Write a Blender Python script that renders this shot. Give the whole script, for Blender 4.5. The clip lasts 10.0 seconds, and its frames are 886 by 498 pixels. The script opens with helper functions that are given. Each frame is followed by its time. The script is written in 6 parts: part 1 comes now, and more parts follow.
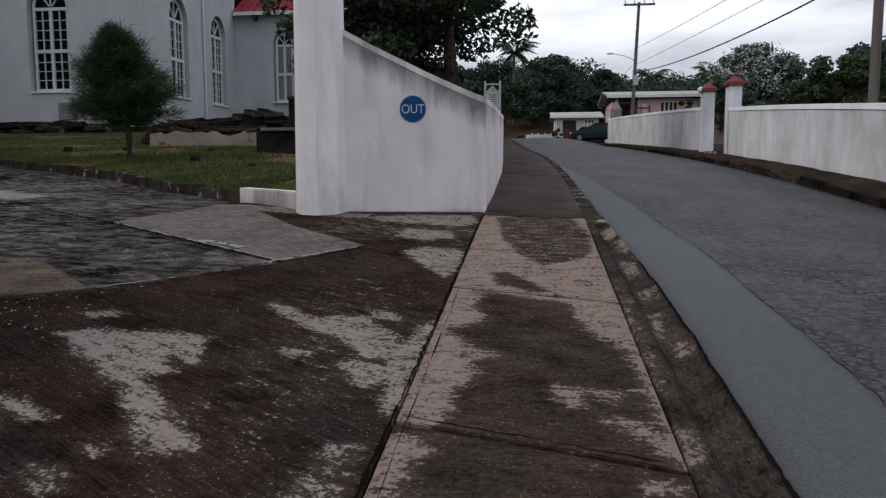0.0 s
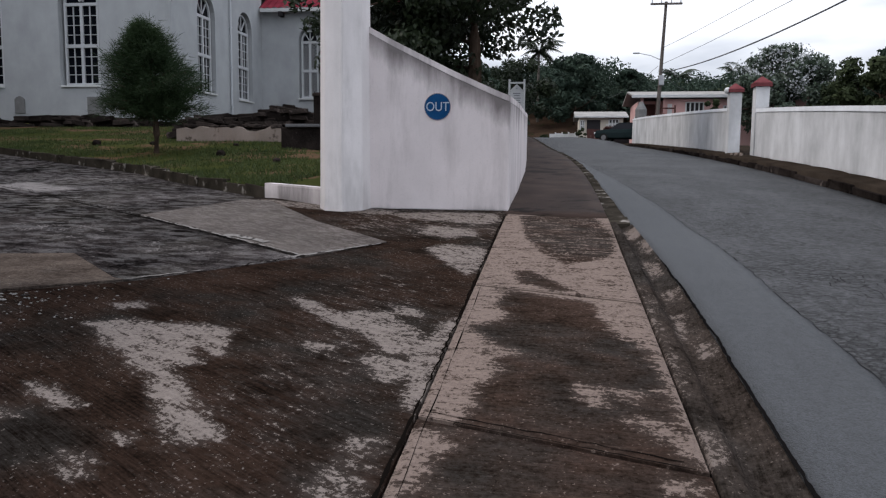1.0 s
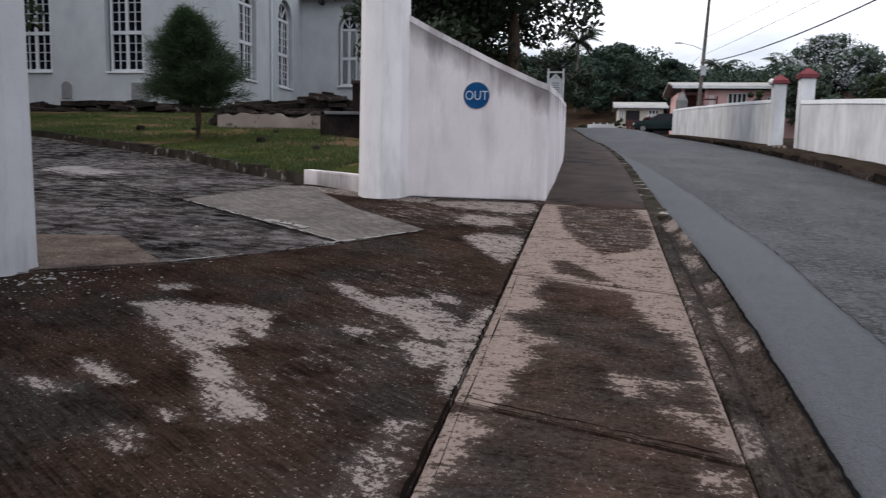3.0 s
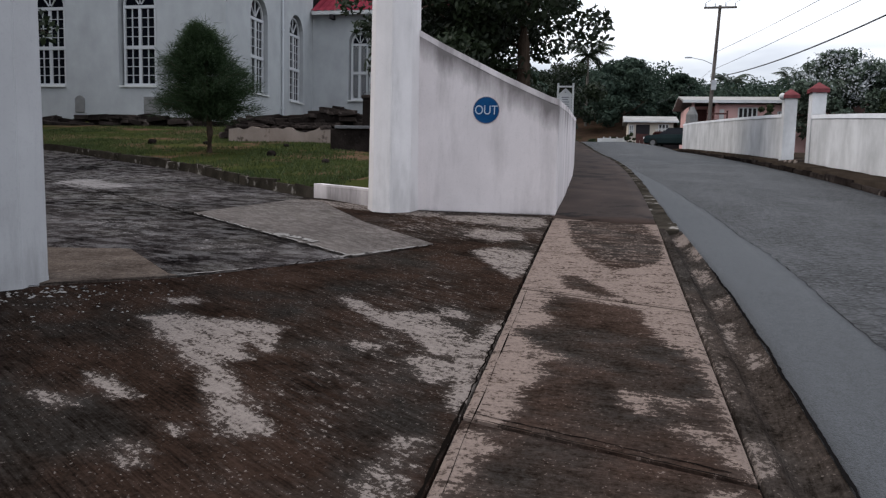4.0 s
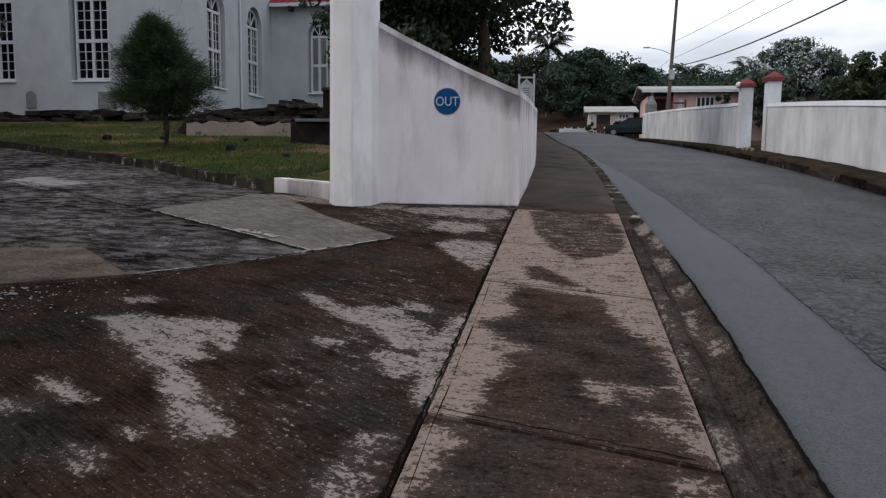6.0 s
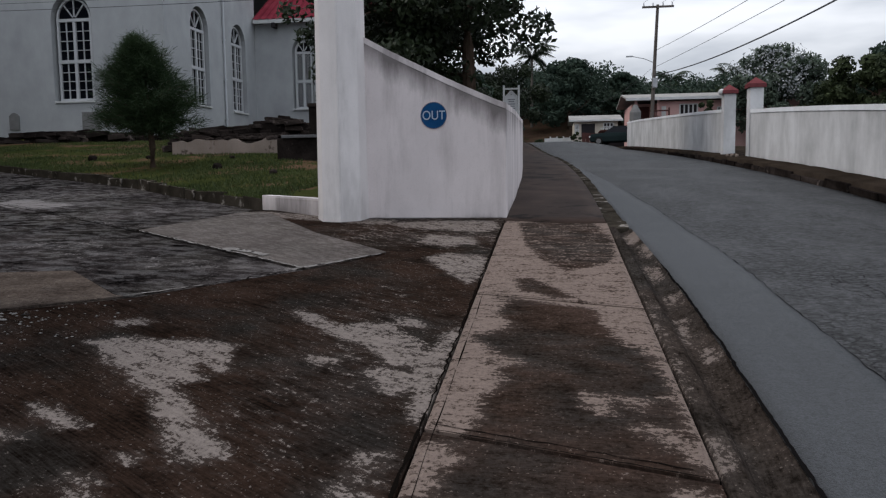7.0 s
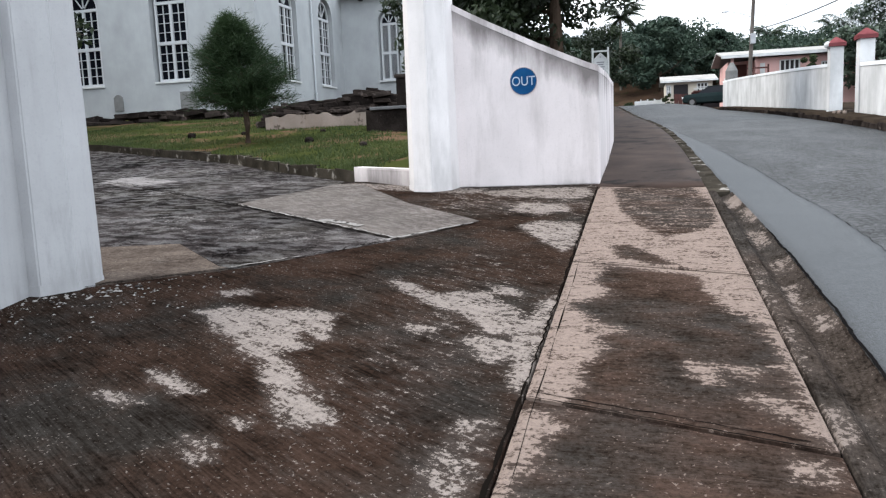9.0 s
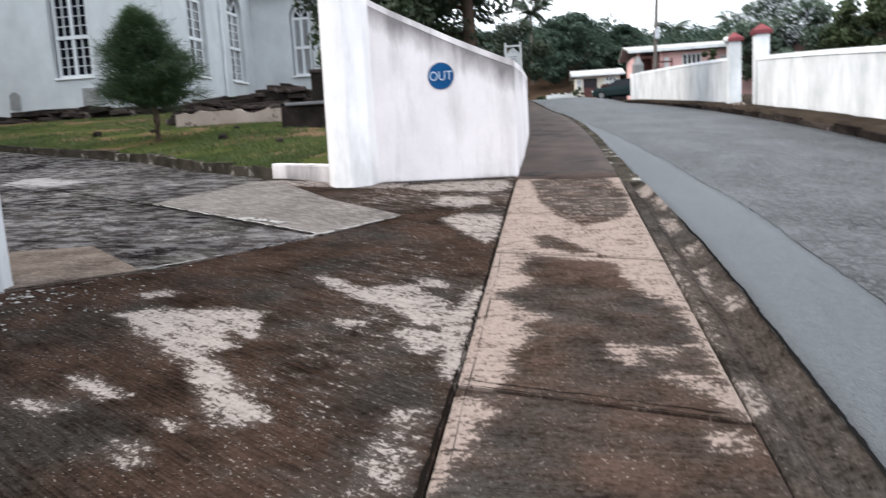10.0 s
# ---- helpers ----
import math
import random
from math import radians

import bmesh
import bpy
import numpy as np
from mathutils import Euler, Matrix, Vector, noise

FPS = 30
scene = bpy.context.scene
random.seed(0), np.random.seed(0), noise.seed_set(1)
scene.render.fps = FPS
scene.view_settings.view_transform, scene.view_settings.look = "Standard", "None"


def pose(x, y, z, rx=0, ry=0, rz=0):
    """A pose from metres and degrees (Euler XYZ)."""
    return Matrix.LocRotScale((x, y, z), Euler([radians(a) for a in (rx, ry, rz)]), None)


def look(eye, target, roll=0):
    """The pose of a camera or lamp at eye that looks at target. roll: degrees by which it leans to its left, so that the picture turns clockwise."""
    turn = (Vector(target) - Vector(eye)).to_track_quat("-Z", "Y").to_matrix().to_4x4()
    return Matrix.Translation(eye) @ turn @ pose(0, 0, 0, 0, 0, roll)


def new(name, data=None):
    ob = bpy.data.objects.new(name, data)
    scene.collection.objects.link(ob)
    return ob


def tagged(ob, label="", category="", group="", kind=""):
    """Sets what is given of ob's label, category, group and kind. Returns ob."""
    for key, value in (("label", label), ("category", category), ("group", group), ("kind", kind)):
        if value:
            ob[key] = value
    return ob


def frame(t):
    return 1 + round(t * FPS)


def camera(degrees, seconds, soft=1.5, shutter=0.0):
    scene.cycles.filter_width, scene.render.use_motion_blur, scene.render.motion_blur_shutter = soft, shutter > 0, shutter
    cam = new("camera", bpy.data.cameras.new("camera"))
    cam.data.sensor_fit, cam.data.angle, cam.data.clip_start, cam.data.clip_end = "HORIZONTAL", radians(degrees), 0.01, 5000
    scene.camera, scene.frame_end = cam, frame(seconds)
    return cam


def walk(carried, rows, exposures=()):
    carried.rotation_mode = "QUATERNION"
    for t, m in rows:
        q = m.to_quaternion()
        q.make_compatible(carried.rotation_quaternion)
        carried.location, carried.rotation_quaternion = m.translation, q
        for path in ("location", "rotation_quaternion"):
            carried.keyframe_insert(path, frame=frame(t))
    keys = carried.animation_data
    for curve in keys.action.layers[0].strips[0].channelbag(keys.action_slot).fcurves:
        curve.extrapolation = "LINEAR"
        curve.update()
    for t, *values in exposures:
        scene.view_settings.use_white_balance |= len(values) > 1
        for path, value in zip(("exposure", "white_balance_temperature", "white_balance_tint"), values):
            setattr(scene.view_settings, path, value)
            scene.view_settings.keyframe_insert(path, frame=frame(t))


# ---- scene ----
cam = camera(60.0, 10.0, soft=1.25, shutter=0.4)
PATH = [
    (0.0, pose(0.006, 0.027, 1.554, 84.05, 0.22, 6.85)),
    (0.5, pose(-0.004, 0.003, 1.553, 84.19, -0.44, 8.25)),
    (1.0, pose(-0.005, 0.002, 1.551, 83.90, -0.51, 8.53)),
    (1.5, pose(-0.003, 0.001, 1.551, 83.89, -0.28, 8.39)),
    (2.0, pose(0.000, 0.000, 1.550, 83.80, -0.40, 8.50)),
    (2.5, pose(-0.014, -0.038, 1.543, 83.59, -1.03, 9.63)),
    (3.0, pose(-0.020, -0.044, 1.546, 83.05, -1.24, 11.22)),
    (3.2, pose(-0.030, -0.026, 1.549, 83.50, -1.37, 12.45)),
    (4.3, pose(-0.010, -0.033, 1.554, 84.08, -1.20, 11.18)),
    (4.5, pose(-0.006, -0.032, 1.552, 83.87, -1.13, 10.25)),
    (5.0, pose(-0.011, 0.011, 1.550, 83.37, -0.79, 9.46)),
    (6.5, pose(-0.014, 0.018, 1.557, 83.84, -0.13, 8.74)),
    (7.0, pose(-0.031, 0.012, 1.573, 84.40, 0.77, 8.21)),
    (7.5, pose(-0.042, 0.001, 1.566, 84.16, 0.25, 8.45)),
    (8.0, pose(-0.050, 0.007, 1.565, 83.55, 0.01, 8.33)),
    (8.5, pose(-0.049, -0.006, 1.555, 83.05, 0.44, 10.82)),
    (9.0, pose(-0.090, 0.028, 1.565, 82.28, 2.44, 14.58)),
    (9.5, pose(-0.136, -0.012, 1.565, 83.91, 1.53, 13.42)),
    (10.0, pose(-0.130, -0.044, 1.566, 81.60, 3.18, 8.33)),
]
EXPOSURES = [(0.0, -0.13), (0.5, -0.11), (1.0, 0.2), (1.5, 0.12), (2.0, 0.27), (2.5, 0.06), (3.0, 0.4), (4.5, 0.16), (6.5, 0.0), (7.0, -0.18), (7.5, -0.12), (8.0, -0.12), (8.5, 0.09), (9.0, 1.28), (9.5, 1.32), (10.0, 1.52)]
walk(cam, PATH, [(t, stops, 6550, 13 if t < 4 else 11.5 if t < 8.9 else 8) for t, stops in EXPOSURES])

# ---- sky and light: an overcast evening ----
world = bpy.data.worlds.new("overcast_sky")
scene.world = world
world.use_nodes = True
wn, wl = world.node_tree.nodes, world.node_tree.links
wn.clear()
SUN_EL, SUN_AZ = radians(47), radians(266)
w_out = wn.new("ShaderNodeOutputWorld")
w_bg = wn.new("ShaderNodeBackground")
w_sky = wn.new("ShaderNodeTexSky")
w_sky.sky_type, w_sky.sun_disc = "NISHITA", False
w_sky.sun_elevation, w_sky.sun_rotation = SUN_EL, SUN_AZ
w_dim = wn.new("ShaderNodeVectorMath")
w_dim.operation = "SCALE"
w_dim.inputs["Scale"].default_value = 0.1
w_co = wn.new("ShaderNodeTexCoord")
w_map = wn.new("ShaderNodeMapping")
w_map.inputs["Scale"].default_value = (1.6, 1.6, 6.5)
w_noise = wn.new("ShaderNodeTexNoise")
w_noise.inputs["Scale"].default_value = 1.5
w_noise.inputs["Detail"].default_value = 5
w_noise.inputs["Roughness"].default_value = 0.5
w_ramp = wn.new("ShaderNodeValToRGB")
w_ramp.color_ramp.elements[0].position, w_ramp.color_ramp.elements[0].color = 0.42, (0.56, 0.615, 0.70, 1)
w_ramp.color_ramp.elements[1].position, w_ramp.color_ramp.elements[1].color = 0.62, (1.19, 1.24, 1.31, 1)
w_mix = wn.new("ShaderNodeMix")
w_mix.data_type = "RGBA"
w_mix.inputs[0].default_value = 0.88
wl.new(w_co.outputs["Generated"], w_map.inputs["Vector"])
wl.new(w_map.outputs[0], w_noise.inputs["Vector"])
wl.new(w_noise.outputs["Fac"], w_ramp.inputs[0])
wl.new(w_sky.outputs[0], w_dim.inputs[0])
wl.new(w_dim.outputs[0], w_mix.inputs[6])
wl.new(w_ramp.outputs[0], w_mix.inputs[7])
# an overcast sky is brighter overhead than at the horizon
w_sep = wn.new("ShaderNodeSeparateXYZ")
w_up = wn.new("ShaderNodeMapRange")
w_up.inputs["To Min"].default_value, w_up.inputs["To Max"].default_value = 0.82, 2.25
w_cie = wn.new("ShaderNodeVectorMath")
w_cie.operation = "SCALE"
wl.new(w_co.outputs["Generated"], w_sep.inputs[0])
wl.new(w_sep.outputs["Z"], w_up.inputs["Value"])
wl.new(w_mix.outputs[2], w_cie.inputs[0])
wl.new(w_up.outputs[0], w_cie.inputs["Scale"])
wl.new(w_cie.outputs[0], w_bg.inputs["Color"])
w_bg.inputs["Strength"].default_value = 0.95
wl.new(w_bg.outputs[0], w_out.inputs["Surface"])

sun = new("sun", bpy.data.lights.new("sun", "SUN"))
sun.data.energy, sun.data.angle, sun.data.color = 1.15, radians(20), (1.0, 0.91, 0.80)
sun.matrix_world = look((0, 0, 0), (-math.sin(SUN_AZ) * math.cos(SUN_EL), -math.cos(SUN_AZ) * math.cos(SUN_EL), -math.sin(SUN_EL)))


# ---- the lie of the land ----
def prof(y):
    """Height of the road at y metres up the hill: steep at first, easing to a crest."""
    if y < 8:
        return 0.098 * y
    u = y - 8
    return 0.784 + 0.04 * u + 0.58 * (1 - math.exp(-u / 10)) - 0.00072 * min(max(0.0, y - 46), 40) ** 2


def smooth(t):
    t = min(1.0, max(0.0, t))
    return t * t * (3 - 2 * t)


def lift(x, y):
    """The churchyard rises further than the road."""
    u = min(max(0.0, y - 13), 25)
    return smooth((-x - 2.5) / 6) * (0.035 * u + 0.0009 * u * u)


def land(x, y):
    return prof(y) + lift(x, y)


def bend(y):
    """The road's drift to the left with distance."""
    u = max(0.0, y - 8)
    return -0.0015 * u * u if u < 20 else -0.6 - 0.06 * (u - 20) - 0.0012 * (u - 20) ** 2


def lerp_rows(rows, t):
    for (a, va), (b, vb) in zip(rows, rows[1:]):
        if t <= b:
            return va + (vb - va) * max(0.0, min(1.0, (t - a) / (b - a)))
    return rows[-1][1]


def walk_edge(y):
    return lerp_rows([(3.2, 0.652), (10.0, 0.615)], y) + bend(y)


def road_left(y):
    return lerp_rows([(-20, 1.02), (3.2, 1.015), (4.9, 1.015), (6.0, 1.0), (7.75, 0.955), (9.0, 0.90), (10.4, 0.84), (13.0, 0.80)], y) + bend(y)


def road_right(y):
    return lerp_rows([(-20, 4.9), (12, 4.86), (40, 4.8), (55, 4.7), (75, 3.7), (95, -0.5)], y)


def crest(x, y):
    """The road's left half lifts towards the crest."""
    return 0.62 * smooth((y - 32) / 26) * smooth((4.8 + 0.25 * max(0.0, y - 52) - x) / 5)


def road_z(x, y):
    """Road surface: a little below the footway once the full kerb begins, cambered."""
    drop = lerp_rows([(-20, 0.03), (6.5, 0.03), (9.5, 0.10)], y)
    mid = (road_left(y) + road_right(y)) / 2
    return prof(y) + crest(x, y) - drop + 0.04 * (1 - min(1.0, abs(x - mid) / 2.0) ** 2)


# ---- materials ----
def mat(name, dark, light, scale=3.0, fine=60.0, rough=0.8, bump=0.3, depth=0.01, metal=0.0, wear=None, wear_amount=0.0,
        wear_scale=2.0, stretch=(1, 1, 1), per_object=0.0, spec=0.0, gain=1.5):
    """A surface with a slow and a fine variation of colour, optional wear patches and relief."""
    m = bpy.data.materials.new(name)
    m.use_nodes = True
    n, l = m.node_tree.nodes, m.node_tree.links
    b = n["Principled BSDF"]
    co = n.new("ShaderNodeTexCoord")
    mp = n.new("ShaderNodeMapping")
    mp.inputs["Scale"].default_value = stretch
    geo = n.new("ShaderNodeNewGeometry")
    l.new(geo.outputs["Position"], mp.inputs["Vector"])
    a = n.new("ShaderNodeTexNoise")
    a.inputs["Scale"].default_value, a.inputs["Detail"].default_value = scale, 6
    f = n.new("ShaderNodeTexNoise")
    f.inputs["Scale"].default_value, f.inputs["Detail"].default_value = fine, 4
    l.new(mp.outputs[0], a.inputs["Vector"])
    l.new(mp.outputs[0], f.inputs["Vector"])
    add = n.new("ShaderNodeMath")
    add.operation = "MULTIPLY_ADD"
    add.inputs[1].default_value = 0.45
    l.new(f.outputs["Fac"], add.inputs[0])
    half = n.new("ShaderNodeMath")
    half.operation = "MULTIPLY_ADD"
    half.inputs[1].default_value, half.inputs[2].default_value = 1.3, -0.37
    l.new(a.outputs["Fac"], half.inputs[0])
    l.new(half.outputs[0], add.inputs[2])
    gn = n.new("ShaderNodeMapRange")
    gn.inputs["From Min"].default_value, gn.inputs["From Max"].default_value = 0.5 - 0.5 / gain, 0.5 + 0.5 / gain
    l.new(add.outputs[0], gn.inputs["Value"])
    mix = n.new("ShaderNodeMix")
    mix.data_type = "RGBA"
    mix.inputs[6].default_value, mix.inputs[7].default_value = (*dark, 1), (*light, 1)
    l.new(gn.outputs[0], mix.inputs[0])
    colour = mix.outputs[2]
    if wear:
        w = n.new("ShaderNodeTexNoise")
        w.inputs["Scale"].default_value, w.inputs["Detail"].default_value, w.inputs["Roughness"].default_value = wear_scale, 9, 0.65
        l.new(mp.outputs[0], w.inputs["Vector"])
        r = n.new("ShaderNodeMapRange")
        r.inputs["From Min"].default_value, r.inputs["From Max"].default_value = 0.64 - wear_amount * 0.25, 0.69 - wear_amount * 0.22
        l.new(w.outputs["Fac"], r.inputs["Value"])
        m2 = n.new("ShaderNodeMix")
        m2.data_type = "RGBA"
        m2.inputs[7].default_value = (*wear, 1)
        l.new(r.outputs[0], m2.inputs[0])
        l.new(colour, m2.inputs[6])
        colour = m2.outputs[2]
    if per_object:
        oi = n.new("ShaderNodeObjectInfo")
        hs = n.new("ShaderNodeHueSaturation")
        mr = n.new("ShaderNodeMapRange")
        mr.inputs["To Min"].default_value, mr.inputs["To Max"].default_value = 1 - per_object, 1 + per_object
        l.new(oi.outputs["Random"], mr.inputs["Value"])
        l.new(mr.outputs[0], hs.inputs["Value"])
        l.new(colour, hs.inputs["Color"])
        colour = hs.outputs[0]
    l.new(colour, b.inputs["Base Color"])
    b.inputs["Roughness"].default_value, b.inputs["Metallic"].default_value = rough, metal
    b.inputs["Specular IOR Level"].default_value = spec
    if bump:
        bp = n.new("ShaderNodeBump")
        bp.inputs["Strength"].default_value, bp.inputs["Distance"].default_value = bump, depth
        l.new(add.outputs[0], bp.inputs["Height"])
        l.new(bp.outputs[0], b.inputs["Normal"])
    return m


def plain(name, colour, rough=0.6, metal=0.0):
    m = bpy.data.materials.new(name)
    m.use_nodes = True
    b = m.node_tree.nodes["Principled BSDF"]
    b.inputs["Base Color"].default_value = (*colour, 1)
    b.inputs["Roughness"].default_value, b.inputs["Metallic"].default_value = rough, metal
    b.inputs["Specular IOR Level"].default_value = 0.0 if rough > 0.65 else 0.3
    return m


def leaf_mat(name, dark, light, rough=0.6, per=0.5):
    """Foliage: each leaf differs a little, and light passes through it."""
    m = bpy.data.materials.new(name)
    m.use_nodes = True
    n, l = m.node_tree.nodes, m.node_tree.links
    b = n["Principled BSDF"]
    g = n.new("ShaderNodeNewGeometry")
    no = n.new("ShaderNodeTexNoise")
    no.inputs["Scale"].default_value = 0.35
    l.new(g.outputs["Position"], no.inputs["Vector"])
    ad = n.new("ShaderNodeMath")
    ad.operation = "MULTIPLY_ADD"
    ad.inputs[1].default_value = per
    l.new(g.outputs["Random Per Island"], ad.inputs[0])
    sc = n.new("ShaderNodeMath")
    sc.operation = "MULTIPLY_ADD"
    sc.inputs[1].default_value, sc.inputs[2].default_value = 1.6, -0.6
    l.new(no.outputs["Fac"], sc.inputs[0])
    l.new(sc.outputs[0], ad.inputs[2])
    mix = n.new("ShaderNodeMix")
    mix.data_type = "RGBA"
    mix.inputs[6].default_value, mix.inputs[7].default_value = (*dark, 1), (*light, 1)
    l.new(ad.outputs[0], mix.inputs[0])
    l.new(mix.outputs[2], b.inputs["Base Color"])
    b.inputs["Roughness"].default_value = rough
    b.inputs["Specular IOR Level"].default_value = 0.25
    tr = n.new("ShaderNodeBsdfTranslucent")
    l.new(mix.outputs[2], tr.inputs["Color"])
    ms = n.new("ShaderNodeMixShader")
    ms.inputs[0].default_value = 0.2
    l.new(b.outputs[0], ms.inputs[1])
    l.new(tr.outputs[0], ms.inputs[2])
    l.new(ms.outputs[0], n["Material Output"].inputs["Surface"])
    return m


def concrete(name, dark, dark2, pale, pale2, turn=0.0, damp_rough=0.85, gloss=0.0, mottle=1.0, size=1.0, even=1.0, rag=1.0, wet=0.0, broom=0.32):
    """Broom-finished concrete: algae-dark skin, worn pale where the mesh's 'bare' field is high, ragged along the broom's strokes."""
    m = bpy.data.materials.new(name)
    m.use_nodes = True
    n, l = m.node_tree.nodes, m.node_tree.links
    b = n["Principled BSDF"]
    g = n.new("ShaderNodeNewGeometry")

    def noise_at(along, across, detail, rough, fixed=False):
        across = min(along, across * even)
        mp = n.new("ShaderNodeMapping")
        mp.vector_type = "TEXTURE"
        k = size if along > 0.05 and not fixed else 1.0
        mp.inputs["Scale"].default_value = (along * k, across * k, max(along, across) * k)
        mp.inputs["Rotation"].default_value = (0, 0, radians(turn))
        l.new(g.outputs["Position"], mp.inputs["Vector"])
        t = n.new("ShaderNodeTexNoise")
        t.inputs["Scale"].default_value, t.inputs["Detail"].default_value, t.inputs["Roughness"].default_value = 1.0, detail, rough
        l.new(mp.outputs[0], t.inputs["Vector"])
        return t.outputs["Fac"]

    def maths(op, a, bb, c=None):
        t = n.new("ShaderNodeMath")
        t.operation = op
        for i, v in enumerate((a, bb, c)):
            if v is None:
                continue
            if isinstance(v, (int, float)):
                t.inputs[i].default_value = v
            else:
                l.new(v, t.inputs[i])
        return t.outputs[0]

    def ramp(v, lo, hi):
        r = n.new("ShaderNodeMapRange")
        r.inputs["From Min"].default_value, r.inputs["From Max"].default_value = lo, hi
        l.new(v, r.inputs["Value"])
        return r.outputs[0]

    def blend(f, ca, cb):
        t = n.new("ShaderNodeMix")
        t.data_type = "RGBA"
        for i, v in ((0, f), (6, ca), (7, cb)):
            if isinstance(v, tuple):
                t.inputs[i].default_value = (*v, 1)
            elif isinstance(v, (int, float)):
                t.inputs[i].default_value = v
            else:
                l.new(v, t.inputs[i])
        return t.outputs[2]

    at = n.new("ShaderNodeAttribute")
    at.attribute_name = "bare"
    slow = noise_at(0.9, 0.7, 4, 0.6)
    lines = noise_at(0.55, 0.022, 5, 0.65)
    streak = noise_at(0.34, 0.075, 7, 0.7)
    ragged = noise_at(0.19, 0.065, 9, 0.75, True)
    grain = noise_at(0.011, 0.011, 3, 0.7)
    grit = noise_at(0.03, 0.03, 5, 0.75)
    speck = noise_at(0.018, 0.018, 2, 0.5)
    tone = maths("MULTIPLY_ADD", streak, 0.38 * mottle, maths("MULTIPLY_ADD", slow, 0.5, maths("MULTIPLY_ADD", lines, broom, maths("MULTIPLY", grit, 1.07 - broom))))
    drift = noise_at(1.5, 1.1, 5, 0.65, True)
    grey = tuple(0.34 * sum(dark2) * k for k in (1.10, 0.98, 0.89))
    skin = blend(ramp(tone, 0.61 + 0.19 * mottle + wet, 0.97 + 0.19 * mottle + wet), dark, blend(ramp(drift, 0.40, 0.56), grey, dark2))
    worn = blend(ramp(maths("MULTIPLY_ADD", grit, 0.6, maths("MULTIPLY", streak, 0.5)), 0.35, 0.75), pale, pale2)
    edge = maths("MULTIPLY_ADD", maths("SUBTRACT", grit, 0.5), 1.9 * rag, maths("MULTIPLY_ADD", maths("SUBTRACT", ragged, 0.5), 2.1 * rag, at.outputs["Fac"]))
    mask = ramp(edge, 0.52, 0.59)
    soft = ramp(maths("MULTIPLY_ADD", maths("SUBTRACT", ragged, 0.5), 1.6, at.outputs["Fac"]), 0.15, 0.7)
    skin = blend(maths("MULTIPLY", soft, 0.34), skin, pale)
    colour = blend(mask, skin, worn)
    dots = maths("MULTIPLY", ramp(speck, 0.66, 0.69), ramp(slow, 0.38, 0.55))
    colour = blend(maths("MULTIPLY", dots, 0.5), colour, pale2)
    pits = ramp(grain, 0.56, 0.72)
    colour = blend(maths("MULTIPLY", pits, 0.5), colour, tuple(c * 0.4 for c in dark))
    l.new(colour, b.inputs["Base Color"])
    rg = n.new("ShaderNodeMapRange")
    rg.inputs["To Min"].default_value, rg.inputs["To Max"].default_value = damp_rough, 0.9
    l.new(mask, rg.inputs["Value"])
    l.new(rg.outputs[0], b.inputs["Roughness"])
    l.new(maths("MULTIPLY", ramp(streak, 0.5, 0.66), gloss), b.inputs["Specular IOR Level"])
    bp = n.new("ShaderNodeBump")
    bp.inputs["Strength"].default_value, bp.inputs["Distance"].default_value = 0.9, 0.012
    l.new(maths("ADD", maths("MULTIPLY_ADD", grit, 0.9, lines), maths("MULTIPLY", mask, -0.25)), bp.inputs["Height"])
    l.new(bp.outputs[0], b.inputs["Normal"])
    return m


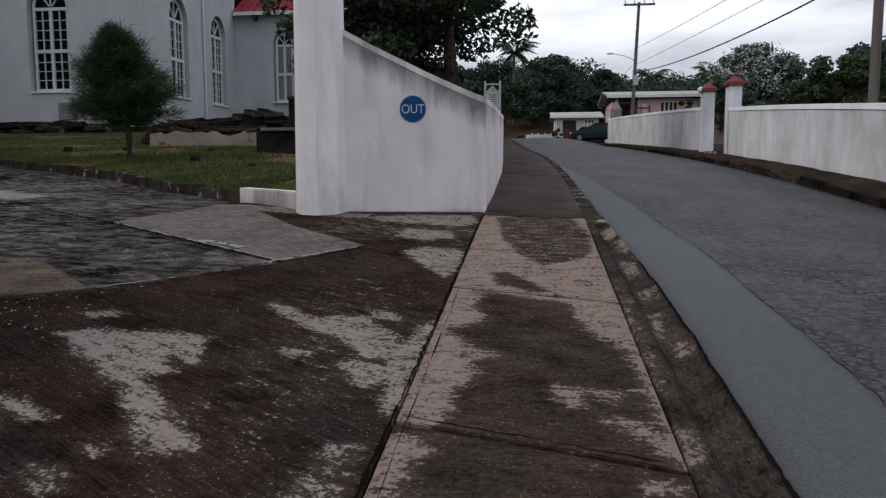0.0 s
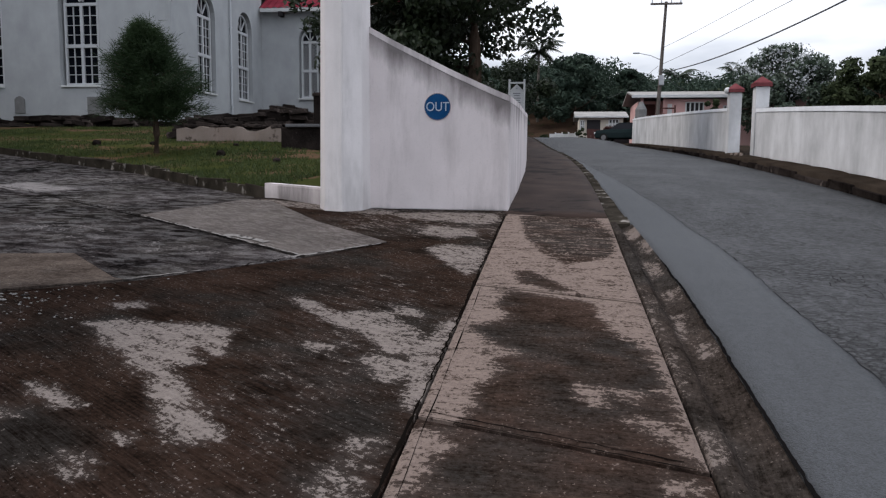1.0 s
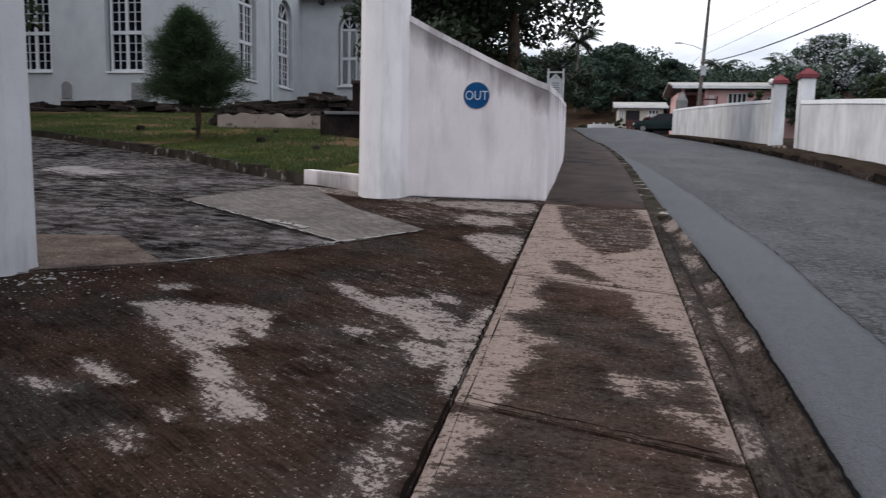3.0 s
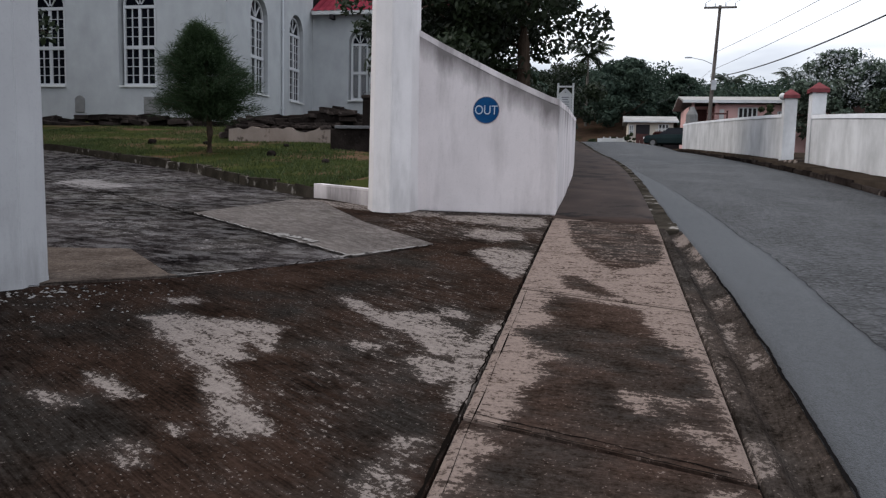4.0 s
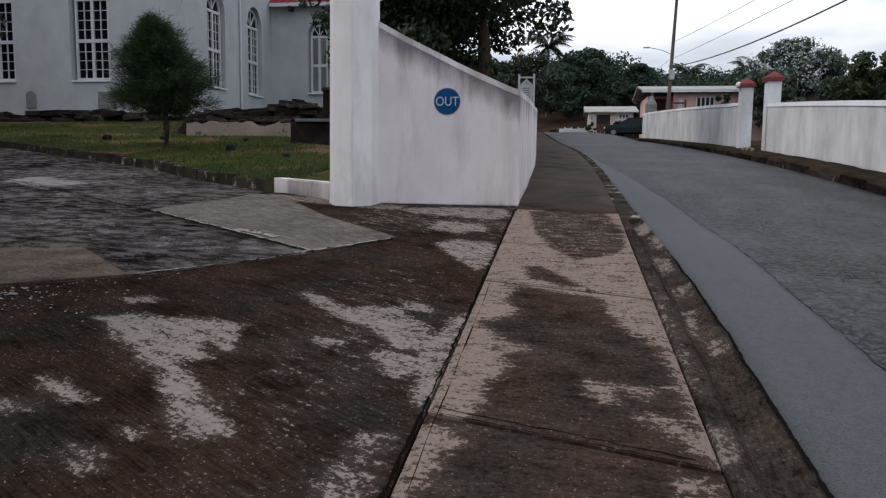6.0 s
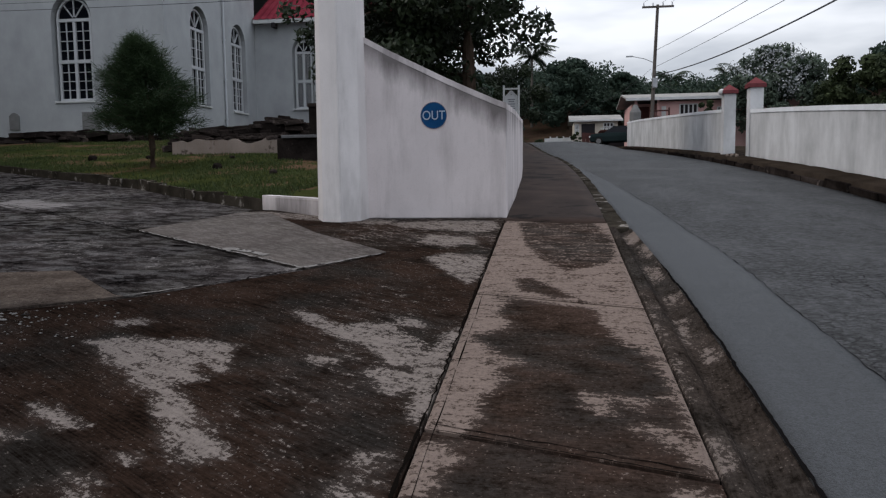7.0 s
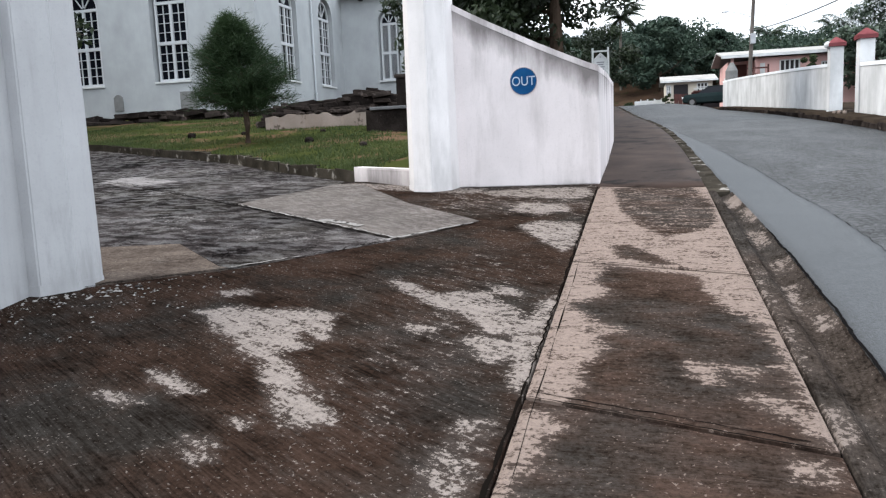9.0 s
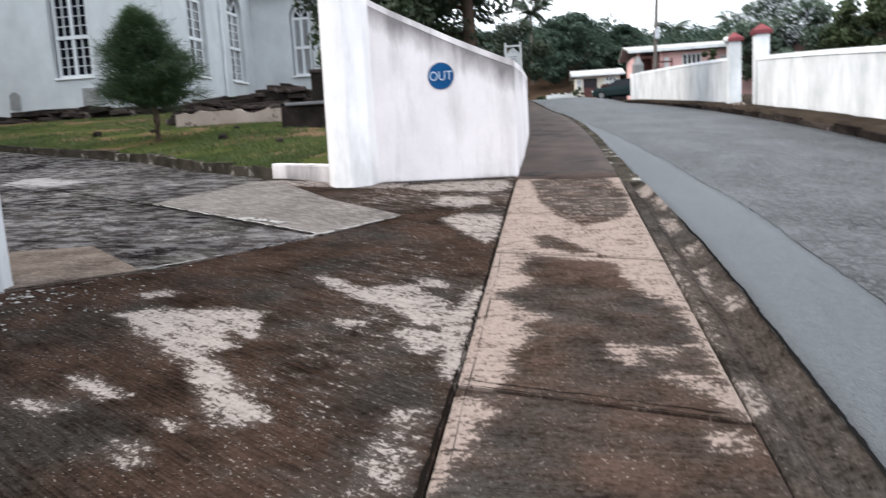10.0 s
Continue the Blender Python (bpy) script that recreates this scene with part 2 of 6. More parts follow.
def render_wall(name, paint, dirt, streaks=0.5, top_dirt=0.6, blotch=0.8):
    """Painted masonry render: chalky paint with long rain streaks and a dirty upper edge carried by the mesh's 'grime' field."""
    m = bpy.data.materials.new(name)
    m.use_nodes = True
    n, l = m.node_tree.nodes, m.node_tree.links
    b = n["Principled BSDF"]
    g = n.new("ShaderNodeNewGeometry")

    def nz(scale, stretch, detail=6, rough=0.6):
        mp = n.new("ShaderNodeMapping")
        mp.inputs["Scale"].default_value = stretch
        l.new(g.outputs["Position"], mp.inputs["Vector"])
        t = n.new("ShaderNodeTexNoise")
        t.inputs["Scale"].default_value, t.inputs["Detail"].default_value, t.inputs["Roughness"].default_value = scale, detail, rough
        l.new(mp.outputs[0], t.inputs["Vector"])
        return t.outputs["Fac"]

    def ramp(v, lo, hi, to=1.0):
        r = n.new("ShaderNodeMapRange")
        r.inputs["From Min"].default_value, r.inputs["From Max"].default_value, r.inputs["To Max"].default_value = lo, hi, to
        l.new(v, r.inputs["Value"])
        return r.outputs[0]

    def blend(f, ca, cb):
        t = n.new("ShaderNodeMix")
        t.data_type = "RGBA"
        l.new(f, t.inputs[0])
        for i, v in ((6, ca), (7, cb)):
            if isinstance(v, tuple):
                t.inputs[i].default_value = (*v, 1)
            else:
                l.new(v, t.inputs[i])
        return t.outputs[2]

    at = n.new("ShaderNodeAttribute")
    at.attribute_name = "grime"
    run = nz(2.1, (1, 1, 0.16), 7, 0.66)
    blot = nz(0.9, (1, 1, 0.75), 8, 0.62)
    fine = nz(45, (1, 1, 1), 4)
    shade = tuple(c * blotch for c in paint)
    c = blend(ramp(blot, 0.35, 0.7), paint, shade)
    c = blend(ramp(run, 0.48, 0.78, streaks), c, dirt)
    ma = n.new("ShaderNodeMath")
    ma.operation = "MULTIPLY_ADD"
    l.new(blot, ma.inputs[0])
    ma.inputs[1].default_value = 0.9
    l.new(at.outputs["Fac"], ma.inputs[2])
    mb = n.new("ShaderNodeMath")
    mb.operation = "MULTIPLY_ADD"
    l.new(run, mb.inputs[0])
    mb.inputs[1].default_value = 1.7
    l.new(ma.outputs[0], mb.inputs[2])
    c = blend(ramp(mb.outputs[0], 1.62, 2.3, top_dirt), c, tuple(v * 0.55 for v in dirt))
    c = blend(ramp(fine, 0.55, 0.8, 0.25), c, dirt)
    l.new(c, b.inputs["Base Color"])
    b.inputs["Roughness"].default_value = 0.85
    b.inputs["Specular IOR Level"].default_value = 0.2
    bp = n.new("ShaderNodeBump")
    bp.inputs["Strength"].default_value, bp.inputs["Distance"].default_value = 0.15, 0.01
    ad = n.new("ShaderNodeMath")
    l.new(fine, ad.inputs[0])
    l.new(blot, ad.inputs[1])
    l.new(ad.outputs[0], bp.inputs["Height"])
    l.new(bp.outputs[0], b.inputs["Normal"])
    return m


def asphalt(name, dark, light, stones=55.0, crazed=0.5, rough=0.62, spec=0.3, relief=0.012):
    """Rolled asphalt: stones of differing greys in black binder, faint wheel tracks along the road and crazed stretches."""
    m = bpy.data.materials.new(name)
    m.use_nodes = True
    n, l = m.node_tree.nodes, m.node_tree.links
    b = n["Principled BSDF"]
    g = n.new("ShaderNodeNewGeometry")

    def nz(scale, stretch, detail=5, rough_=0.6):
        mp = n.new("ShaderNodeMapping")
        mp.inputs["Scale"].default_value = stretch
        l.new(g.outputs["Position"], mp.inputs["Vector"])
        t = n.new("ShaderNodeTexNoise")
        t.inputs["Scale"].default_value, t.inputs["Detail"].default_value, t.inputs["Roughness"].default_value = scale, detail, rough_
        l.new(mp.outputs[0], t.inputs["Vector"])
        return t.outputs["Fac"]

    def fit_range(v, lo, hi, to0=0.0, to1=1.0):
        r = n.new("ShaderNodeMapRange")
        r.inputs["From Min"].default_value, r.inputs["From Max"].default_value = lo, hi
        r.inputs["To Min"].default_value, r.inputs["To Max"].default_value = to0, to1
        l.new(v, r.inputs["Value"])
        return r.outputs[0]

    def times(a, c):
        t = n.new("ShaderNodeMath")
        t.operation = "MULTIPLY"
        for i, v in enumerate((a, c)):
            if isinstance(v, float):
                t.inputs[i].default_value = v
            else:
                l.new(v, t.inputs[i])
        return t.outputs[0]

    def blend(f, ca, cb):
        t = n.new("ShaderNodeMix")
        t.data_type = "RGBA"
        l.new(f, t.inputs[0])
        for i, v in ((6, ca), (7, cb)):
            if isinstance(v, tuple):
                t.inputs[i].default_value = (*v, 1)
            else:
                l.new(v, t.inputs[i])
        return t.outputs[2]

    vo = n.new("ShaderNodeTexVoronoi")
    vo.inputs["Scale"].default_value = stones
    l.new(g.outputs["Position"], vo.inputs["Vector"])
    sep = n.new("ShaderNodeSeparateColor")
    l.new(vo.outputs["Color"], sep.inputs[0])
    track = nz(1.4, (1, 0.06, 1), 4)
    patch = nz(1.1, (1, 0.6, 1), 6, 0.65)
    grit = nz(stones * 1.9, (1, 1, 1), 5, 0.75)
    c = blend(fit_range(track, 0.3, 0.7), tuple(v * 0.86 for v in light), tuple(v * 1.06 for v in light))
    c = blend(fit_range(grit, 0.38, 0.66, 0.0, 0.9), c, dark)
    c = blend(times(fit_range(sep.outputs[0], 0.4, 0.9), 0.75), c, tuple(v * 0.45 for v in light))
    blot = nz(13, (1, 0.8, 1), 5, 0.7)
    c = blend(times(fit_range(blot, 0.42, 0.66), 0.8 * crazed), c, dark)
    warp = n.new("ShaderNodeTexNoise")
    warp.inputs["Scale"].default_value, warp.inputs["Detail"].default_value = 9.0, 3
    l.new(g.outputs["Position"], warp.inputs["Vector"])
    off = n.new("ShaderNodeVectorMath")
    off.operation = "MULTIPLY_ADD"
    off.inputs[1].default_value = (0.12, 0.12, 0.0)
    l.new(warp.outputs["Color"], off.inputs[0])
    l.new(g.outputs["Position"], off.inputs[2])
    cr = n.new("ShaderNodeTexVoronoi")
    cr.feature = "DISTANCE_TO_EDGE"
    cr.inputs["Scale"].default_value = 8.5
    l.new(off.outputs[0], cr.inputs["Vector"])
    lines = times(fit_range(cr.outputs["Distance"], 0.02, 0.09, 1.0, 0.0), times(fit_range(patch, 0.40, 0.54), crazed))
    c = blend(lines, c, tuple(v * 0.35 for v in dark))
    gaps = times(fit_range(vo.outputs["Distance"], 0.45, 0.75), times(fit_range(patch, 0.40, 0.62), crazed))
    c = blend(gaps, c, tuple(v * 0.3 for v in dark))
    l.new(c, b.inputs["Base Color"])
    b.inputs["Roughness"].default_value, b.inputs["Specular IOR Level"].default_value = rough, spec
    bp = n.new("ShaderNodeBump")
    bp.inputs["Strength"].default_value, bp.inputs["Distance"].default_value = 0.8, relief
    h = n.new("ShaderNodeMath")
    h.operation = "SUBTRACT"
    l.new(grit, h.inputs[0])
    l.new(vo.outputs["Distance"], h.inputs[1])
    l.new(h.outputs[0], bp.inputs["Height"])
    l.new(bp.outputs[0], b.inputs["Normal"])
    return m


M_APRON = concrete("apron_concrete", (0.0050, 0.0034, 0.0027), (0.0370, 0.0232, 0.0180), (0.118, 0.100, 0.090), (0.222, 0.190, 0.174), -34, size=0.6, rag=1.05, broom=0.55)
M_WALK = concrete("footway_concrete", (0.0100, 0.0068, 0.0055), (0.0580, 0.0380, 0.0300), (0.1330, 0.1020, 0.0870), (0.2200, 0.1720, 0.1500), -4, size=0.4, mottle=0.9, rag=1.05)
M_WALK_FAR = mat("old_footway", (0.015, 0.0100, 0.0082), (0.054, 0.0370, 0.0305), 1.5, 70, 0.75, 0.3, 0.006, wear=(0.009, 0.0065, 0.0055), wear_amount=0.35, wear_scale=1.2, spec=0.05)
M_GUTTER = concrete("gutter_concrete", (0.0085, 0.0066, 0.0056), (0.054, 0.0425, 0.0360), (0.110, 0.089, 0.078), (0.185, 0.152, 0.136), 86, size=0.3, even=2.0)
M_DRIVE = concrete("driveway_tar", (0.0016, 0.0014, 0.0015), (0.0580, 0.0500, 0.0490), (0.125, 0.115, 0.112), (0.200, 0.185, 0.183), -14, 0.45, 0.10, 2.2, 0.9, 2.2, wet=0.02)
M_SLAB = concrete("smooth_slab_concrete", (0.052, 0.045, 0.042), (0.128, 0.112, 0.104), (0.13, 0.118, 0.114), (0.17, 0.158, 0.154), -38, 0.6, 0.05, 1.0, 0.6, 1.5)
M_PALE = concrete("pale_slab_concrete", (0.026, 0.020, 0.017), (0.112, 0.090, 0.076), (0.14, 0.122, 0.108), (0.24, 0.215, 0.195), -15, 0.8, 0.0, 1.0, 0.5, 1.5)
M_EDGE = mat("worn_slab_edge", (0.08, 0.074, 0.07), (0.30, 0.285, 0.275), 6, 60, 0.9, 0.5, 0.006, wear=(0.02, 0.018, 0.017), wear_amount=0.5, wear_scale=6)
M_ROAD = asphalt("worn_asphalt", (0.0055, 0.0057, 0.0062), (0.084, 0.086, 0.0915), 22.0, 1.0, 0.62, 0.2, 0.03)
M_STRIP = asphalt("new_asphalt", (0.026, 0.0275, 0.030), (0.080, 0.085, 0.092), 110.0, 0.15, 0.62, 0.13, 0.006)
M_TAR = plain("tar_joint", (0.006, 0.0055, 0.0055), 0.9)
M_JOINT = plain("joint_dirt", (0.005, 0.004, 0.0035), 0.95)
M_EARTH = mat("damp_earth", (0.014, 0.011, 0.009), (0.045, 0.035, 0.027), 1.2, 30, 0.95, 0.8, 0.03)
M_BANK = mat("red_earth_bank", (0.022, 0.015, 0.011), (0.068, 0.044, 0.031), 0.3, 4, 0.95, 0.8, 0.1, wear=(0.022, 0.026, 0.012), wear_amount=0.25, wear_scale=0.8)
M_LAWN = mat("lawn_soil", (0.0153, 0.0221, 0.0068), (0.0425, 0.0442, 0.0153), 0.7, 20, 0.95, 0.5, 0.02, wear=(0.075, 0.047, 0.03), wear_amount=0.5, wear_scale=0.55)
M_GRASS = leaf_mat("grass_blades", (0.0160, 0.0310, 0.0070), (0.0640, 0.0800, 0.0220), 0.7, 0.5)
M_KERB = mat("mossy_kerb_stone", (0.010, 0.009, 0.007), (0.050, 0.043, 0.035), 2.5, 35, 0.9, 0.8, 0.02, wear=(0.19, 0.175, 0.16), wear_amount=0.28, wear_scale=3, per_object=0.2)
M_OUTWALL = render_wall("aged_white_render", (0.64, 0.59, 0.595), (0.25, 0.225, 0.225), 0.7, 0.95)
M_PILLAR = render_wall("white_pillar_paint", (0.67, 0.645, 0.65), (0.38, 0.37, 0.372), 0.5, 0.6)
# greyer, darker copy of the pillar paint for the nearer pillar and wing wall
M_PILLAR_GREY = render_wall("grey_pillar_paint", (0.37, 0.375, 0.39), (0.20, 0.20, 0.205), 0.6, 0.8)
M_RWALL = render_wall("chalky_white_render", (0.60, 0.605, 0.615), (0.30, 0.305, 0.315), 0.5, 0.45, 0.58)
M_RCAP = render_wall("white_coping_paint", (0.76, 0.78, 0.81), (0.5, 0.5, 0.5), 0.3, 0.2)
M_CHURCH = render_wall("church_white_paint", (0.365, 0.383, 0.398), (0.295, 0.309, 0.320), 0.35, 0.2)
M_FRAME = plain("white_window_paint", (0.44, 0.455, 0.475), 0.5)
M_TRIMW = mat("white_trim_paint", (0.44, 0.45, 0.45), (0.56, 0.57, 0.575), 2, 40, 0.6, 0.1, 0.003)
M_RED = mat("red_cap_paint", (0.11, 0.032, 0.036), (0.18, 0.06, 0.065), 4, 40, 0.6, 0.2, 0.004)
M_REDROOF = mat("red_roof_sheet", (0.14, 0.020, 0.032), (0.24, 0.042, 0.058), 1, 20, 0.55, 0.2, 0.01)
M_STONE = mat("dark_rubble_stone", (0.008, 0.0068, 0.0065), (0.036, 0.029, 0.026), 2.0, 18, 0.95, 0.9, 0.04, wear=(0.085, 0.07, 0.065), wear_amount=0.12, wear_scale=1.5, per_object=0.45)
M_TAN = mat("tan_plaster", (0.18, 0.145, 0.125), (0.27, 0.225, 0.197), 1.2, 30, 0.9, 0.5, 0.02, wear=(0.07, 0.055, 0.045), wear_amount=0.2, wear_scale=2)
M_SLATE = mat("grey_slate_slab", (0.07, 0.07, 0.075), (0.15, 0.15, 0.155), 2, 30, 0.8, 0.4, 0.01)
M_NICHE = mat("grey_stone_plaque", (0.13, 0.13, 0.13), (0.19, 0.19, 0.19), 3, 40, 0.85, 0.3, 0.006)
M_TRUNK = mat("bark", (0.025, 0.018, 0.014), (0.085, 0.062, 0.048), 6, 40, 0.95, 0.9, 0.02, stretch=(1, 1, 0.3))
M_PALMTRUNK = mat("palm_bark", (0.07, 0.062, 0.055), (0.16, 0.145, 0.13), 5, 30, 0.95, 0.6, 0.02)
M_POLE = mat("weathered_pole_timber", (0.065, 0.055, 0.05), (0.15, 0.135, 0.125), 3, 40, 0.9, 0.6, 0.01, stretch=(1, 1, 0.1))
M_STEEL = mat("galvanised_steel", (0.30, 0.31, 0.33), (0.42, 0.43, 0.45), 5, 60, 0.45, 0.05, 0.001, metal=0.8)
M_WIRE = plain("wire_black", (0.03, 0.03, 0.035), 0.6)
M_BLUE = mat("blue_sign_paint", (0.007, 0.042, 0.12), (0.012, 0.066, 0.17), 5, 60, 0.55, 0.15, 0.003)
M_WHITE = plain("white_lettering", (0.33, 0.39, 0.47), 0.7)
M_GREYTXT = plain("grey_lettering", (0.18, 0.18, 0.2), 0.7)
M_BOARD = mat("notice_board_face", (0.40, 0.41, 0.42), (0.52, 0.53, 0.54), 3, 40, 0.6, 0.1, 0.002)
M_PINK = mat("pink_house_paint", (0.48, 0.285, 0.265), (0.58, 0.37, 0.35), 0.6, 25, 0.8, 0.2, 0.006)
M_CREAM = mat("cream_house_paint", (0.40, 0.36, 0.30), (0.52, 0.475, 0.41), 0.6, 25, 0.8, 0.2, 0.006)
M_ROOF = mat("pale_roof_sheet", (0.21, 0.205, 0.195), (0.31, 0.30, 0.29), 0.8, 20, 0.6, 0.2, 0.01)
M_BROWN = mat("brown_painted_fence", (0.055, 0.026, 0.024), (0.11, 0.055, 0.05), 1.5, 30, 0.75, 0.2, 0.006)
M_DARK = plain("dark_opening", (0.03, 0.028, 0.03), 0.9)
M_CARPAINT = mat("dark_green_car_paint", (0.010, 0.017, 0.018), (0.018, 0.027, 0.029), 1, 10, 0.28, 0, 0)
M_TYRE = plain("tyre_rubber", (0.02, 0.02, 0.02), 0.85)
M_RIM = plain("alloy_rim", (0.35, 0.35, 0.36), 0.35, 0.9)
M_LAMP_R = plain("red_tail_lens", (0.25, 0.02, 0.02), 0.2)
M_LAMP_W = plain("clear_headlight_lens", (0.6, 0.6, 0.62), 0.15)
M_PIPE = plain("grey_drainpipe", (0.45, 0.47, 0.5), 0.5)
M_NEEDLE = leaf_mat("casuarina_needles", (0.009, 0.020, 0.0075), (0.034, 0.060, 0.023), 0.8, 0.5)
M_LEAF = leaf_mat("broad_dark_leaves", (0.007, 0.0125, 0.006), (0.028, 0.042, 0.018), 0.55, 0.5)
# distance haze is put into this leaf colour: lighter, bluer green
M_WOOD = leaf_mat("hill_wood_leaves", (0.013, 0.026, 0.019), (0.042, 0.066, 0.044), 0.8, 0.35)
M_WOODB = leaf_mat("olive_bush_leaves", (0.014, 0.023, 0.009), (0.048, 0.064, 0.025), 0.8, 0.4)
M_SILVER = leaf_mat("pale_blossom_leaves", (0.035, 0.055, 0.035), (0.10, 0.125, 0.10), 0.8, 0.7)
M_BLOSSOM = leaf_mat("white_blossom", (0.26, 0.28, 0.29), (0.46, 0.48, 0.50), 0.8, 0.6)
M_PALM = leaf_mat("palm_fronds", (0.014, 0.024, 0.013), (0.04, 0.055, 0.03), 0.6, 0.5)
M_GLASS = bpy.data.materials.new("dark_window_glass")
M_GLASS.use_nodes = True
gb = M_GLASS.node_tree.nodes["Principled BSDF"]
gb.inputs["Base Color"].default_value = (0.005, 0.006, 0.009, 1)
gb.inputs["Roughness"].default_value = 0.1
gb.inputs["Specular IOR Level"].default_value = 0.12


# ---- building helpers ----
def mesh_of(name, verts, faces, material, flat=True):
    me = bpy.data.meshes.new(name)
    me.from_pydata([tuple(v) for v in verts], [], [tuple(f) for f in faces])
    me.update()
    if material:
        me.materials.append(material)
    if not flat:
        me.polygons.foreach_set("use_smooth", [True] * len(me.polygons))
    return me


def thing(name, label="", category="", group="", kind="", at=None):
    ob = new(name)
    if at is not None:
        ob.matrix_basis = at if isinstance(at, Matrix) else Matrix.Translation(at)
    return tagged(ob, label, category, group, kind)


def part(name, bm, material, parent, label=""):
    """Link a bmesh (or a mesh) as one mesh object under a thing or a part."""
    if isinstance(bm, bmesh.types.BMesh):
        me = bpy.data.meshes.new(name)
        bmesh.ops.recalc_face_normals(bm, faces=bm.faces)
        bm.to_mesh(me)
        bm.free()
        me.materials.append(material)
    else:
        me = bm
    ob = new(name, me)
    ob.parent = parent
    if label:
        ob["label"] = label
    return ob


def solo(name, bm, material, label="", category="", group="", kind="", at=None):
    ob = part(name, bm, material, None)
    if at is not None:
        ob.matrix_basis = at if isinstance(at, Matrix) else Matrix.Translation(at)
    return tagged(ob, label, category, group, kind)


def box(x0, x1, y0, y1, z0, z1, bev=0.0, bm=None):
    own = bm is None
    bm = bm or bmesh.new()
    made = bmesh.ops.create_cube(bm, size=1)["verts"]
    for v in made:
        v.co = Vector((x0 + (v.co.x + 0.5) * (x1 - x0), y0 + (v.co.y + 0.5) * (y1 - y0), z0 + (v.co.z + 0.5) * (z1 - z0)))
    if bev and own:
        bmesh.ops.bevel(bm, geom=bm.edges[:], offset=bev, segments=2, affect="EDGES", profile=0.6)
    return bm


def rod(points, radius, sides=8, bm=None, taper=None):
    """A tube along points; taper gives the end radius."""
    bm = bm or bmesh.new()
    pts = [Vector(p) for p in points]
    rings = []
    for i, p in enumerate(pts):
        d = (pts[min(i + 1, len(pts) - 1)] - pts[max(i - 1, 0)]).normalized()
        q = d.to_track_quat("Z", "Y")
        r = radius if taper is None else radius + (taper - radius) * i / (len(pts) - 1)
        rings.append([bm.verts.new(p + q @ Vector((r * math.cos(a), r * math.sin(a), 0))) for a in (2 * math.pi * k / sides for k in range(sides))])
    for a, b in zip(rings, rings[1:]):
        for k in range(sides):
            bm.faces.new((a[k], a[(k + 1) % sides], b[(k + 1) % sides], b[k]))
    bm.faces.new(rings[0][::-1])
    bm.faces.new(rings[-1])
    return bm


def prism(outline, z0, z1, bm=None, top=1.0):
    """An upright prism over a plan outline; top scales the upper ring about its middle."""
    bm = bm or bmesh.new()
    cx = sum(p[0] for p in outline) / len(outline)
    cy = sum(p[1] for p in outline) / len(outline)
    a = [bm.verts.new((x, y, z0)) for x, y in outline]
    b = [bm.verts.new((cx + (x - cx) * top, cy + (y - cy) * top, z1)) for x, y in outline]
    k = len(outline)
    for i in range(k):
        bm.faces.new((a[i], a[(i + 1) % k], b[(i + 1) % k], b[i]))
    bm.faces.new(a[::-1])
    bm.faces.new(b)
    return bm


def sheet(left, right, y0, y1, step_y, cols, z_of, skirt=0.0):
    """Verts and faces of a ground strip between two edge functions of y, with optional sides going down."""
    rows = max(2, int(round((y1 - y0) / step_y)) + 1)
    verts, faces = [], []
    for i in range(rows):
        y = y0 + (y1 - y0) * i / (rows - 1)
        a, b = left(y), right(y)
        for j in range(cols + 1):
            x = a + (b - a) * j / cols
            verts.append((x, y, z_of(x, y)))
    w = cols + 1
    for i in range(rows - 1):
        for j in range(cols):
            k = i * w + j
            faces.append((k, k + 1, k + w + 1, k + w))
    if skirt:
        ring = [j for j in range(w)] + [i * w + w - 1 for i in range(1, rows)] + [(rows - 1) * w + j for j in range(w - 2, -1, -1)] + [i * w for i in range(rows - 2, 0, -1)]
        base = len(verts)
        for k in ring:
            x, y, z = verts[k]
            verts.append((x, y, z - skirt))
        for i in range(len(ring)):
            a, b = ring[i], ring[(i + 1) % len(ring)]
            faces.append((b, a, base + i, base + (i + 1) % len(ring)))
    return verts, faces


def set_field(me, name, func):
    """A value at each vertex, read by the materials."""
    at = me.attributes.new(name, "FLOAT", "POINT")
    at.data.foreach_set("value", [func(*v.co) for v in me.vertices])


def capsule_field(caps, damp=()):
    """1 inside the worn patches, falling off over a hand's width outside."""
    def f(x, y, z):
        best = 9.0
        for ax, ay, bx, by, r in caps:
            dx, dy = bx - ax, by - ay
            t = max(0.0, min(1.0, ((x - ax) * dx + (y - ay) * dy) / (dx * dx + dy * dy + 1e-9)))
            best = min(best, math.hypot(x - ax - t * dx, y - ay - t * dy) - r)
        value = max(0.0, min(0.77, 0.60 - best * 4.6))
        for cx_, cy_, rx, ry in damp:
            value = max(value, 0.36 * smooth(1.6 - 1.2 * math.hypot((x - cx_) / rx, (y - cy_) / ry)))
        return value
    return f


def inside_by(outline, x, y):
    """How far points lie inside a plan outline (below zero: outside)."""
    best = np.full(len(x), 9.0)
    within = np.zeros(len(x), bool)
    for (ax, ay), (bx, by) in zip(outline, outline[1:] + outline[:1]):
        dx, dy = bx - ax, by - ay
        t = np.clip(((x - ax) * dx + (y - ay) * dy) / (dx * dx + dy * dy + 1e-9), 0, 1)
        best = np.minimum(best, np.hypot(x - ax - t * dx, y - ay - t * dy))
        if abs(dy) > 1e-6:
            within ^= ((ay > y) != (by > y)) & (x < ax + (y - ay) * dx / dy)
    return np.where(within, best, -best)


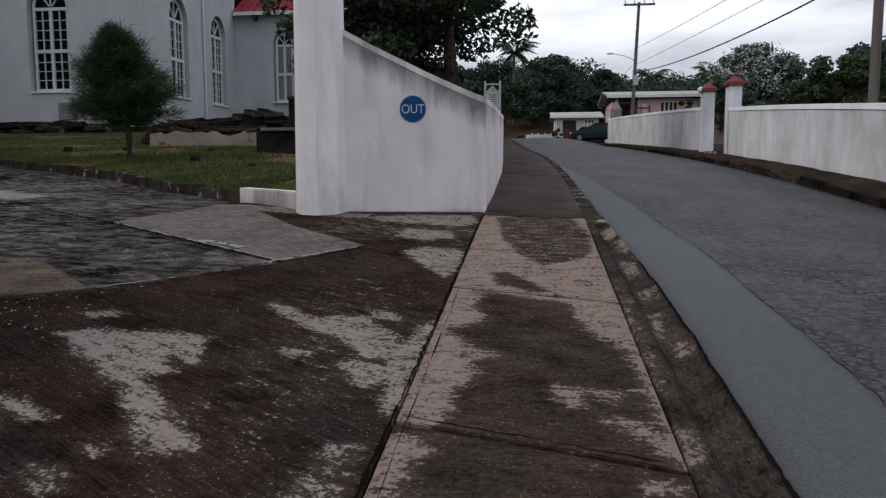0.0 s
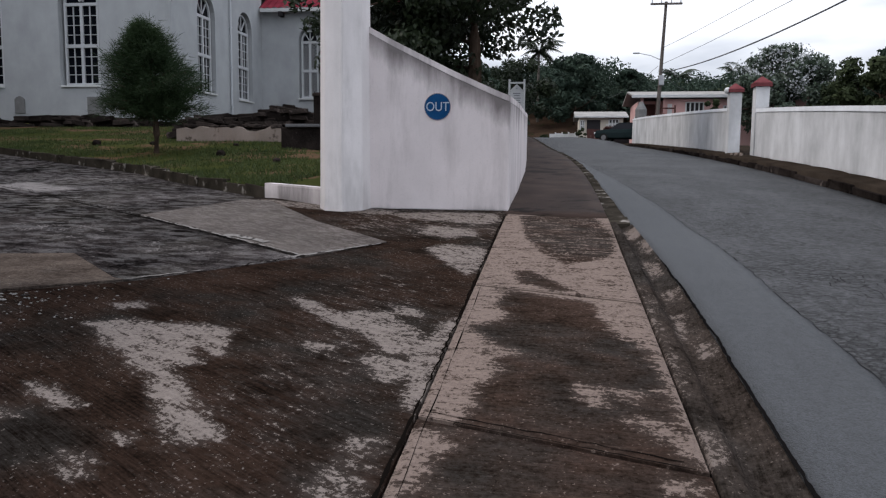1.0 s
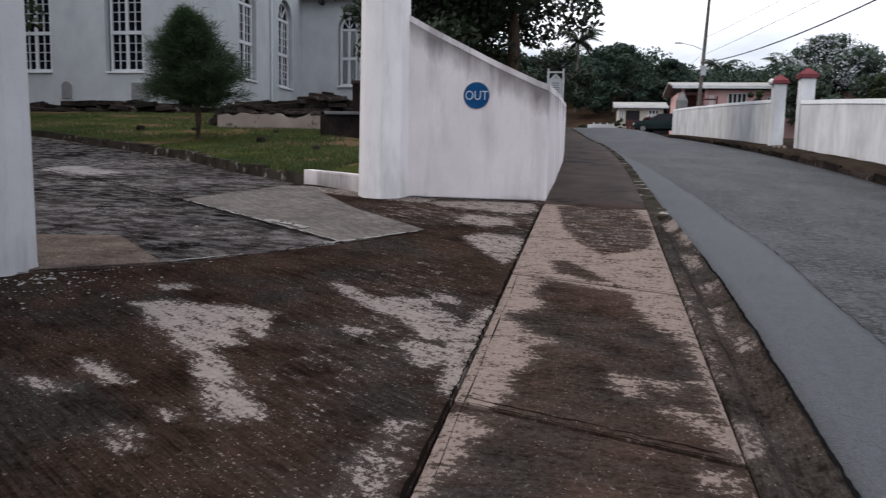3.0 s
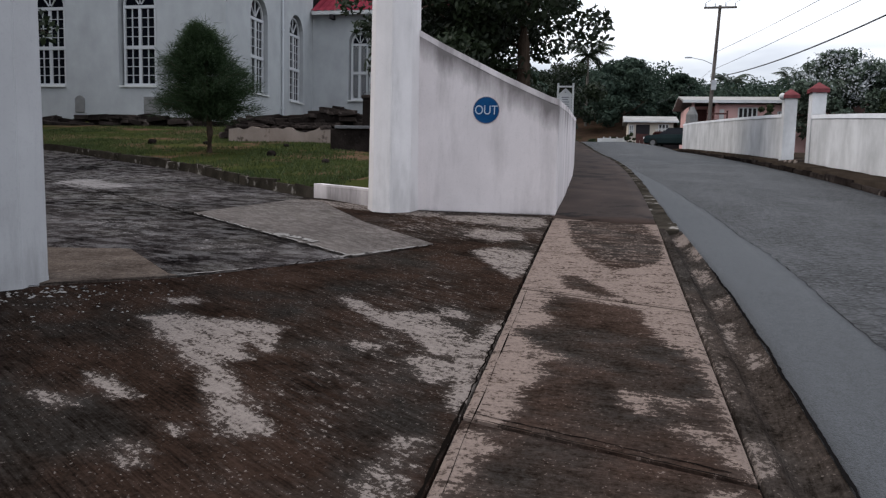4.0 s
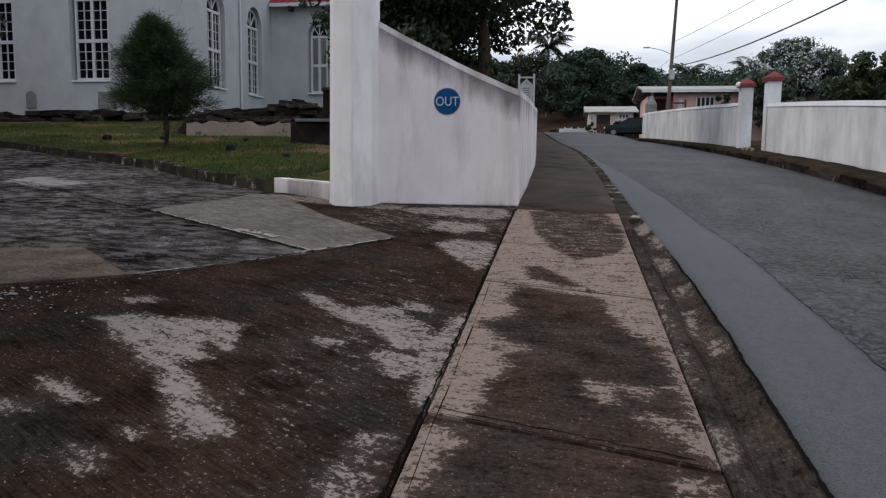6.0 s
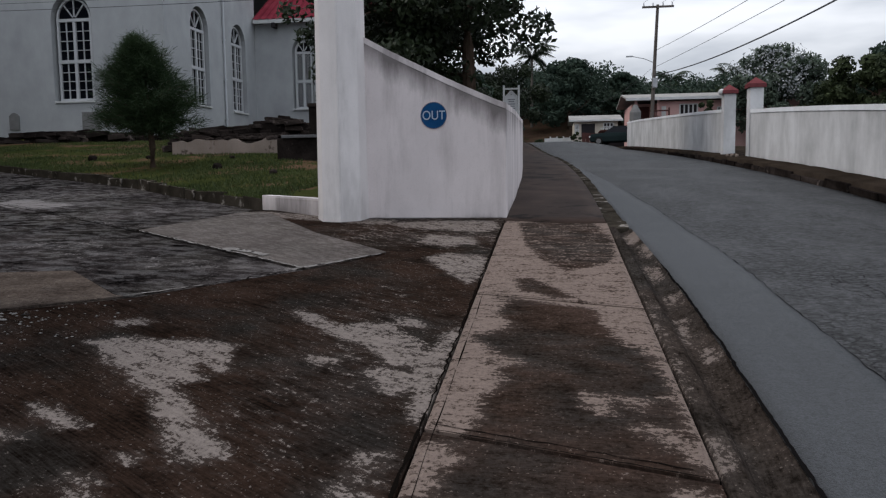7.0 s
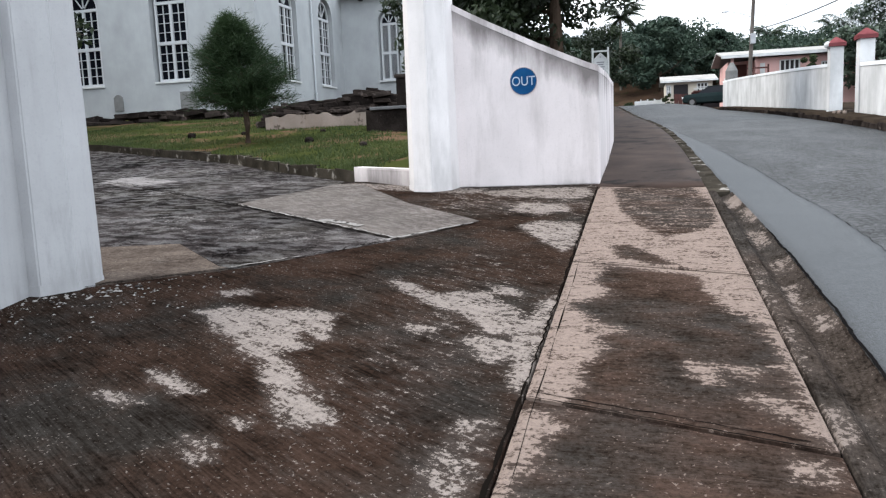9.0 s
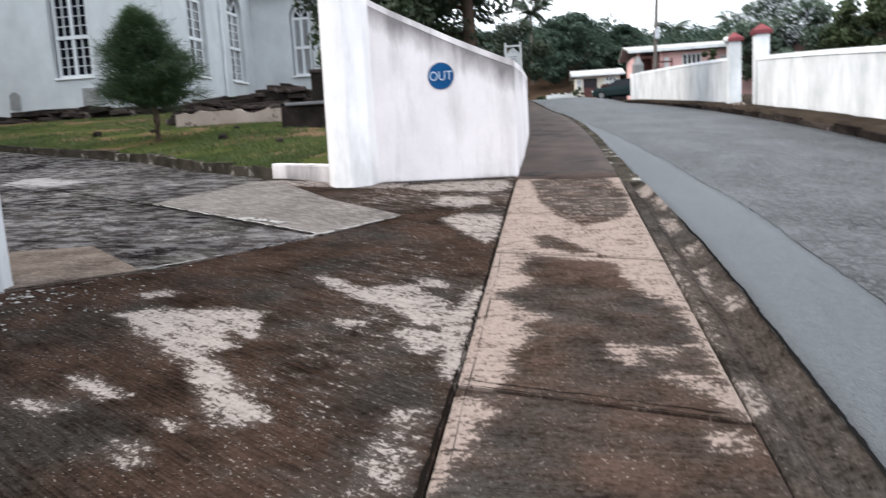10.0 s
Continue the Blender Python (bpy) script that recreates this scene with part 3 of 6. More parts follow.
def worn_field(base, skins, bares):
    """The wear over a slab: its base, less the outlines still covered with algae, plus the scoured ones (outline, most)."""
    def f(x, y):
        value = base(x, y)
        for outline, least in skins:
            value = np.minimum(value, np.maximum(least, 0.55 - 5.5 * inside_by(outline, x, y)))
        for outline, most in bares:
            value = np.maximum(value, np.minimum(most, 0.55 + 5.5 * inside_by(outline, x, y)))
        return np.clip(value, 0.0, 0.95)
    return f


def set_worn(me, field):
    co = np.empty(3 * len(me.vertices))
    me.vertices.foreach_get("co", co)
    at = me.attributes.new("bare", "FLOAT", "POINT")
    at.data.foreach_set("value", field(co[0::3], co[1::3]))


def leaves(centres, radii, count, size, seed, material, name, droop=0.0, slim=0.5, fill=0.35):
    """Many small leaves scattered near the skins of the given clumps, as one mesh."""
    rng = np.random.default_rng(seed)
    c = np.asarray(centres, float)
    r = np.asarray(radii, float)
    if r.ndim == 1:
        r = np.stack([r, r, r], 1)
    weight = (r[:, 0] * r[:, 2]) ** 1.0
    pick = rng.choice(len(c), count, p=weight / weight.sum())
    d = rng.normal(size=(count, 3))
    d /= np.linalg.norm(d, axis=1)[:, None]
    rad = (fill + (1 - fill) * rng.random(count) ** 0.6)[:, None]
    p = c[pick] + d * r[pick] * rad
    nrm = d + rng.normal(size=(count, 3)) * 0.7
    nrm /= np.linalg.norm(nrm, axis=1)[:, None]
    u = np.cross(nrm, rng.normal(size=(count, 3)))
    u /= np.linalg.norm(u, axis=1)[:, None]
    u[:, 2] -= droop
    v = np.cross(nrm, u)
    s = (size * (0.6 + 0.8 * rng.random(count)))[:, None]
    quad = np.stack([p - u * s, p + v * s * slim, p + u * s, p - v * s * slim], 1).reshape(-1, 3)
    me = bpy.data.meshes.new(name)
    me.vertices.add(4 * count)
    me.vertices.foreach_set("co", quad.ravel())
    me.loops.add(4 * count)
    me.loops.foreach_set("vertex_index", np.arange(4 * count))
    me.polygons.add(count)
    me.polygons.foreach_set("loop_start", np.arange(0, 4 * count, 4))
    me.update(calc_edges=True)
    me.materials.append(material)
    return me


# ---- ground ----
def base_z(x, y):
    """The one sheet of land: below the paved surfaces, level with lawns and verges, rising to the wooded hill."""
    z = land(x, y) + crest(x, y) - 0.22
    if x > 5.6:
        z = prof(y) + 0.12 - 0.02 * min(max(0.0, x - 6), 20)
    e, r = road_left(y) - 2.2, road_right(y)
    if y > 40 and x < e:
        z = max(z, z + smooth((e - x) / 5) * 0.4)
    far = smooth((y - 84) / 60)
    return z + far * 7.0 * smooth((y - 78) / 30)


def axis(points):
    out = []
    for a, b, k in points:
        out += [a + (b - a) * i / k for i in range(k)]
    return out + [points[-1][1]]


gx = axis([(-1500, -200, 6), (-200, -40, 12), (-40, -16, 12), (-16, 8, 48), (8, 40, 16), (40, 200, 12), (200, 1500, 6)])
gy = axis([(-600, -60, 5), (-60, -12, 8), (-12, 30, 84), (30, 100, 50), (100, 240, 24), (240, 2400, 8)])
gv = [(x, y, base_z(x, y)) for y in gy for x in gx]
gf = [(j * len(gx) + i, j * len(gx) + i + 1, (j + 1) * len(gx) + i + 1, (j + 1) * len(gx) + i) for j in range(len(gy) - 1) for i in range(len(gx) - 1)]
ground = new("ground", mesh_of("ground", gv, gf, M_EARTH, flat=False))
tagged(ground, "damp dark earth with bare patches on a hillside", "ground", kind="structure")

# road, its newer trench strip and the crack between
v, f = sheet(road_left, road_right, -12, 95, 0.5, 14, road_z, 0.15)
road = new("road", mesh_of("road", v, f, M_ROAD, flat=False))
tagged(road, "worn grey asphalt road climbing to a crest", "road", kind="structure")


def strip_right(y):
    return lerp_rows([(-12, 1.80), (4.35, 1.74), (4.9, 1.71), (6.2, 1.68), (7.9, 1.65), (10.4, 1.50), (14, 1.30), (20, 1.0), (30, 0.86)], y) + 0.03 * noise.noise((y * 0.9, 2, 0)) + 0.02 * noise.noise((y * 6, 7, 0)) + (bend(y) if y > 12 else 0)


v, f = sheet(lambda y: road_left(y) + 0.008 + 0.003 * math.sin(y * 9), strip_right, -12, 28, 0.12, 6, lambda x, y: road_z(x, y) + 0.006, 0.02)
part("trench_patch", mesh_of("trench_patch", v, f, M_STRIP, flat=False), None, road, "smooth blue-grey asphalt trench patch")
v, f = sheet(lambda y: road_left(y) - 0.008 + 0.02 * noise.noise((y * 2.3, 0, 0)) + 0.012 * noise.noise((y * 11, 4, 0)), lambda y: road_left(y) + 0.012 + 0.016 * noise.noise((y * 2.3, 0, 0)) + 0.012 * noise.noise((y * 13, 9, 0)), -12, 14, 0.03, 1, lambda x, y: road_z(x, y) + 0.016)
part("edge_crack", mesh_of("edge_crack", v, f, M_TAR), None, road, "black open crack along the road edge")

v, f = sheet(lambda y: strip_right(y) - 0.004, lambda y: strip_right(y) + 0.012 * noise.noise((y * 5, 3, 0)), -12, 14, 0.04, 1, lambda x, y: road_z(x, y) + 0.009)
part("strip_crack", mesh_of("strip_crack", v, f, M_TAR), None, road, "black seam between old and new asphalt")

# cracks in the old asphalt
rng = random.Random(4)


def crack(parent, pts, width, z_of, material, name="crack", wobble=0.03, seed=1):
    r = random.Random(seed)
    line = []
    for (ax, ay), (bx, by) in zip(pts, pts[1:]):
        k = max(2, int(math.hypot(bx - ax, by - ay) / 0.06))
        for i in range(k):
            t = i / k
            line.append((ax + (bx - ax) * t + r.uniform(-wobble, wobble), ay + (by - ay) * t + r.uniform(-wobble, wobble)))
    line.append(pts[-1])
    vs, fs = [], []
    for i, (x, y) in enumerate(line):
        a, b = line[max(0, i - 1)], line[min(len(line) - 1, i + 1)]
        dx, dy = b[0] - a[0], b[1] - a[1]
        n = math.hypot(dx, dy) or 1
        w = width * r.uniform(0.35, 1.0)
        for s in (-1, 1):
            px, py = x - dy / n * w * s, y + dx / n * w * s
            vs.append((px, py, z_of(px, py)))
    fs = [(2 * i, 2 * i + 1, 2 * i + 3, 2 * i + 2) for i in range(len(line) - 1)]
    return part(name, mesh_of(name, vs, fs, material), None, parent)


for k, pts in enumerate([[(1.78, 4.1), (2.1, 4.35), (2.5, 4.3)], [(2.1, 4.35), (2.2, 4.75)]]):
    crack(road, pts, 0.006, lambda x, y: road_z(x, y) + 0.003, M_TAR, seed=k)

# crazed old surface: a network of fine cracks
rg = random.Random(19)
pts = {}
STEP = 0.10
for i in range(30):
    for j in range(44):
        pts[i, j] = (1.75 + STEP * i + rg.uniform(-0.045, 0.045), 2.6 + STEP * j + rg.uniform(-0.045, 0.045))
cv, cf = [], []
for (i, j), a in pts.items():
    for k in ((i + 1, j), (i, j + 1)):
        if k not in pts:
            continue
        b = pts[k]
        patch = noise.noise((a[0] * 0.9, a[1] * 0.5, 5.0)) + 0.25 * smooth((6.5 - a[1]) / 2.5)
        if a[0] < strip_right(a[1]) + 0.06 or patch < 0.08 + 0.25 * (a[0] - strip_right(a[1]) - 0.4) or rg.random() < 0.4:
            continue
        mid = ((a[0] + b[0]) / 2 + rg.uniform(-0.02, 0.02), (a[1] + b[1]) / 2 + rg.uniform(-0.02, 0.02))
        for p, q in ((a, mid), (mid, b)):
            dx, dy = q[0] - p[0], q[1] - p[1]
            n = math.hypot(dx, dy)
            w = rg.uniform(0.001, 0.0035)
            base = len(cv)
            for (x, y), s in ((p, 1), (p, -1), (q, -1), (q, 1)):
                cx_, cy_ = x - dy / n * w * s, y + dx / n * w * s
                cv.append((cx_, cy_, road_z(cx_, cy_) + 0.004))
            cf.append((base, base + 1, base + 2, base + 3))
crazing = part("crazing", mesh_of("crazing", cv, cf, M_TAR), None, road, "network of fine cracks")
crazing["kind"] = "stuff"

# gutter: a shallow dished channel between footway and road
gv_, gf_ = [], []
prof_rows = [(-0.05, -0.25), (0.010, -0.016), (0.018, -0.006), (0.07, -0.005), (0.135, -0.008), (0.165, -0.03), (0.20, -0.075), (0.25, -0.082), (0.29, -0.076), (0.34, -0.062), (0.39, -0.045), (0.435, -0.022), (0.44, -0.25)]
ys = [-12 + 0.1 * i for i in range(215)]
ys = [y for y in ys if y < 9.4] + [9.4]
for y in ys:
    w = road_left(y) - walk_edge(y)
    for a, d in prof_rows:
        x = walk_edge(y) + a / 0.44 * w
        gv_.append((x, y, prof(y) + d))
k = len(prof_rows)
gf_ = [(i * k + j, i * k + j + 1, (i + 1) * k + j + 1, (i + 1) * k + j) for i in range(len(ys) - 1) for j in range(k - 1)]
gutter = new("gutter", mesh_of("gutter", gv_, gf_, M_GUTTER))
GUTTER_BARE = [(walk_edge(y) + a, y, walk_edge(y + d) + a, y + d, w) for y, d, a, w in (
    (7.9, 0.5, 0.3, 0.02), (6.9, 0.6, 0.22, 0.015), (6.1, 0.3, 0.27, 0.01), (5.2, 0.5, 0.22, 0.015), (4.8, 0.2, 0.3, 0.0),
    (3.3, 0.25, 0.03, 0.03), (4.0, 2.2, 0.03, -0.02), (2.2, 0.4, 0.2, 0.02), (8.7, 0.4, 0.24, 0.06))]
set_field(gutter.data, "bare", capsule_field(GUTTER_BARE))
tagged(gutter, "dished concrete gutter stained brown with pale scrapes", "gutter", kind="structure")

# footway slabs
FOOT_SKIN = [(-0.45, 5.56), (-0.39, 6.04), (-0.1, 5.91), (0.29, 5.7), (0.32, 5.35), (0.4, 4.99), (0.57, 4.72), (0.59, 4.22), (0.60, 3.7), (0.62, 3.45), (0.64, 3.12),
             (0.16, 3.28), (-0.36, 3.44), (-0.47, 3.49), (-0.39, 3.77), (-0.44, 3.98), (-0.35, 4.1), (-0.31, 4.26), (-0.37, 4.41), (-0.22, 4.53), (-0.44, 4.74), (-0.6, 5.03), (-0.4, 5.17), (-0.34, 5.36)]
FOOT_SKIN_MID = [(-0.38, 6.65), (-0.24, 6.73), (0.02, 6.31), (0.21, 5.92), (-0.3, 6.22)]
FOOT_SKIN_TOP = [(-0.48, 9.74), (0.42, 9.88), (0.60, 8.57), (0.55, 7.5), (0.4, 7.23), (0.07, 6.96), (-0.16, 7.5), (-0.35, 8.35)]
FOOT_BARE = [
    [(0.12, 4.08), (0.24, 4.03), (0.25, 3.82), (0.18, 3.82), (0.13, 3.92)], [(0.32, 4.01), (0.44, 3.99), (0.41, 3.89), (0.35, 3.93)],
    [(0.36, 3.64), (0.48, 3.66), (0.61, 3.45), (0.63, 3.37), (0.56, 3.46), (0.43, 3.56)], [(0.58, 3.49), (0.71, 3.45), (0.75, 3.37), (0.62, 3.22), (0.55, 3.36)],
    [(-0.68, 3.42), (-0.52, 3.39), (-0.45, 3.26), (-0.53, 3.12), (-0.55, 2.88), (-0.63, 2.6), (-0.68, 2.6)], [(0.44, 3.1), (0.55, 3.08), (0.58, 2.97), (0.45, 2.98)],
]
foot_field = worn_field(lambda x, y: np.where(y + 0.31 * x > 3.37, 0.74, 0.05), [(FOOT_SKIN, 0.0), (FOOT_SKIN_MID, 0.12), (FOOT_SKIN_TOP, 0.33)], [(o, 0.72) for o in FOOT_BARE])
pavement = thing("pavement", "concrete footway of broad slabs, dark with algae and scraped pale in patches", "footway", kind="structure")
SKEW = -0.31
joints = [-6.4, -3.9, -1.4, 0.95, 3.37, 5.98, 7.52, 9.75]
for a, b in zip(joints, joints[1:]):
    def slab_z(x, y):
        return prof(y)
    cols, rows = 34, max(20, int((b - a) / 0.04)) if b > 1 else 20
    vs, fs = [], []
    for i in range(rows + 1):
        for j in range(cols + 1):
            yy = a + (b - a) * i / rows
            x = -0.655 + (walk_edge(min(yy, 8)) + 0.648) * j / cols
            y = a + 0.018 + (b - a - 0.036) * i / rows + SKEW * x * (0.0 if b > 9 and i == rows else 1.0)
            e = min(i, rows - i, j, cols - j)
            vs.append((x, y, prof(y) - (0.012 if e == 0 else 0.0)))
    fs = [(i * (cols + 1) + j, i * (cols + 1) + j + 1, (i + 1) * (cols + 1) + j + 1, (i + 1) * (cols + 1) + j) for i in range(rows) for j in range(cols)]
    n = len(vs)
    ring = [j for j in range(cols + 1)] + [i * (cols + 1) + cols for i in range(1, rows + 1)] + [rows * (cols + 1) + j for j in range(cols - 1, -1, -1)] + [i * (cols + 1) for i in range(rows - 1, 0, -1)]
    for q in ring:
        x, y, z = vs[q]
        vs.append((x, y, z - 0.09))
    fs += [(ring[(i + 1) % len(ring)], ring[i], n + i, n + (i + 1) % len(ring)) for i in range(len(ring))]
    me = mesh_of("footway_slab", vs, fs, M_WALK)
    set_worn(me, foot_field)
    part("slab", me, None, pavement)
# tooled edges of the joints that lie nearest
for yj, wj in ((3.37, 0.007), (5.98, 0.006), (7.52, 0.005)):
    crack(pavement, [(-0.64, yj + 0.198), (0.0, yj), (0.60, yj - 0.186)], wj, lambda x, y: prof(y) + 0.002, M_JOINT, "joint", 0.004, int(yj * 10))
# dirt in the open joints
v, f = sheet(lambda y: -0.70, lambda y: 0.66, -6.3, 9.9, 0.5, 4, lambda x, y: prof(y) - 0.035)
part("joint_bed", mesh_of("joint_bed", v, f, M_JOINT), None, pavement, "black dirt in the slab joints")
# a hairline tooled line beside the near joint
crack(pavement, [(-0.62, 3.62), (0.0, 3.43), (0.55, 3.25)], 0.005, lambda x, y: prof(y) + 0.002, M_JOINT, wobble=0.006, seed=9)
# long line scored near the right-hand edge
v, f = sheet(lambda y: -0.60 + 0.004 * math.sin(y * 5), lambda y: -0.597 + 0.004 * math.sin(y * 7), 2.0, 6.2, 0.1, 1, lambda x, y: prof(y) + 0.002)
part("scored_line", mesh_of("scored_line", v, f, M_JOINT), None, pavement)

# the older footway that goes on uphill, with its stone kerb
v, f = sheet(lambda y: -0.9 + bend(y), walk_edge, 9.77, 95, 0.5, 8, lambda x, y: prof(y) + crest(x, y) - 0.006, 0.15)
old_walk = new("old_pavement", mesh_of("old_pavement", v, f, M_WALK_FAR, flat=False))
tagged(old_walk, "older dark brown footway running uphill beside the wall", "footway", kind="structure")
kerb = thing("kerb", "rough stone kerb between footway and road", "kerb", kind="structure")
r = random.Random(7)
y = 9.42
while y < 60:
    ln = r.uniform(0.45, 0.8) if y < 30 else 2.0
    x0, x1 = walk_edge(y) + 0.008, road_left(y) - 0.015
    bm = bmesh.new()
    box(x0, x1, y, y + ln - 0.02, prof(y) - 0.2, prof(y) + r.uniform(-0.03, -0.005), bm=bm)
    for q in bm.verts:
        q.co.x += r.uniform(-0.012, 0.012) + bend(q.co.y) - bend(y)
        q.co.z += prof(q.co.y) - prof(y) + crest(q.co.x, q.co.y) + r.uniform(-0.012, 0.008)
    part("kerb_stone", bm, M_KERB, kerb)
    y += ln

# apron between footway and gateway
APRON_T = [(-3.17, 4.79), (-3.0, 4.88), (-2.61, 4.83), (-2.44, 4.84), (-2.1, 4.76), (-2.09, 4.56), (-2.0, 4.27), (-2.25, 4.51), (-2.22, 4.32), (-2.05, 4.14), (-2.21, 4.06), (-2.06, 3.86),
           (-1.89, 3.7), (-1.73, 3.46), (-1.54, 3.3), (-1.54, 3.18), (-1.65, 3.16), (-1.75, 3.25), (-1.9, 3.38), (-2.01, 3.59), (-2.15, 3.74), (-2.16, 3.86), (-2.33, 3.96), (-2.55, 4.2), (-2.8, 4.4)]
APRON_WING = [(-2.02, 5.61), (-1.82, 5.5), (-1.55, 5.21), (-1.38, 5.34), (-1.18, 5.27), (-0.99, 5.0), (-0.81, 4.75), (-0.79, 4.53), (-0.92, 4.51), (-1.01, 4.47), (-1.13, 4.66), (-1.25, 4.81), (-1.46, 4.98), (-1.67, 5.19), (-1.88, 5.39)]
APRON_SPOTS = [
    [(-1.16, 4.36), (-1.05, 4.41), (-0.81, 4.32), (-0.8, 4.13), (-0.89, 4.0), (-1.02, 4.17)], [(-3.29, 5.26), (-3.12, 5.31), (-2.98, 5.21), (-3.16, 5.15)],
    [(-2.84, 3.72), (-2.68, 3.66), (-2.38, 3.46), (-2.47, 3.43), (-2.69, 3.59)], [(-1.54, 4.57), (-1.36, 4.55), (-1.37, 4.48), (-1.48, 4.49)],
    [(-2.02, 3.19), (-1.92, 3.17), (-1.92, 3.12)], [(-2.95, 3.42), (-2.62, 3.32), (-2.68, 3.27)], [(-1.18, 5.45), (-1.0, 5.39), (-0.93, 5.22), (-1.06, 5.27)],
]
APRON_TOP = [
    [(-2.14, 9.76), (-1.65, 9.93), (-0.82, 9.9), (-0.68, 9.27), (-0.83, 9.05), (-1.85, 9.39)], [(-1.48, 8.9), (-0.99, 8.7), (-0.83, 8.35), (-1.18, 8.15), (-1.5, 8.41)],
    [(-1.13, 7.78), (-0.71, 7.65), (-0.68, 6.75), (-0.75, 6.49), (-1.1, 7.16), (-1.3, 7.57)], [(-0.69, 5.2), (-0.66, 5.2), (-0.66, 3.6), (-0.74, 3.69), (-0.84, 4.5)],
]
APRON_FAINT = [[(-4.4, 11.0), (-3.13, 10.41), (-2.12, 10.01), (-2.19, 9.63), (-3.22, 10.04), (-4.4, 10.6)], [(-2.12, 2.98), (-1.99, 2.95), (-1.91, 2.79), (-2.0, 2.82)], [(-0.90, 3.3), (-0.78, 3.3), (-0.76, 2.6), (-0.95, 2.6)]]
apron_field = worn_field(lambda x, y: np.maximum(0.3 * np.clip((y - 7.2) / 1.5, 0, 1) * np.clip((x + 3.2) / 0.8, 0, 1), 0.27 * np.exp(-((x + 1.35) / 0.65) ** 2 - ((y - 4.9) / 2.4) ** 2)), [],
                         [(APRON_T, 0.72), (APRON_WING, 0.7)] + [(o, 0.7) for o in APRON_SPOTS] + [(o, 0.66) for o in APRON_TOP] + [(APRON_FAINT[0], 0.6)] + [(o, 0.43) for o in APRON_FAINT[1:]])


def apron_z(x, y):
    """The apron dips a little beside the footway joint near the camera."""
    return land(x, y) - 0.004 - 0.012 * smooth((-0.70 - x) / 0.12) * smooth((5.6 - y) / 1.0) * smooth((y + 4) / 2) * (1 - smooth((-1.0 - x) / 1.2))


FRONT = [(-9.0, 2.8), (-5.2, 5.0), (-3.51, 5.93), (-2.37, 7.0), (-1.71, 7.77), (-1.2, 8.3)]


def front_y(x):
    return lerp_rows(FRONT, x)


apron = thing("apron", "sloping concrete apron, nearly black with algae, scoured pale in ragged patches", "driveway apron", kind="structure")


def poly_grid(outline, z_of, step, material, name, parent, field=None, thick=0.06, label="", fine=None):
    """A slab over any plan outline, tessellated finely enough to follow the ground."""
    bm = bmesh.new()
    ring = [bm.verts.new((x, y, 0)) for x, y in outline]
    bm.faces.new(ring)
    xs = [p[0] for p in outline]
    ysx = [p[1] for p in outline]
    for axis_i, lo, hi in ((0, min(xs), max(xs)), (1, min(ysx), max(ysx))):
        k = int((hi - lo) / step)
        for i in range(1, k + 1):
            co = [0, 0, 0]
            no = [0, 0, 0]
            co[axis_i], no[axis_i] = lo + (hi - lo) * i / (k + 1), 1
            cuts = [co[axis_i]]
            if fine and fine[axis_i][0] < co[axis_i] < fine[axis_i][1]:
                cuts.append(co[axis_i] + 0.5 * (hi - lo) / (k + 1))
            for cut in cuts:
                co[axis_i] = cut
                bmesh.ops.bisect_plane(bm, geom=bm.verts[:] + bm.edges[:] + bm.faces[:], plane_co=co, plane_no=no)
    for q in bm.verts:
        q.co.z = z_of(q.co.x, q.co.y)
    edge = [e for e in bm.edges if e.is_boundary]
    ext = bmesh.ops.extrude_edge_only(bm, edges=edge)
    for q in ext["geom"]:
        if isinstance(q, bmesh.types.BMVert):
            q.co.z -= thick
    me = bpy.data.meshes.new(name)
    bmesh.ops.recalc_face_normals(bm, faces=bm.faces)
    bm.to_mesh(me)
    bm.free()
    me.materials.append(material)
    if field:
        (set_worn if field is apron_field else set_field)(me, *((field,) if field is apron_field else ("bare", field)))
    return part(name, me, None, parent, label)


# near slab of the apron: fine grid between the footway joint and the driveway edge
near = [(-0.667, -8), (-0.667, 9.9), (-0.75, 10.35), (-4.6, 11.2), (-4.45, 10.45), (-1.75, 7.82), (-2.37, 7.0), (-3.51, 5.93), (-5.2, 5.0), (-9, 2.8), (-12, 0.5), (-12, -8)]
poly_grid(near, apron_z, 0.10, M_APRON, "slab", apron, apron_field, fine=((-3.4, -0.6), (2.4, 6.0)))

crack(apron, [(-0.672, 3.5), (-0.668, 5.2), (-0.67, 7.0), (-0.668, 9.9)], 0.008, lambda x, y: prof(y) + 0.003, M_JOINT, wobble=0.008, seed=31)
crack(apron, [(-0.69, 0.6), (-0.69, 2.2), (-0.675, 3.55)], 0.013, lambda x, y: prof(y) + 0.0025, M_JOINT, wobble=0.005, seed=32)
# driveway
driveway = thing("driveway", "churchyard driveway of patched wet tar and concrete slabs", "driveway", kind="structure")
none_field = capsule_field([(-9.6, 12.5, -8.6, 11.9, 0.35), (-2.6, 7.05, -2.2, 6.98, 0.05), (-4.0, 8.5, -2.6, 7.3, 0.02), (-6.5, 10.1, -5.2, 9.3, 0.02)],
                           [(-7.2, 10.6, 1.4, 0.5), (-6.4, 8.3, 1.6, 0.45), (-5.0, 7.7, 0.8, 0.3), (-9.5, 13.4, 2.2, 0.8), (-6.0, 11.2, 0.9, 0.6), (-3.6, 7.3, 0.9, 0.35), (-8.2, 12.2, 1.5, 0.6)])
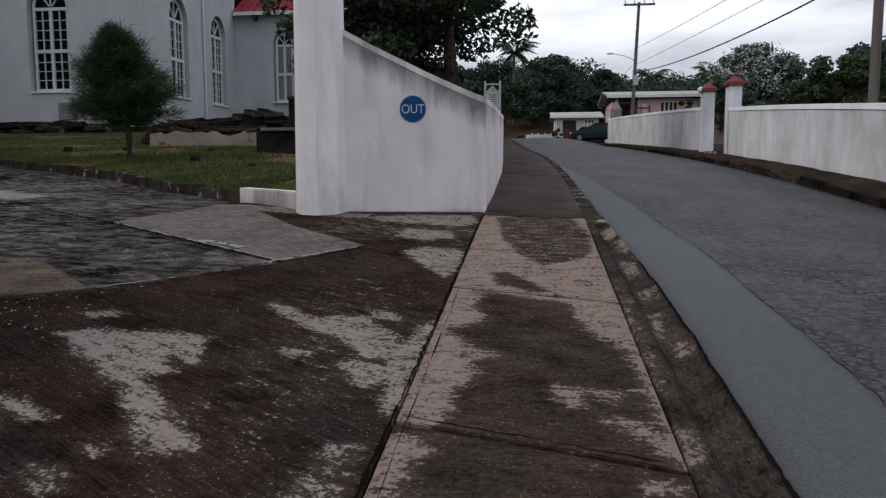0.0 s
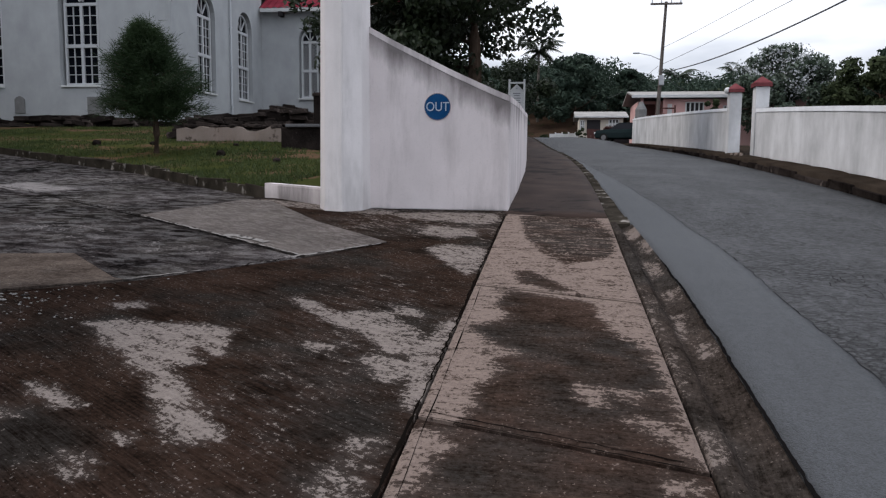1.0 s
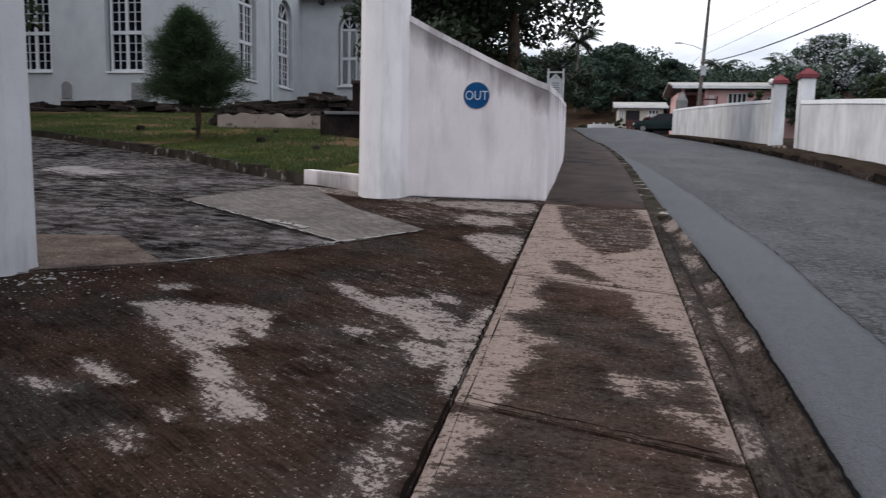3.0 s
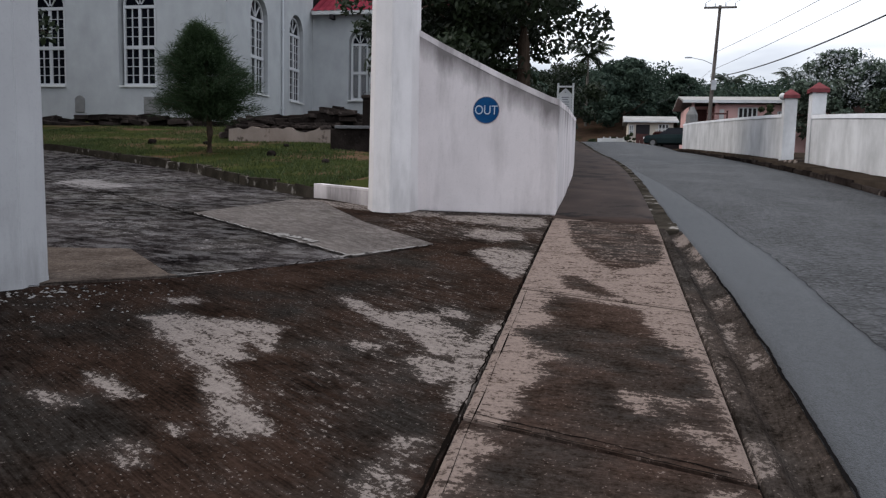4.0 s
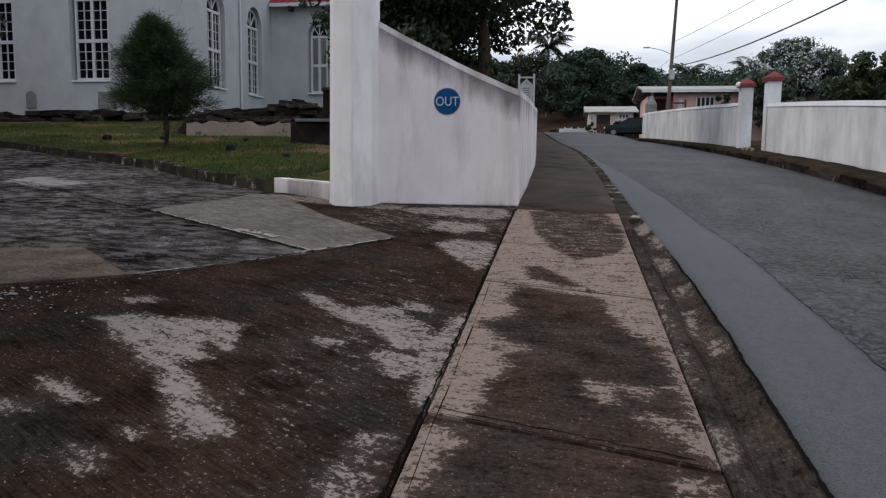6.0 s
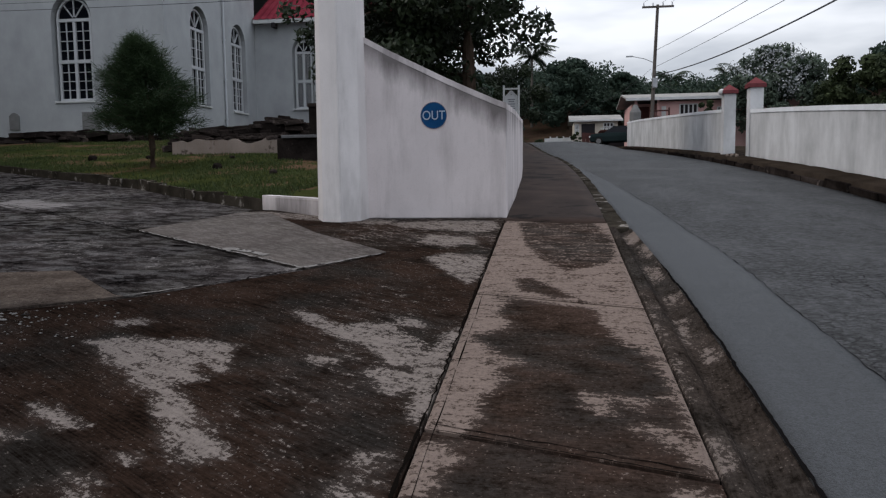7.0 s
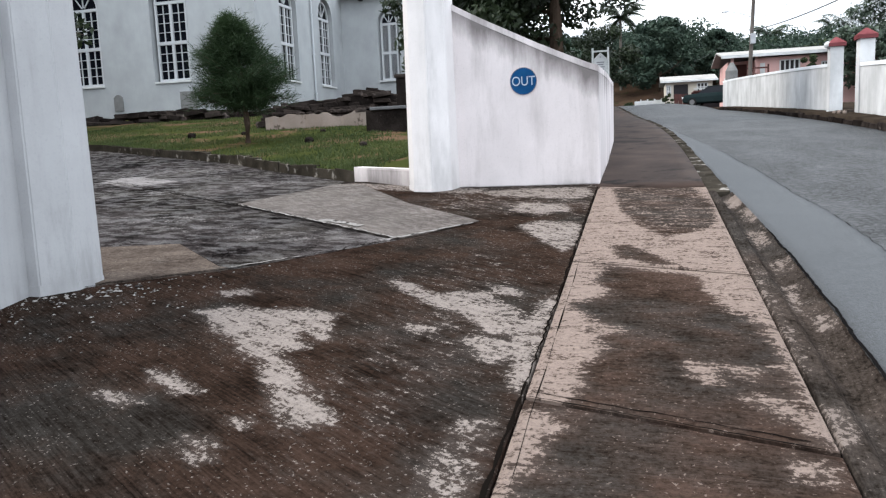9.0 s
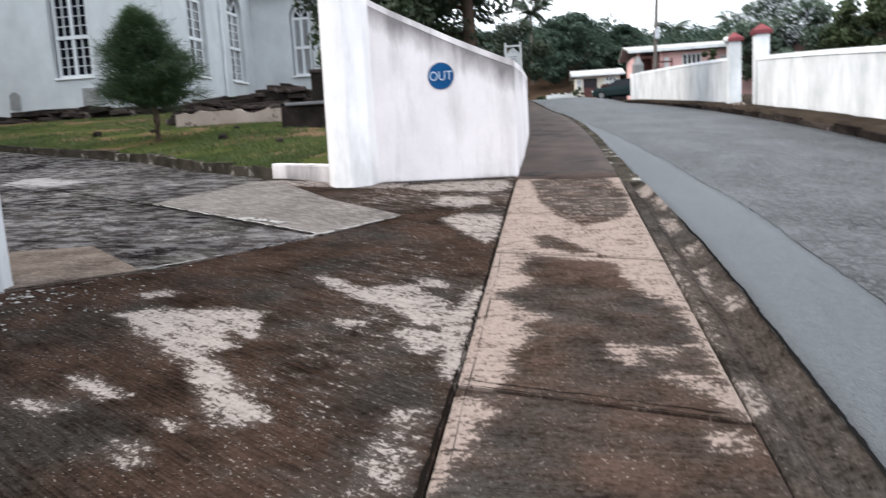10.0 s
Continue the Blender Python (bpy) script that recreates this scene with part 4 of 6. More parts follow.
drive_dots = [(-14, 5.2), (-5.42, 6.80), (-4.7, 6.91), (-3.72, 6.02), (-3.50, 5.96), (-2.40, 7.0), (-5.38, 9.2), (-9.5, 12.1), (-13, 14.6), (-26, 14.6), (-26, 5)]
poly_grid(drive_dots, lambda x, y: land(x, y) - 0.012, 0.35, M_DRIVE, "tar_slab", driveway, none_field, label="dark wet tar slab")
poly_grid([(-5.36, 9.22), (-4.5, 10.45), (-4.62, 11.25), (-8.4, 14.45), (-11.7, 16.55), (-14.8, 18.6), (-26, 22.5), (-26, 14.62), (-13, 14.62), (-9.48, 12.13)],
          lambda x, y: land(x, y) - 0.008, 0.35, M_DRIVE, "tar_slab", driveway, none_field, label="dark wet tar slab")
poly_grid([(-2.36, 7.03), (-1.77, 7.83), (-2.9, 9.0), (-4.15, 10.75), (-4.6, 10.9), (-5.34, 9.22)], lambda x, y: land(x, y) + 0.002, 0.3, M_SLAB, "concrete_slab", driveway, label="smooth grey concrete slab")
poly_grid([(-9, 4.4), (-5.3, 5.05), (-3.62, 5.95), (-3.74, 6.0), (-4.7, 6.88), (-5.42, 6.78), (-9, 6.1)], lambda x, y: land(x, y) + 0.004, 0.3, M_PALE, "concrete_slab", driveway, label="pale worn concrete slab")
crack(driveway, [(-5.2, 5.0), (-3.51, 5.93), (-2.37, 7.0), (-1.71, 7.77)], 0.014, lambda x, y: land(x, y) + 0.008, M_JOINT, seed=21)
crack(driveway, [(-9.4, 12.1), (-5.35, 9.2), (-2.37, 7.0)], 0.012, lambda x, y: land(x, y) + 0.009, M_JOINT, seed=22)
crack(driveway, [(-7.1, 8.9), (-5.9, 9.5), (-4.5, 10.46)], 0.012, lambda x, y: land(x, y) + 0.009, M_JOINT, seed=23)
crack(driveway, [(-5.3, 9.16), (-4.2, 8.35), (-3.2, 7.62), (-2.42, 7.04)], 0.02, lambda x, y: land(x, y) + 0.010, M_EDGE, seed=24, wobble=0.012, name="worn_edge")
crack(driveway, [(-3.62, 7.98), (-3.35, 7.86), (-3.0, 7.62)], 0.075, lambda x, y: land(x, y) + 0.011, M_EDGE, seed=25, name="worn_edge", wobble=0.015)
crack(driveway, [(-2.5, 6.98), (-1.8, 7.72)], 0.03, lambda x, y: land(x, y) + 0.006, M_EDGE, seed=26, wobble=0.012, name="worn_edge")
crack(driveway, [(-3.6, 5.97), (-2.9, 6.5), (-2.45, 6.95)], 0.018, lambda x, y: land(x, y) + 0.005, M_EDGE, seed=27, wobble=0.01, name="worn_edge")
# flakes of old paint and grit about the foot of the nearer pillar
rf = random.Random(23)
fv, ff = [], []
for i in range(260):
    a, d = rf.uniform(-1.9, 0.6), abs(rf.gauss(0, 0.75))
    x, y = -4.72 + (0.35 + d) * math.cos(a), 5.25 + (0.12 + d) * math.sin(a)
    if x > -1.2 or y > front_y(x) - 0.02:
        continue
    z, s = apron_z(x, y) + 0.004, rf.uniform(0.006, 0.022) * (1.3 if d < 0.3 else 0.8)
    k = len(fv)
    t0 = rf.uniform(0, 6.28)
    ring = [(x + s * rf.uniform(0.5, 1.2) * math.cos(t0 + 1.57 * j), y + s * rf.uniform(0.5, 1.2) * math.sin(t0 + 1.57 * j)) for j in range(4)]
    fv += [(px, py, z) for px, py in ring] + [(x, y, z + s * 0.5)]
    ff += [(k + j, k + (j + 1) % 4, k + 4) for j in range(4)]
debris = new("paint_flakes", mesh_of("paint_flakes", fv, ff, M_EDGE))
tagged(debris, "pale paint flakes and grit scattered on dark concrete", "debris", kind="stuff")

# ---- churchyard ----
KERB_LINE = [(-4.45, 11.3), (-6.3, 12.75), (-8.35, 14.55), (-11.7, 16.65), (-14.8, 18.7), (-20, 21.0), (-27, 23.0)]


def kerb_y(x):
    return lerp_rows([(-a, b) for a, b in KERB_LINE], -x)


def lawn_z(x, y):
    return land(x, y) + 0.125 + 0.04 * smooth((y - kerb_y(x)) / 2) + 0.02 * noise.noise((x * 0.8, y * 0.8, 0))


lv, lf = [], []
NX, NY = 90, 60
for i in range(NX + 1):
    x = -0.95 - 34 * (i / NX)
    for j in range(NY + 1):
        t = j / NY
        y0 = kerb_y(x) + 0.12 if x < -4.45 else lerp_rows([(0.9, 10.5), (2.6, 10.5), (4.45, 11.4)], -x)
        y = y0 + (48 - y0) * t
        xx = min(x, -1.0 + bend(y)) if i == 0 else x + (bend(y) if x > -3 else 0)
        lv.append((xx, y, lawn_z(xx, y)))
lf = [(i * (NY + 1) + j, (i + 1) * (NY + 1) + j, (i + 1) * (NY + 1) + j + 1, i * (NY + 1) + j + 1) for i in range(NX) for j in range(NY)]
lawn = new("lawn", mesh_of("lawn", lv, lf, M_LAWN, flat=False))
tagged(lawn, "patchy rising lawn with worn reddish soil", "lawn", kind="structure")

# blades of grass
rngn = np.random.default_rng(3)
bv, bf = [], []
k = 0
while k < 42000:
    x = -4.2 - 16 * rngn.random() ** 1.3
    y = kerb_y(x) + 0.05 + 14 * rngn.random() ** 1.6
    bare = noise.noise((x * 0.45, y * 0.45, 3.0)) + 0.9 * math.exp(-((x + 9.3) ** 2 / 3 + (y - 16.0) ** 2 / 1.0))
    if bare > 0.16 and rngn.random() < 0.85:
        continue
    z = lawn_z(x, y) - 0.005
    h = 0.03 + 0.05 * rngn.random()
    a = rngn.random() * 6.28
    w = 0.012
    dx, dy = math.cos(a) * w, math.sin(a) * w
    lx, ly = (rngn.random(2) - 0.5) * 0.06
    n = len(bv)
    bv += [(x - dx, y - dy, z), (x + dx, y + dy, z), (x + lx, y + ly, z + h)]
    bf.append((n, n + 1, n + 2))
    k += 1
grass = new("grass", mesh_of("grass", bv, bf, M_GRASS))
tagged(grass, "short patchy green grass", "grass", kind="stuff")

lawn_kerb = thing("lawn_kerb", "mossy dark stone kerb edging the lawn", "kerb", kind="structure")
r = random.Random(11)
for (ax, ay), (bx, by) in zip(KERB_LINE, KERB_LINE[1:]):
    total = math.hypot(bx - ax, by - ay)
    s = 0.0
    while s < total - 0.1:
        ln = min(r.uniform(0.4, 0.9), total - s)
        t0, t1 = s / total, (s + ln - 0.004) / total
        dx, dy = (bx - ax) / total, (by - ay) / total
        nx, ny = dy, -dx
        if ny < 0:
            nx, ny = -nx, -ny
        h = r.uniform(0.13, 0.165)
        bm = bmesh.new()
        cs = []
        for t in (t0, t1):
            px, py = ax + (bx - ax) * t, ay + (by - ay) * t
            for o in (0.0, 0.14):
                qx, qy = px + nx * o + r.uniform(-0.012, 0.012), py + ny * o + r.uniform(-0.012, 0.012)
                cs.append((qx, qy))
        zs = [land(*c) for c in cs]
        order = [0, 1, 3, 2]
        lo = [bm.verts.new((*cs[i], zs[i] - 0.1)) for i in order]
        hi = [bm.verts.new((*cs[i], zs[i] + h + r.uniform(-0.02, 0.015))) for i in order]
        for i in range(4):
            bm.faces.new((lo[i], lo[(i + 1) % 4], hi[(i + 1) % 4], hi[i]))
        bm.faces.new(hi)
        bm.faces.new(lo[::-1])
        part("kerb_stone", bm, M_KERB, lawn_kerb)
        s += ln


# ---- the gateway: octagonal pillars and curved wing walls ----
def octagon(cx, cy, rad, turn):
    return [(cx + rad * math.cos(radians(turn + 45 * i)), cy + rad * math.sin(radians(turn + 45 * i))) for i in range(8)]


def gate_pillar(cx, cy, rad, turn, height, paint):
    ob = thing("gate_pillar", "tall white painted octagonal gate pillar, stained at its foot", "pillar", group="gate pillars", at=(cx, cy, land(cx, cy)))
    bm = prism(octagon(0, 0, rad * 1.04, turn), -0.15, 0.05)
    prism(octagon(0, 0, rad * 1.03, turn), 0.05, height, bm=bm, top=0.92)
    me = bpy.data.meshes.new("shaft")
    bmesh.ops.bevel(bm, geom=[e for e in bm.edges if abs(e.verts[0].co.z - e.verts[1].co.z) > 0.5], offset=0.012, segments=2, affect="EDGES")
    bmesh.ops.recalc_face_normals(bm, faces=bm.faces)
    bm.to_mesh(me)
    bm.free()
    me.materials.append(paint)
    set_field(me, "grime", lambda x, y, z: max(0.0, 0.5 - abs(z) * 2.0))
    part("shaft", me, None, ob)
    part("cap", prism(octagon(0, 0, rad * 1.08, turn), height + 0.001, height + 0.1), paint, ob)
    return ob


def wall_run(name, line, base_of, top_of, thick, material, coping, grime_amount, label, coping_h=0.05, sub=0.25, over=0.015, kind="structure"):
    """A masonry wall along a plan line with its own top line, and a coping on it."""
    ob = thing(name, label, "wall", kind=kind)
    pts = []
    for (ax, ay), (bx, by) in zip(line, line[1:]):
        k = max(1, int(math.hypot(bx - ax, by - ay) / sub))
        pts += [(ax + (bx - ax) * i / k, ay + (by - ay) * i / k) for i in range(k)]
    pts.append(line[-1])
    d = 0.0
    runs = []
    for i, p in enumerate(pts):
        if i:
            d += math.hypot(p[0] - pts[i - 1][0], p[1] - pts[i - 1][1])
        a, b = pts[max(0, i - 1)], pts[min(len(pts) - 1, i + 1)]
        tx, ty = b[0] - a[0], b[1] - a[1]
        n = math.hypot(tx, ty)
        runs.append((p, (-ty / n, tx / n), d))
    tiers = 10

    def loft(z_lo, z_hi, w, rows, field):
        vs, fs, gr = [], [], []
        ring = []
        for (x, y), (nx, ny), dd in runs:
            lo, hi = z_lo(x, y, dd), z_hi(x, y, dd)
            cross = [(-w, lo + (hi - lo) * i / rows) for i in range(rows + 1)] + [(w, lo + (hi - lo) * i / rows) for i in range(rows, -1, -1)]
            ring.append(len(cross))
            for o, z in cross:
                wob = 0.006 * noise.noise((x * 1.7, y * 1.7, z * 1.7)) if field else 0
                vs.append((x + nx * (o + wob), y + ny * (o + wob), z))
                gr.append(max(0.0, 1 - (hi - z) / 0.5) * grime_amount + 0.35 * max(0.0, 1 - (z - lo - 0.22) / 0.15) if field else 0.5 * grime_amount)
        c = ring[0]
        for i in range(len(runs) - 1):
            for j in range(c):
                fs.append((i * c + j, i * c + (j + 1) % c, (i + 1) * c + (j + 1) % c, (i + 1) * c + j))
        fs.append(tuple(range(c))[::-1])
        fs.append(tuple((len(runs) - 1) * c + j for j in range(c)))
        return vs, fs, gr

    vs, fs, gr = loft(lambda x, y, dd: base_of(x, y) - 0.2, lambda x, y, dd: top_of(x, y, dd) - coping_h, thick / 2, tiers, True)
    me = mesh_of("body", vs, fs, material)
    at = me.attributes.new("grime", "FLOAT", "POINT")
    at.data.foreach_set("value", gr)
    bmf = bmesh.new()
    bmf.from_mesh(me)
    bmesh.ops.recalc_face_normals(bmf, faces=bmf.faces)
    bmf.to_mesh(me)
    bmf.free()
    part("body", me, None, ob)
    vs, fs, gr = loft(lambda x, y, dd: top_of(x, y, dd) - coping_h + 0.001, lambda x, y, dd: top_of(x, y, dd), thick / 2 + over, 1, False)
    me = mesh_of("coping", vs, fs, coping)
    at = me.attributes.new("grime", "FLOAT", "POINT")
    at.data.foreach_set("value", gr)
    bmf = bmesh.new()
    bmf.from_mesh(me)
    bmesh.ops.recalc_face_normals(bmf, faces=bmf.faces)
    bmf.to_mesh(me)
    bmf.free()
    part("coping", me, None, ob)
    return ob


gate_pillar(-2.87, 10.20, 0.345, 8, 3.6, M_PILLAR)
gate_pillar(-4.92, 5.42, 0.36, 20, 3.6, M_PILLAR_GREY)
OUT_TOP = [(-2.7, 3.50), (-2.55, 3.42), (-2.17, 3.21), (-1.79, 3.02), (-1.41, 2.83), (-1.04, 2.66), (-0.81, 2.56), (-0.66, 2.49)]
out_wall = wall_run("wall_out", [(-2.62, 10.32), (-0.657, 10.30)], lambda x, y: prof(y), lambda x, y, d: lerp_rows(OUT_TOP, x + 0.03), 0.22,
                    M_OUTWALL, M_OUTWALL, 1.0, "white rendered wing wall with a swept top, streaked grey", over=0.004, coping_h=0.08, sub=0.12)
side_line = [(-0.768, 10.412), (-0.765, 12.5), (-0.84, 17), (-1.02, 22), (-1.30, 27), (-1.72, 32), (-2.5, 38), (-3.7, 45), (-5.5, 54)]
wall_run("wall_side", side_line, lambda x, y: prof(y), lambda x, y, d: prof(y) + lerp_rows([(0, 1.49), (2, 1.40), (6, 1.25), (60, 1.2)], d), 0.22,
         M_OUTWALL, M_OUTWALL, 0.7, "white rendered boundary wall following the footway uphill", over=0.004, coping_h=0.08)
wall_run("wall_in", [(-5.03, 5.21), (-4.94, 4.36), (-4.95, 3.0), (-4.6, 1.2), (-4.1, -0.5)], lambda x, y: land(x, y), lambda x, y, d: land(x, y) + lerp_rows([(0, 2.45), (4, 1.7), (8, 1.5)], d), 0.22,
         M_PILLAR_GREY, M_PILLAR_GREY, 0.6, "white rendered wing wall beside the gateway", over=0.0)
low = wall_run("wall_low", [(-4.42, 11.36), (-3.85, 10.95), (-3.15, 10.42)], lambda x, y: land(x, y), lambda x, y, d: land(x, y) + lerp_rows([(0, 0.20), (1.6, 0.24)], d), 0.16,
               M_OUTWALL, M_OUTWALL, 0.5, "low white painted edging wall running to the pillar", over=0.0, coping_h=0.03)


crack(out_wall, [(-2.5, 10.19), (-1.6, 10.17), (-0.66, 10.17)], 0.014, lambda x, y: prof(y) + 0.006, M_JOINT, wobble=0.008, seed=41, name="base_gap")


def text_mesh(body, size, depth, material, name):
    cu = bpy.data.curves.new(name, "FONT")
    cu.body, cu.size, cu.extrude = body, size, depth
    cu.align_x, cu.align_y = "CENTER", "CENTER"
    ob = new(name, cu)
    dg = bpy.context.evaluated_depsgraph_get()
    me = bpy.data.meshes.new_from_object(ob.evaluated_get(dg))
    bpy.data.objects.remove(ob)
    me.materials.clear()
    me.materials.append(material)
    return me


def disc(r0, depth, sides=48, inner=0.0):
    bm = bmesh.new()
    if inner:
        for i in range(sides):
            a, b = 2 * math.pi * i / sides, 2 * math.pi * (i + 1) / sides
            q = []
            for rr, z in ((inner, 0), (r0, 0), (r0, depth), (inner, depth)):
                q.append([bm.verts.new((rr * math.cos(t), rr * math.sin(t), z)) for t in (a, b)])
            for i2 in range(4):
                p0, p1 = q[i2], q[(i2 + 1) % 4]
                bm.faces.new((p0[0], p0[1], p1[1], p1[0]))
        bmesh.ops.remove_doubles(bm, verts=bm.verts, dist=1e-5)
    else:
        prism([(r0 * math.cos(2 * math.pi * i / sides), r0 * math.sin(2 * math.pi * i / sides)) for i in range(sides)], 0, depth, bm=bm)
    return bm


out_sign = thing("out_sign", "round blue sign reading OUT in white on the wall", "sign", at=pose(-1.615, 10.203, 2.345, 90, 0, 0))
part("plate", disc(0.172, 0.008), M_BLUE, out_sign)
part("rim", disc(0.178, 0.010, inner=0.170), M_GREYTXT, out_sign, "thin grey rim")
word = part("lettering", text_mesh("OUT", 0.17, 0.0015, M_WHITE, "lettering"), None, out_sign, "white capital letters OUT")
word.matrix_basis = pose(0, -0.004, 0.0105) @ Matrix.Diagonal((0.86, 1.0, 1.0, 1.0))


# ---- church ----
def arch_pts(w, z0, rise, k=10):
    """Half-round or pointed head of an opening of half-width w springing at z0."""
    return [(-w * math.cos(math.pi * i / k), z0 + rise * math.sin(math.pi * i / k)) for i in range(k + 1)]


def arched_wall(x0, x1, z0, z1, openings, thick):
    """A wall in the xz plane (outside towards -y) with round-headed openings (cx, half width, sill, springing, rise)."""
    bm = bmesh.new()

    def quad(pts):
        bm.faces.new([bm.verts.new(p) for p in pts])

    def both(poly):
        quad([(x, 0, z) for x, z in poly])
        quad([(x, thick, z) for x, z in poly][::-1])

    x = x0
    for cx, w, sill, spring, rise in sorted(openings):
        both([(x, z0), (cx - w, z0), (cx - w, z1), (x, z1)])
        both([(cx - w, z0), (cx + w, z0), (cx + w, sill), (cx - w, sill)])
        head = [(cx + a, b) for a, b in arch_pts(w, spring, rise)]
        for (ax, az), (bx, bz) in zip(head, head[1:]):
            both([(ax, az), (bx, bz), (bx, z1), (ax, z1)])
        loop = [(cx - w, sill)] + head + [(cx + w, sill)]
        for (ax, az), (bx, bz) in zip(loop, loop[1:] + loop[:1]):
            quad([(ax, 0, az), (bx, 0, bz), (bx, thick, bz), (ax, thick, az)])
        x = cx + w
    both([(x, z0), (x1, z0), (x1, z1), (x, z1)])
    for a, b in (((x0, z0), (x0, z1)), ((x1, z0), (x1, z1)), ((x0, z1), (x1, z1))):
        quad([(a[0], 0, a[1]), (b[0], 0, b[1]), (b[0], thick, b[1]), (a[0], thick, a[1])])
    bmesh.ops.remove_doubles(bm, verts=bm.verts, dist=0.0005)
    return bm


def bar2(a, b, w, d, bm):
    """A flat bar in the xz plane from a to b."""
    (ax, az), (bx, bz) = a, b
    n = math.hypot(bx - ax, bz - az)
    nx, nz = -(bz - az) / n * w / 2, (bx - ax) / n * w / 2
    q = [(ax + nx, az + nz), (bx + nx, bz + nz), (bx - nx, bz - nz), (ax - nx, az - nz)]
    lo = [bm.verts.new((x, -0.4 * d - 0.2 * w, z)) for x, z in q]
    hi = [bm.verts.new((x, d, z)) for x, z in q]
    for i in range(4):
        bm.faces.new((lo[i], lo[(i + 1) % 4], hi[(i + 1) % 4], hi[i]))
    bm.faces.new(lo[::-1])
    bm.faces.new(hi)


PANE_CACHE = {}


def church_window(at, w, sill, spring, rise, lattice=False):
    """Tall round-headed window: two tiers of paired casements under a fan light."""
    ob = thing("window_1", kind="structure", at=at)
    tagged(ob, "tall white round-headed window with lattice lights" if lattice else "tall white round-headed church window with dark small panes", "window")
    fr = bmesh.new()
    h = spring - sill
    for x in (-w + 0.05, w - 0.05):
        bar2((x, sill), (x, spring), 0.10, 0.09, fr)
    bar2((0, sill), (0, spring), 0.13, 0.075, fr)
    mid = sill + h * 0.485
    for z, t in ((sill + 0.05, 0.12), (mid, 0.15), (spring - 0.04, 0.13)):
        bar2((-w, z), (w, z), t, 0.088, fr)
    head = arch_pts(w - 0.04, spring, rise - 0.04, 14)
    for a, b in zip(head, head[1:]):
        bar2(a, b, 0.08, 0.09, fr)
    part("window_frame", fr, M_FRAME, ob)
    fan = bmesh.new()
    for ang in (50, 90, 130):
        c, s_ = math.cos(radians(ang)), math.sin(radians(ang))
        bar2((c * w * 0.12, spring + s_ * rise * 0.12), (c * (w - 0.06), spring + s_ * (rise - 0.06)), 0.04, 0.05, fan)
    part("fan_light", fan, M_FRAME, ob)
    half = w - 0.165
    tiers = ((sill + 0.1, mid - 0.075), (mid + 0.075, spring - 0.105))
    if lattice:
        lt = bmesh.new()
        for sx in (-1, 1):
            xa, xb = (0.065, w - 0.1) if sx > 0 else (-w + 0.1, -0.065)
            for za, zb in tiers:
                step = (xb - xa) / 1.9
                span = (xb - xa) + (zb - za)
                for i in range(1, int(span / step) + 1):
                    o = i * step
                    a = (xa, za + o) if za + o <= zb else (xa + (za + o - zb), zb)
                    b = (xa + o, za) if xa + o <= xb else (xb, za + (o - (xb - xa)))
                    bar2(a, b, 0.018, 0.030, lt)
                    a2 = (xb - (a[0] - xa), a[1])
                    b2 = (xb - (b[0] - xa), b[1])
                    bar2(a2, b2, 0.018, 0.034, lt)
        part("lattice", lt, M_FRAME, ob)
    else:
        mu = bmesh.new()
        for sx in (-1, 1):
            xa, xb = (0.065, w - 0.1) if sx > 0 else (-w + 0.1, -0.065)
            for za, zb in tiers:
                bar2(((xa + xb) / 2, za), ((xa + xb) / 2, zb), 0.034, 0.06, mu)
                for i in (1, 2, 3):
                    z = za + (zb - za) * i / 4
                    bar2((xa, z), (xb, z), 0.026, 0.048, mu)
        part("glazing_bars", mu, M_FRAME, ob)
    # panes
    for sx in (-1, 1):
        xa, xb = (0.065, w - 0.1) if sx > 0 else (-w + 0.1, -0.065)
        for za, zb in tiers:
            nx, nz = (1, 1) if lattice else (2, 4)
            pw, ph = (xb - xa) / nx, (zb - za) / nz
            key = (round(pw, 3), round(ph, 3))
            if key not in PANE_CACHE:
                b2 = box(-pw / 2 + 0.004, pw / 2 - 0.004, 0.03, 0.036, -ph / 2 + 0.004, ph / 2 - 0.004)
                me = bpy.data.meshes.new("pane")
                b2.to_mesh(me)
                b2.free()
                me.materials.append(M_GLASS)
                PANE_CACHE[key] = me
            for i in range(nx):
                for j in range(nz):
                    p = part("pane", PANE_CACHE[key], None, ob)
                    p.matrix_basis = Matrix.Translation((xa + pw * (i + 0.5), 0.0, za + ph * (j + 0.5)))
    ph_ = bmesh.new()
    prism([(x, z) for x, z in arch_pts(w - 0.09, spring + 0.03, rise - 0.1, 12)], 0.03, 0.036, bm=ph_)
    for q in ph_.verts:
        q.co = Vector((q.co.x, q.co.z, q.co.y))
    part("head_pane", ph_, M_GLASS, ob)
    sl = box(-w - 0.12, w + 0.12, -0.32, 0.02, sill - 0.09, sill - 0.005, 0.01)
    part("window_sill", sl, M_TRIMW, ob)
    return ob


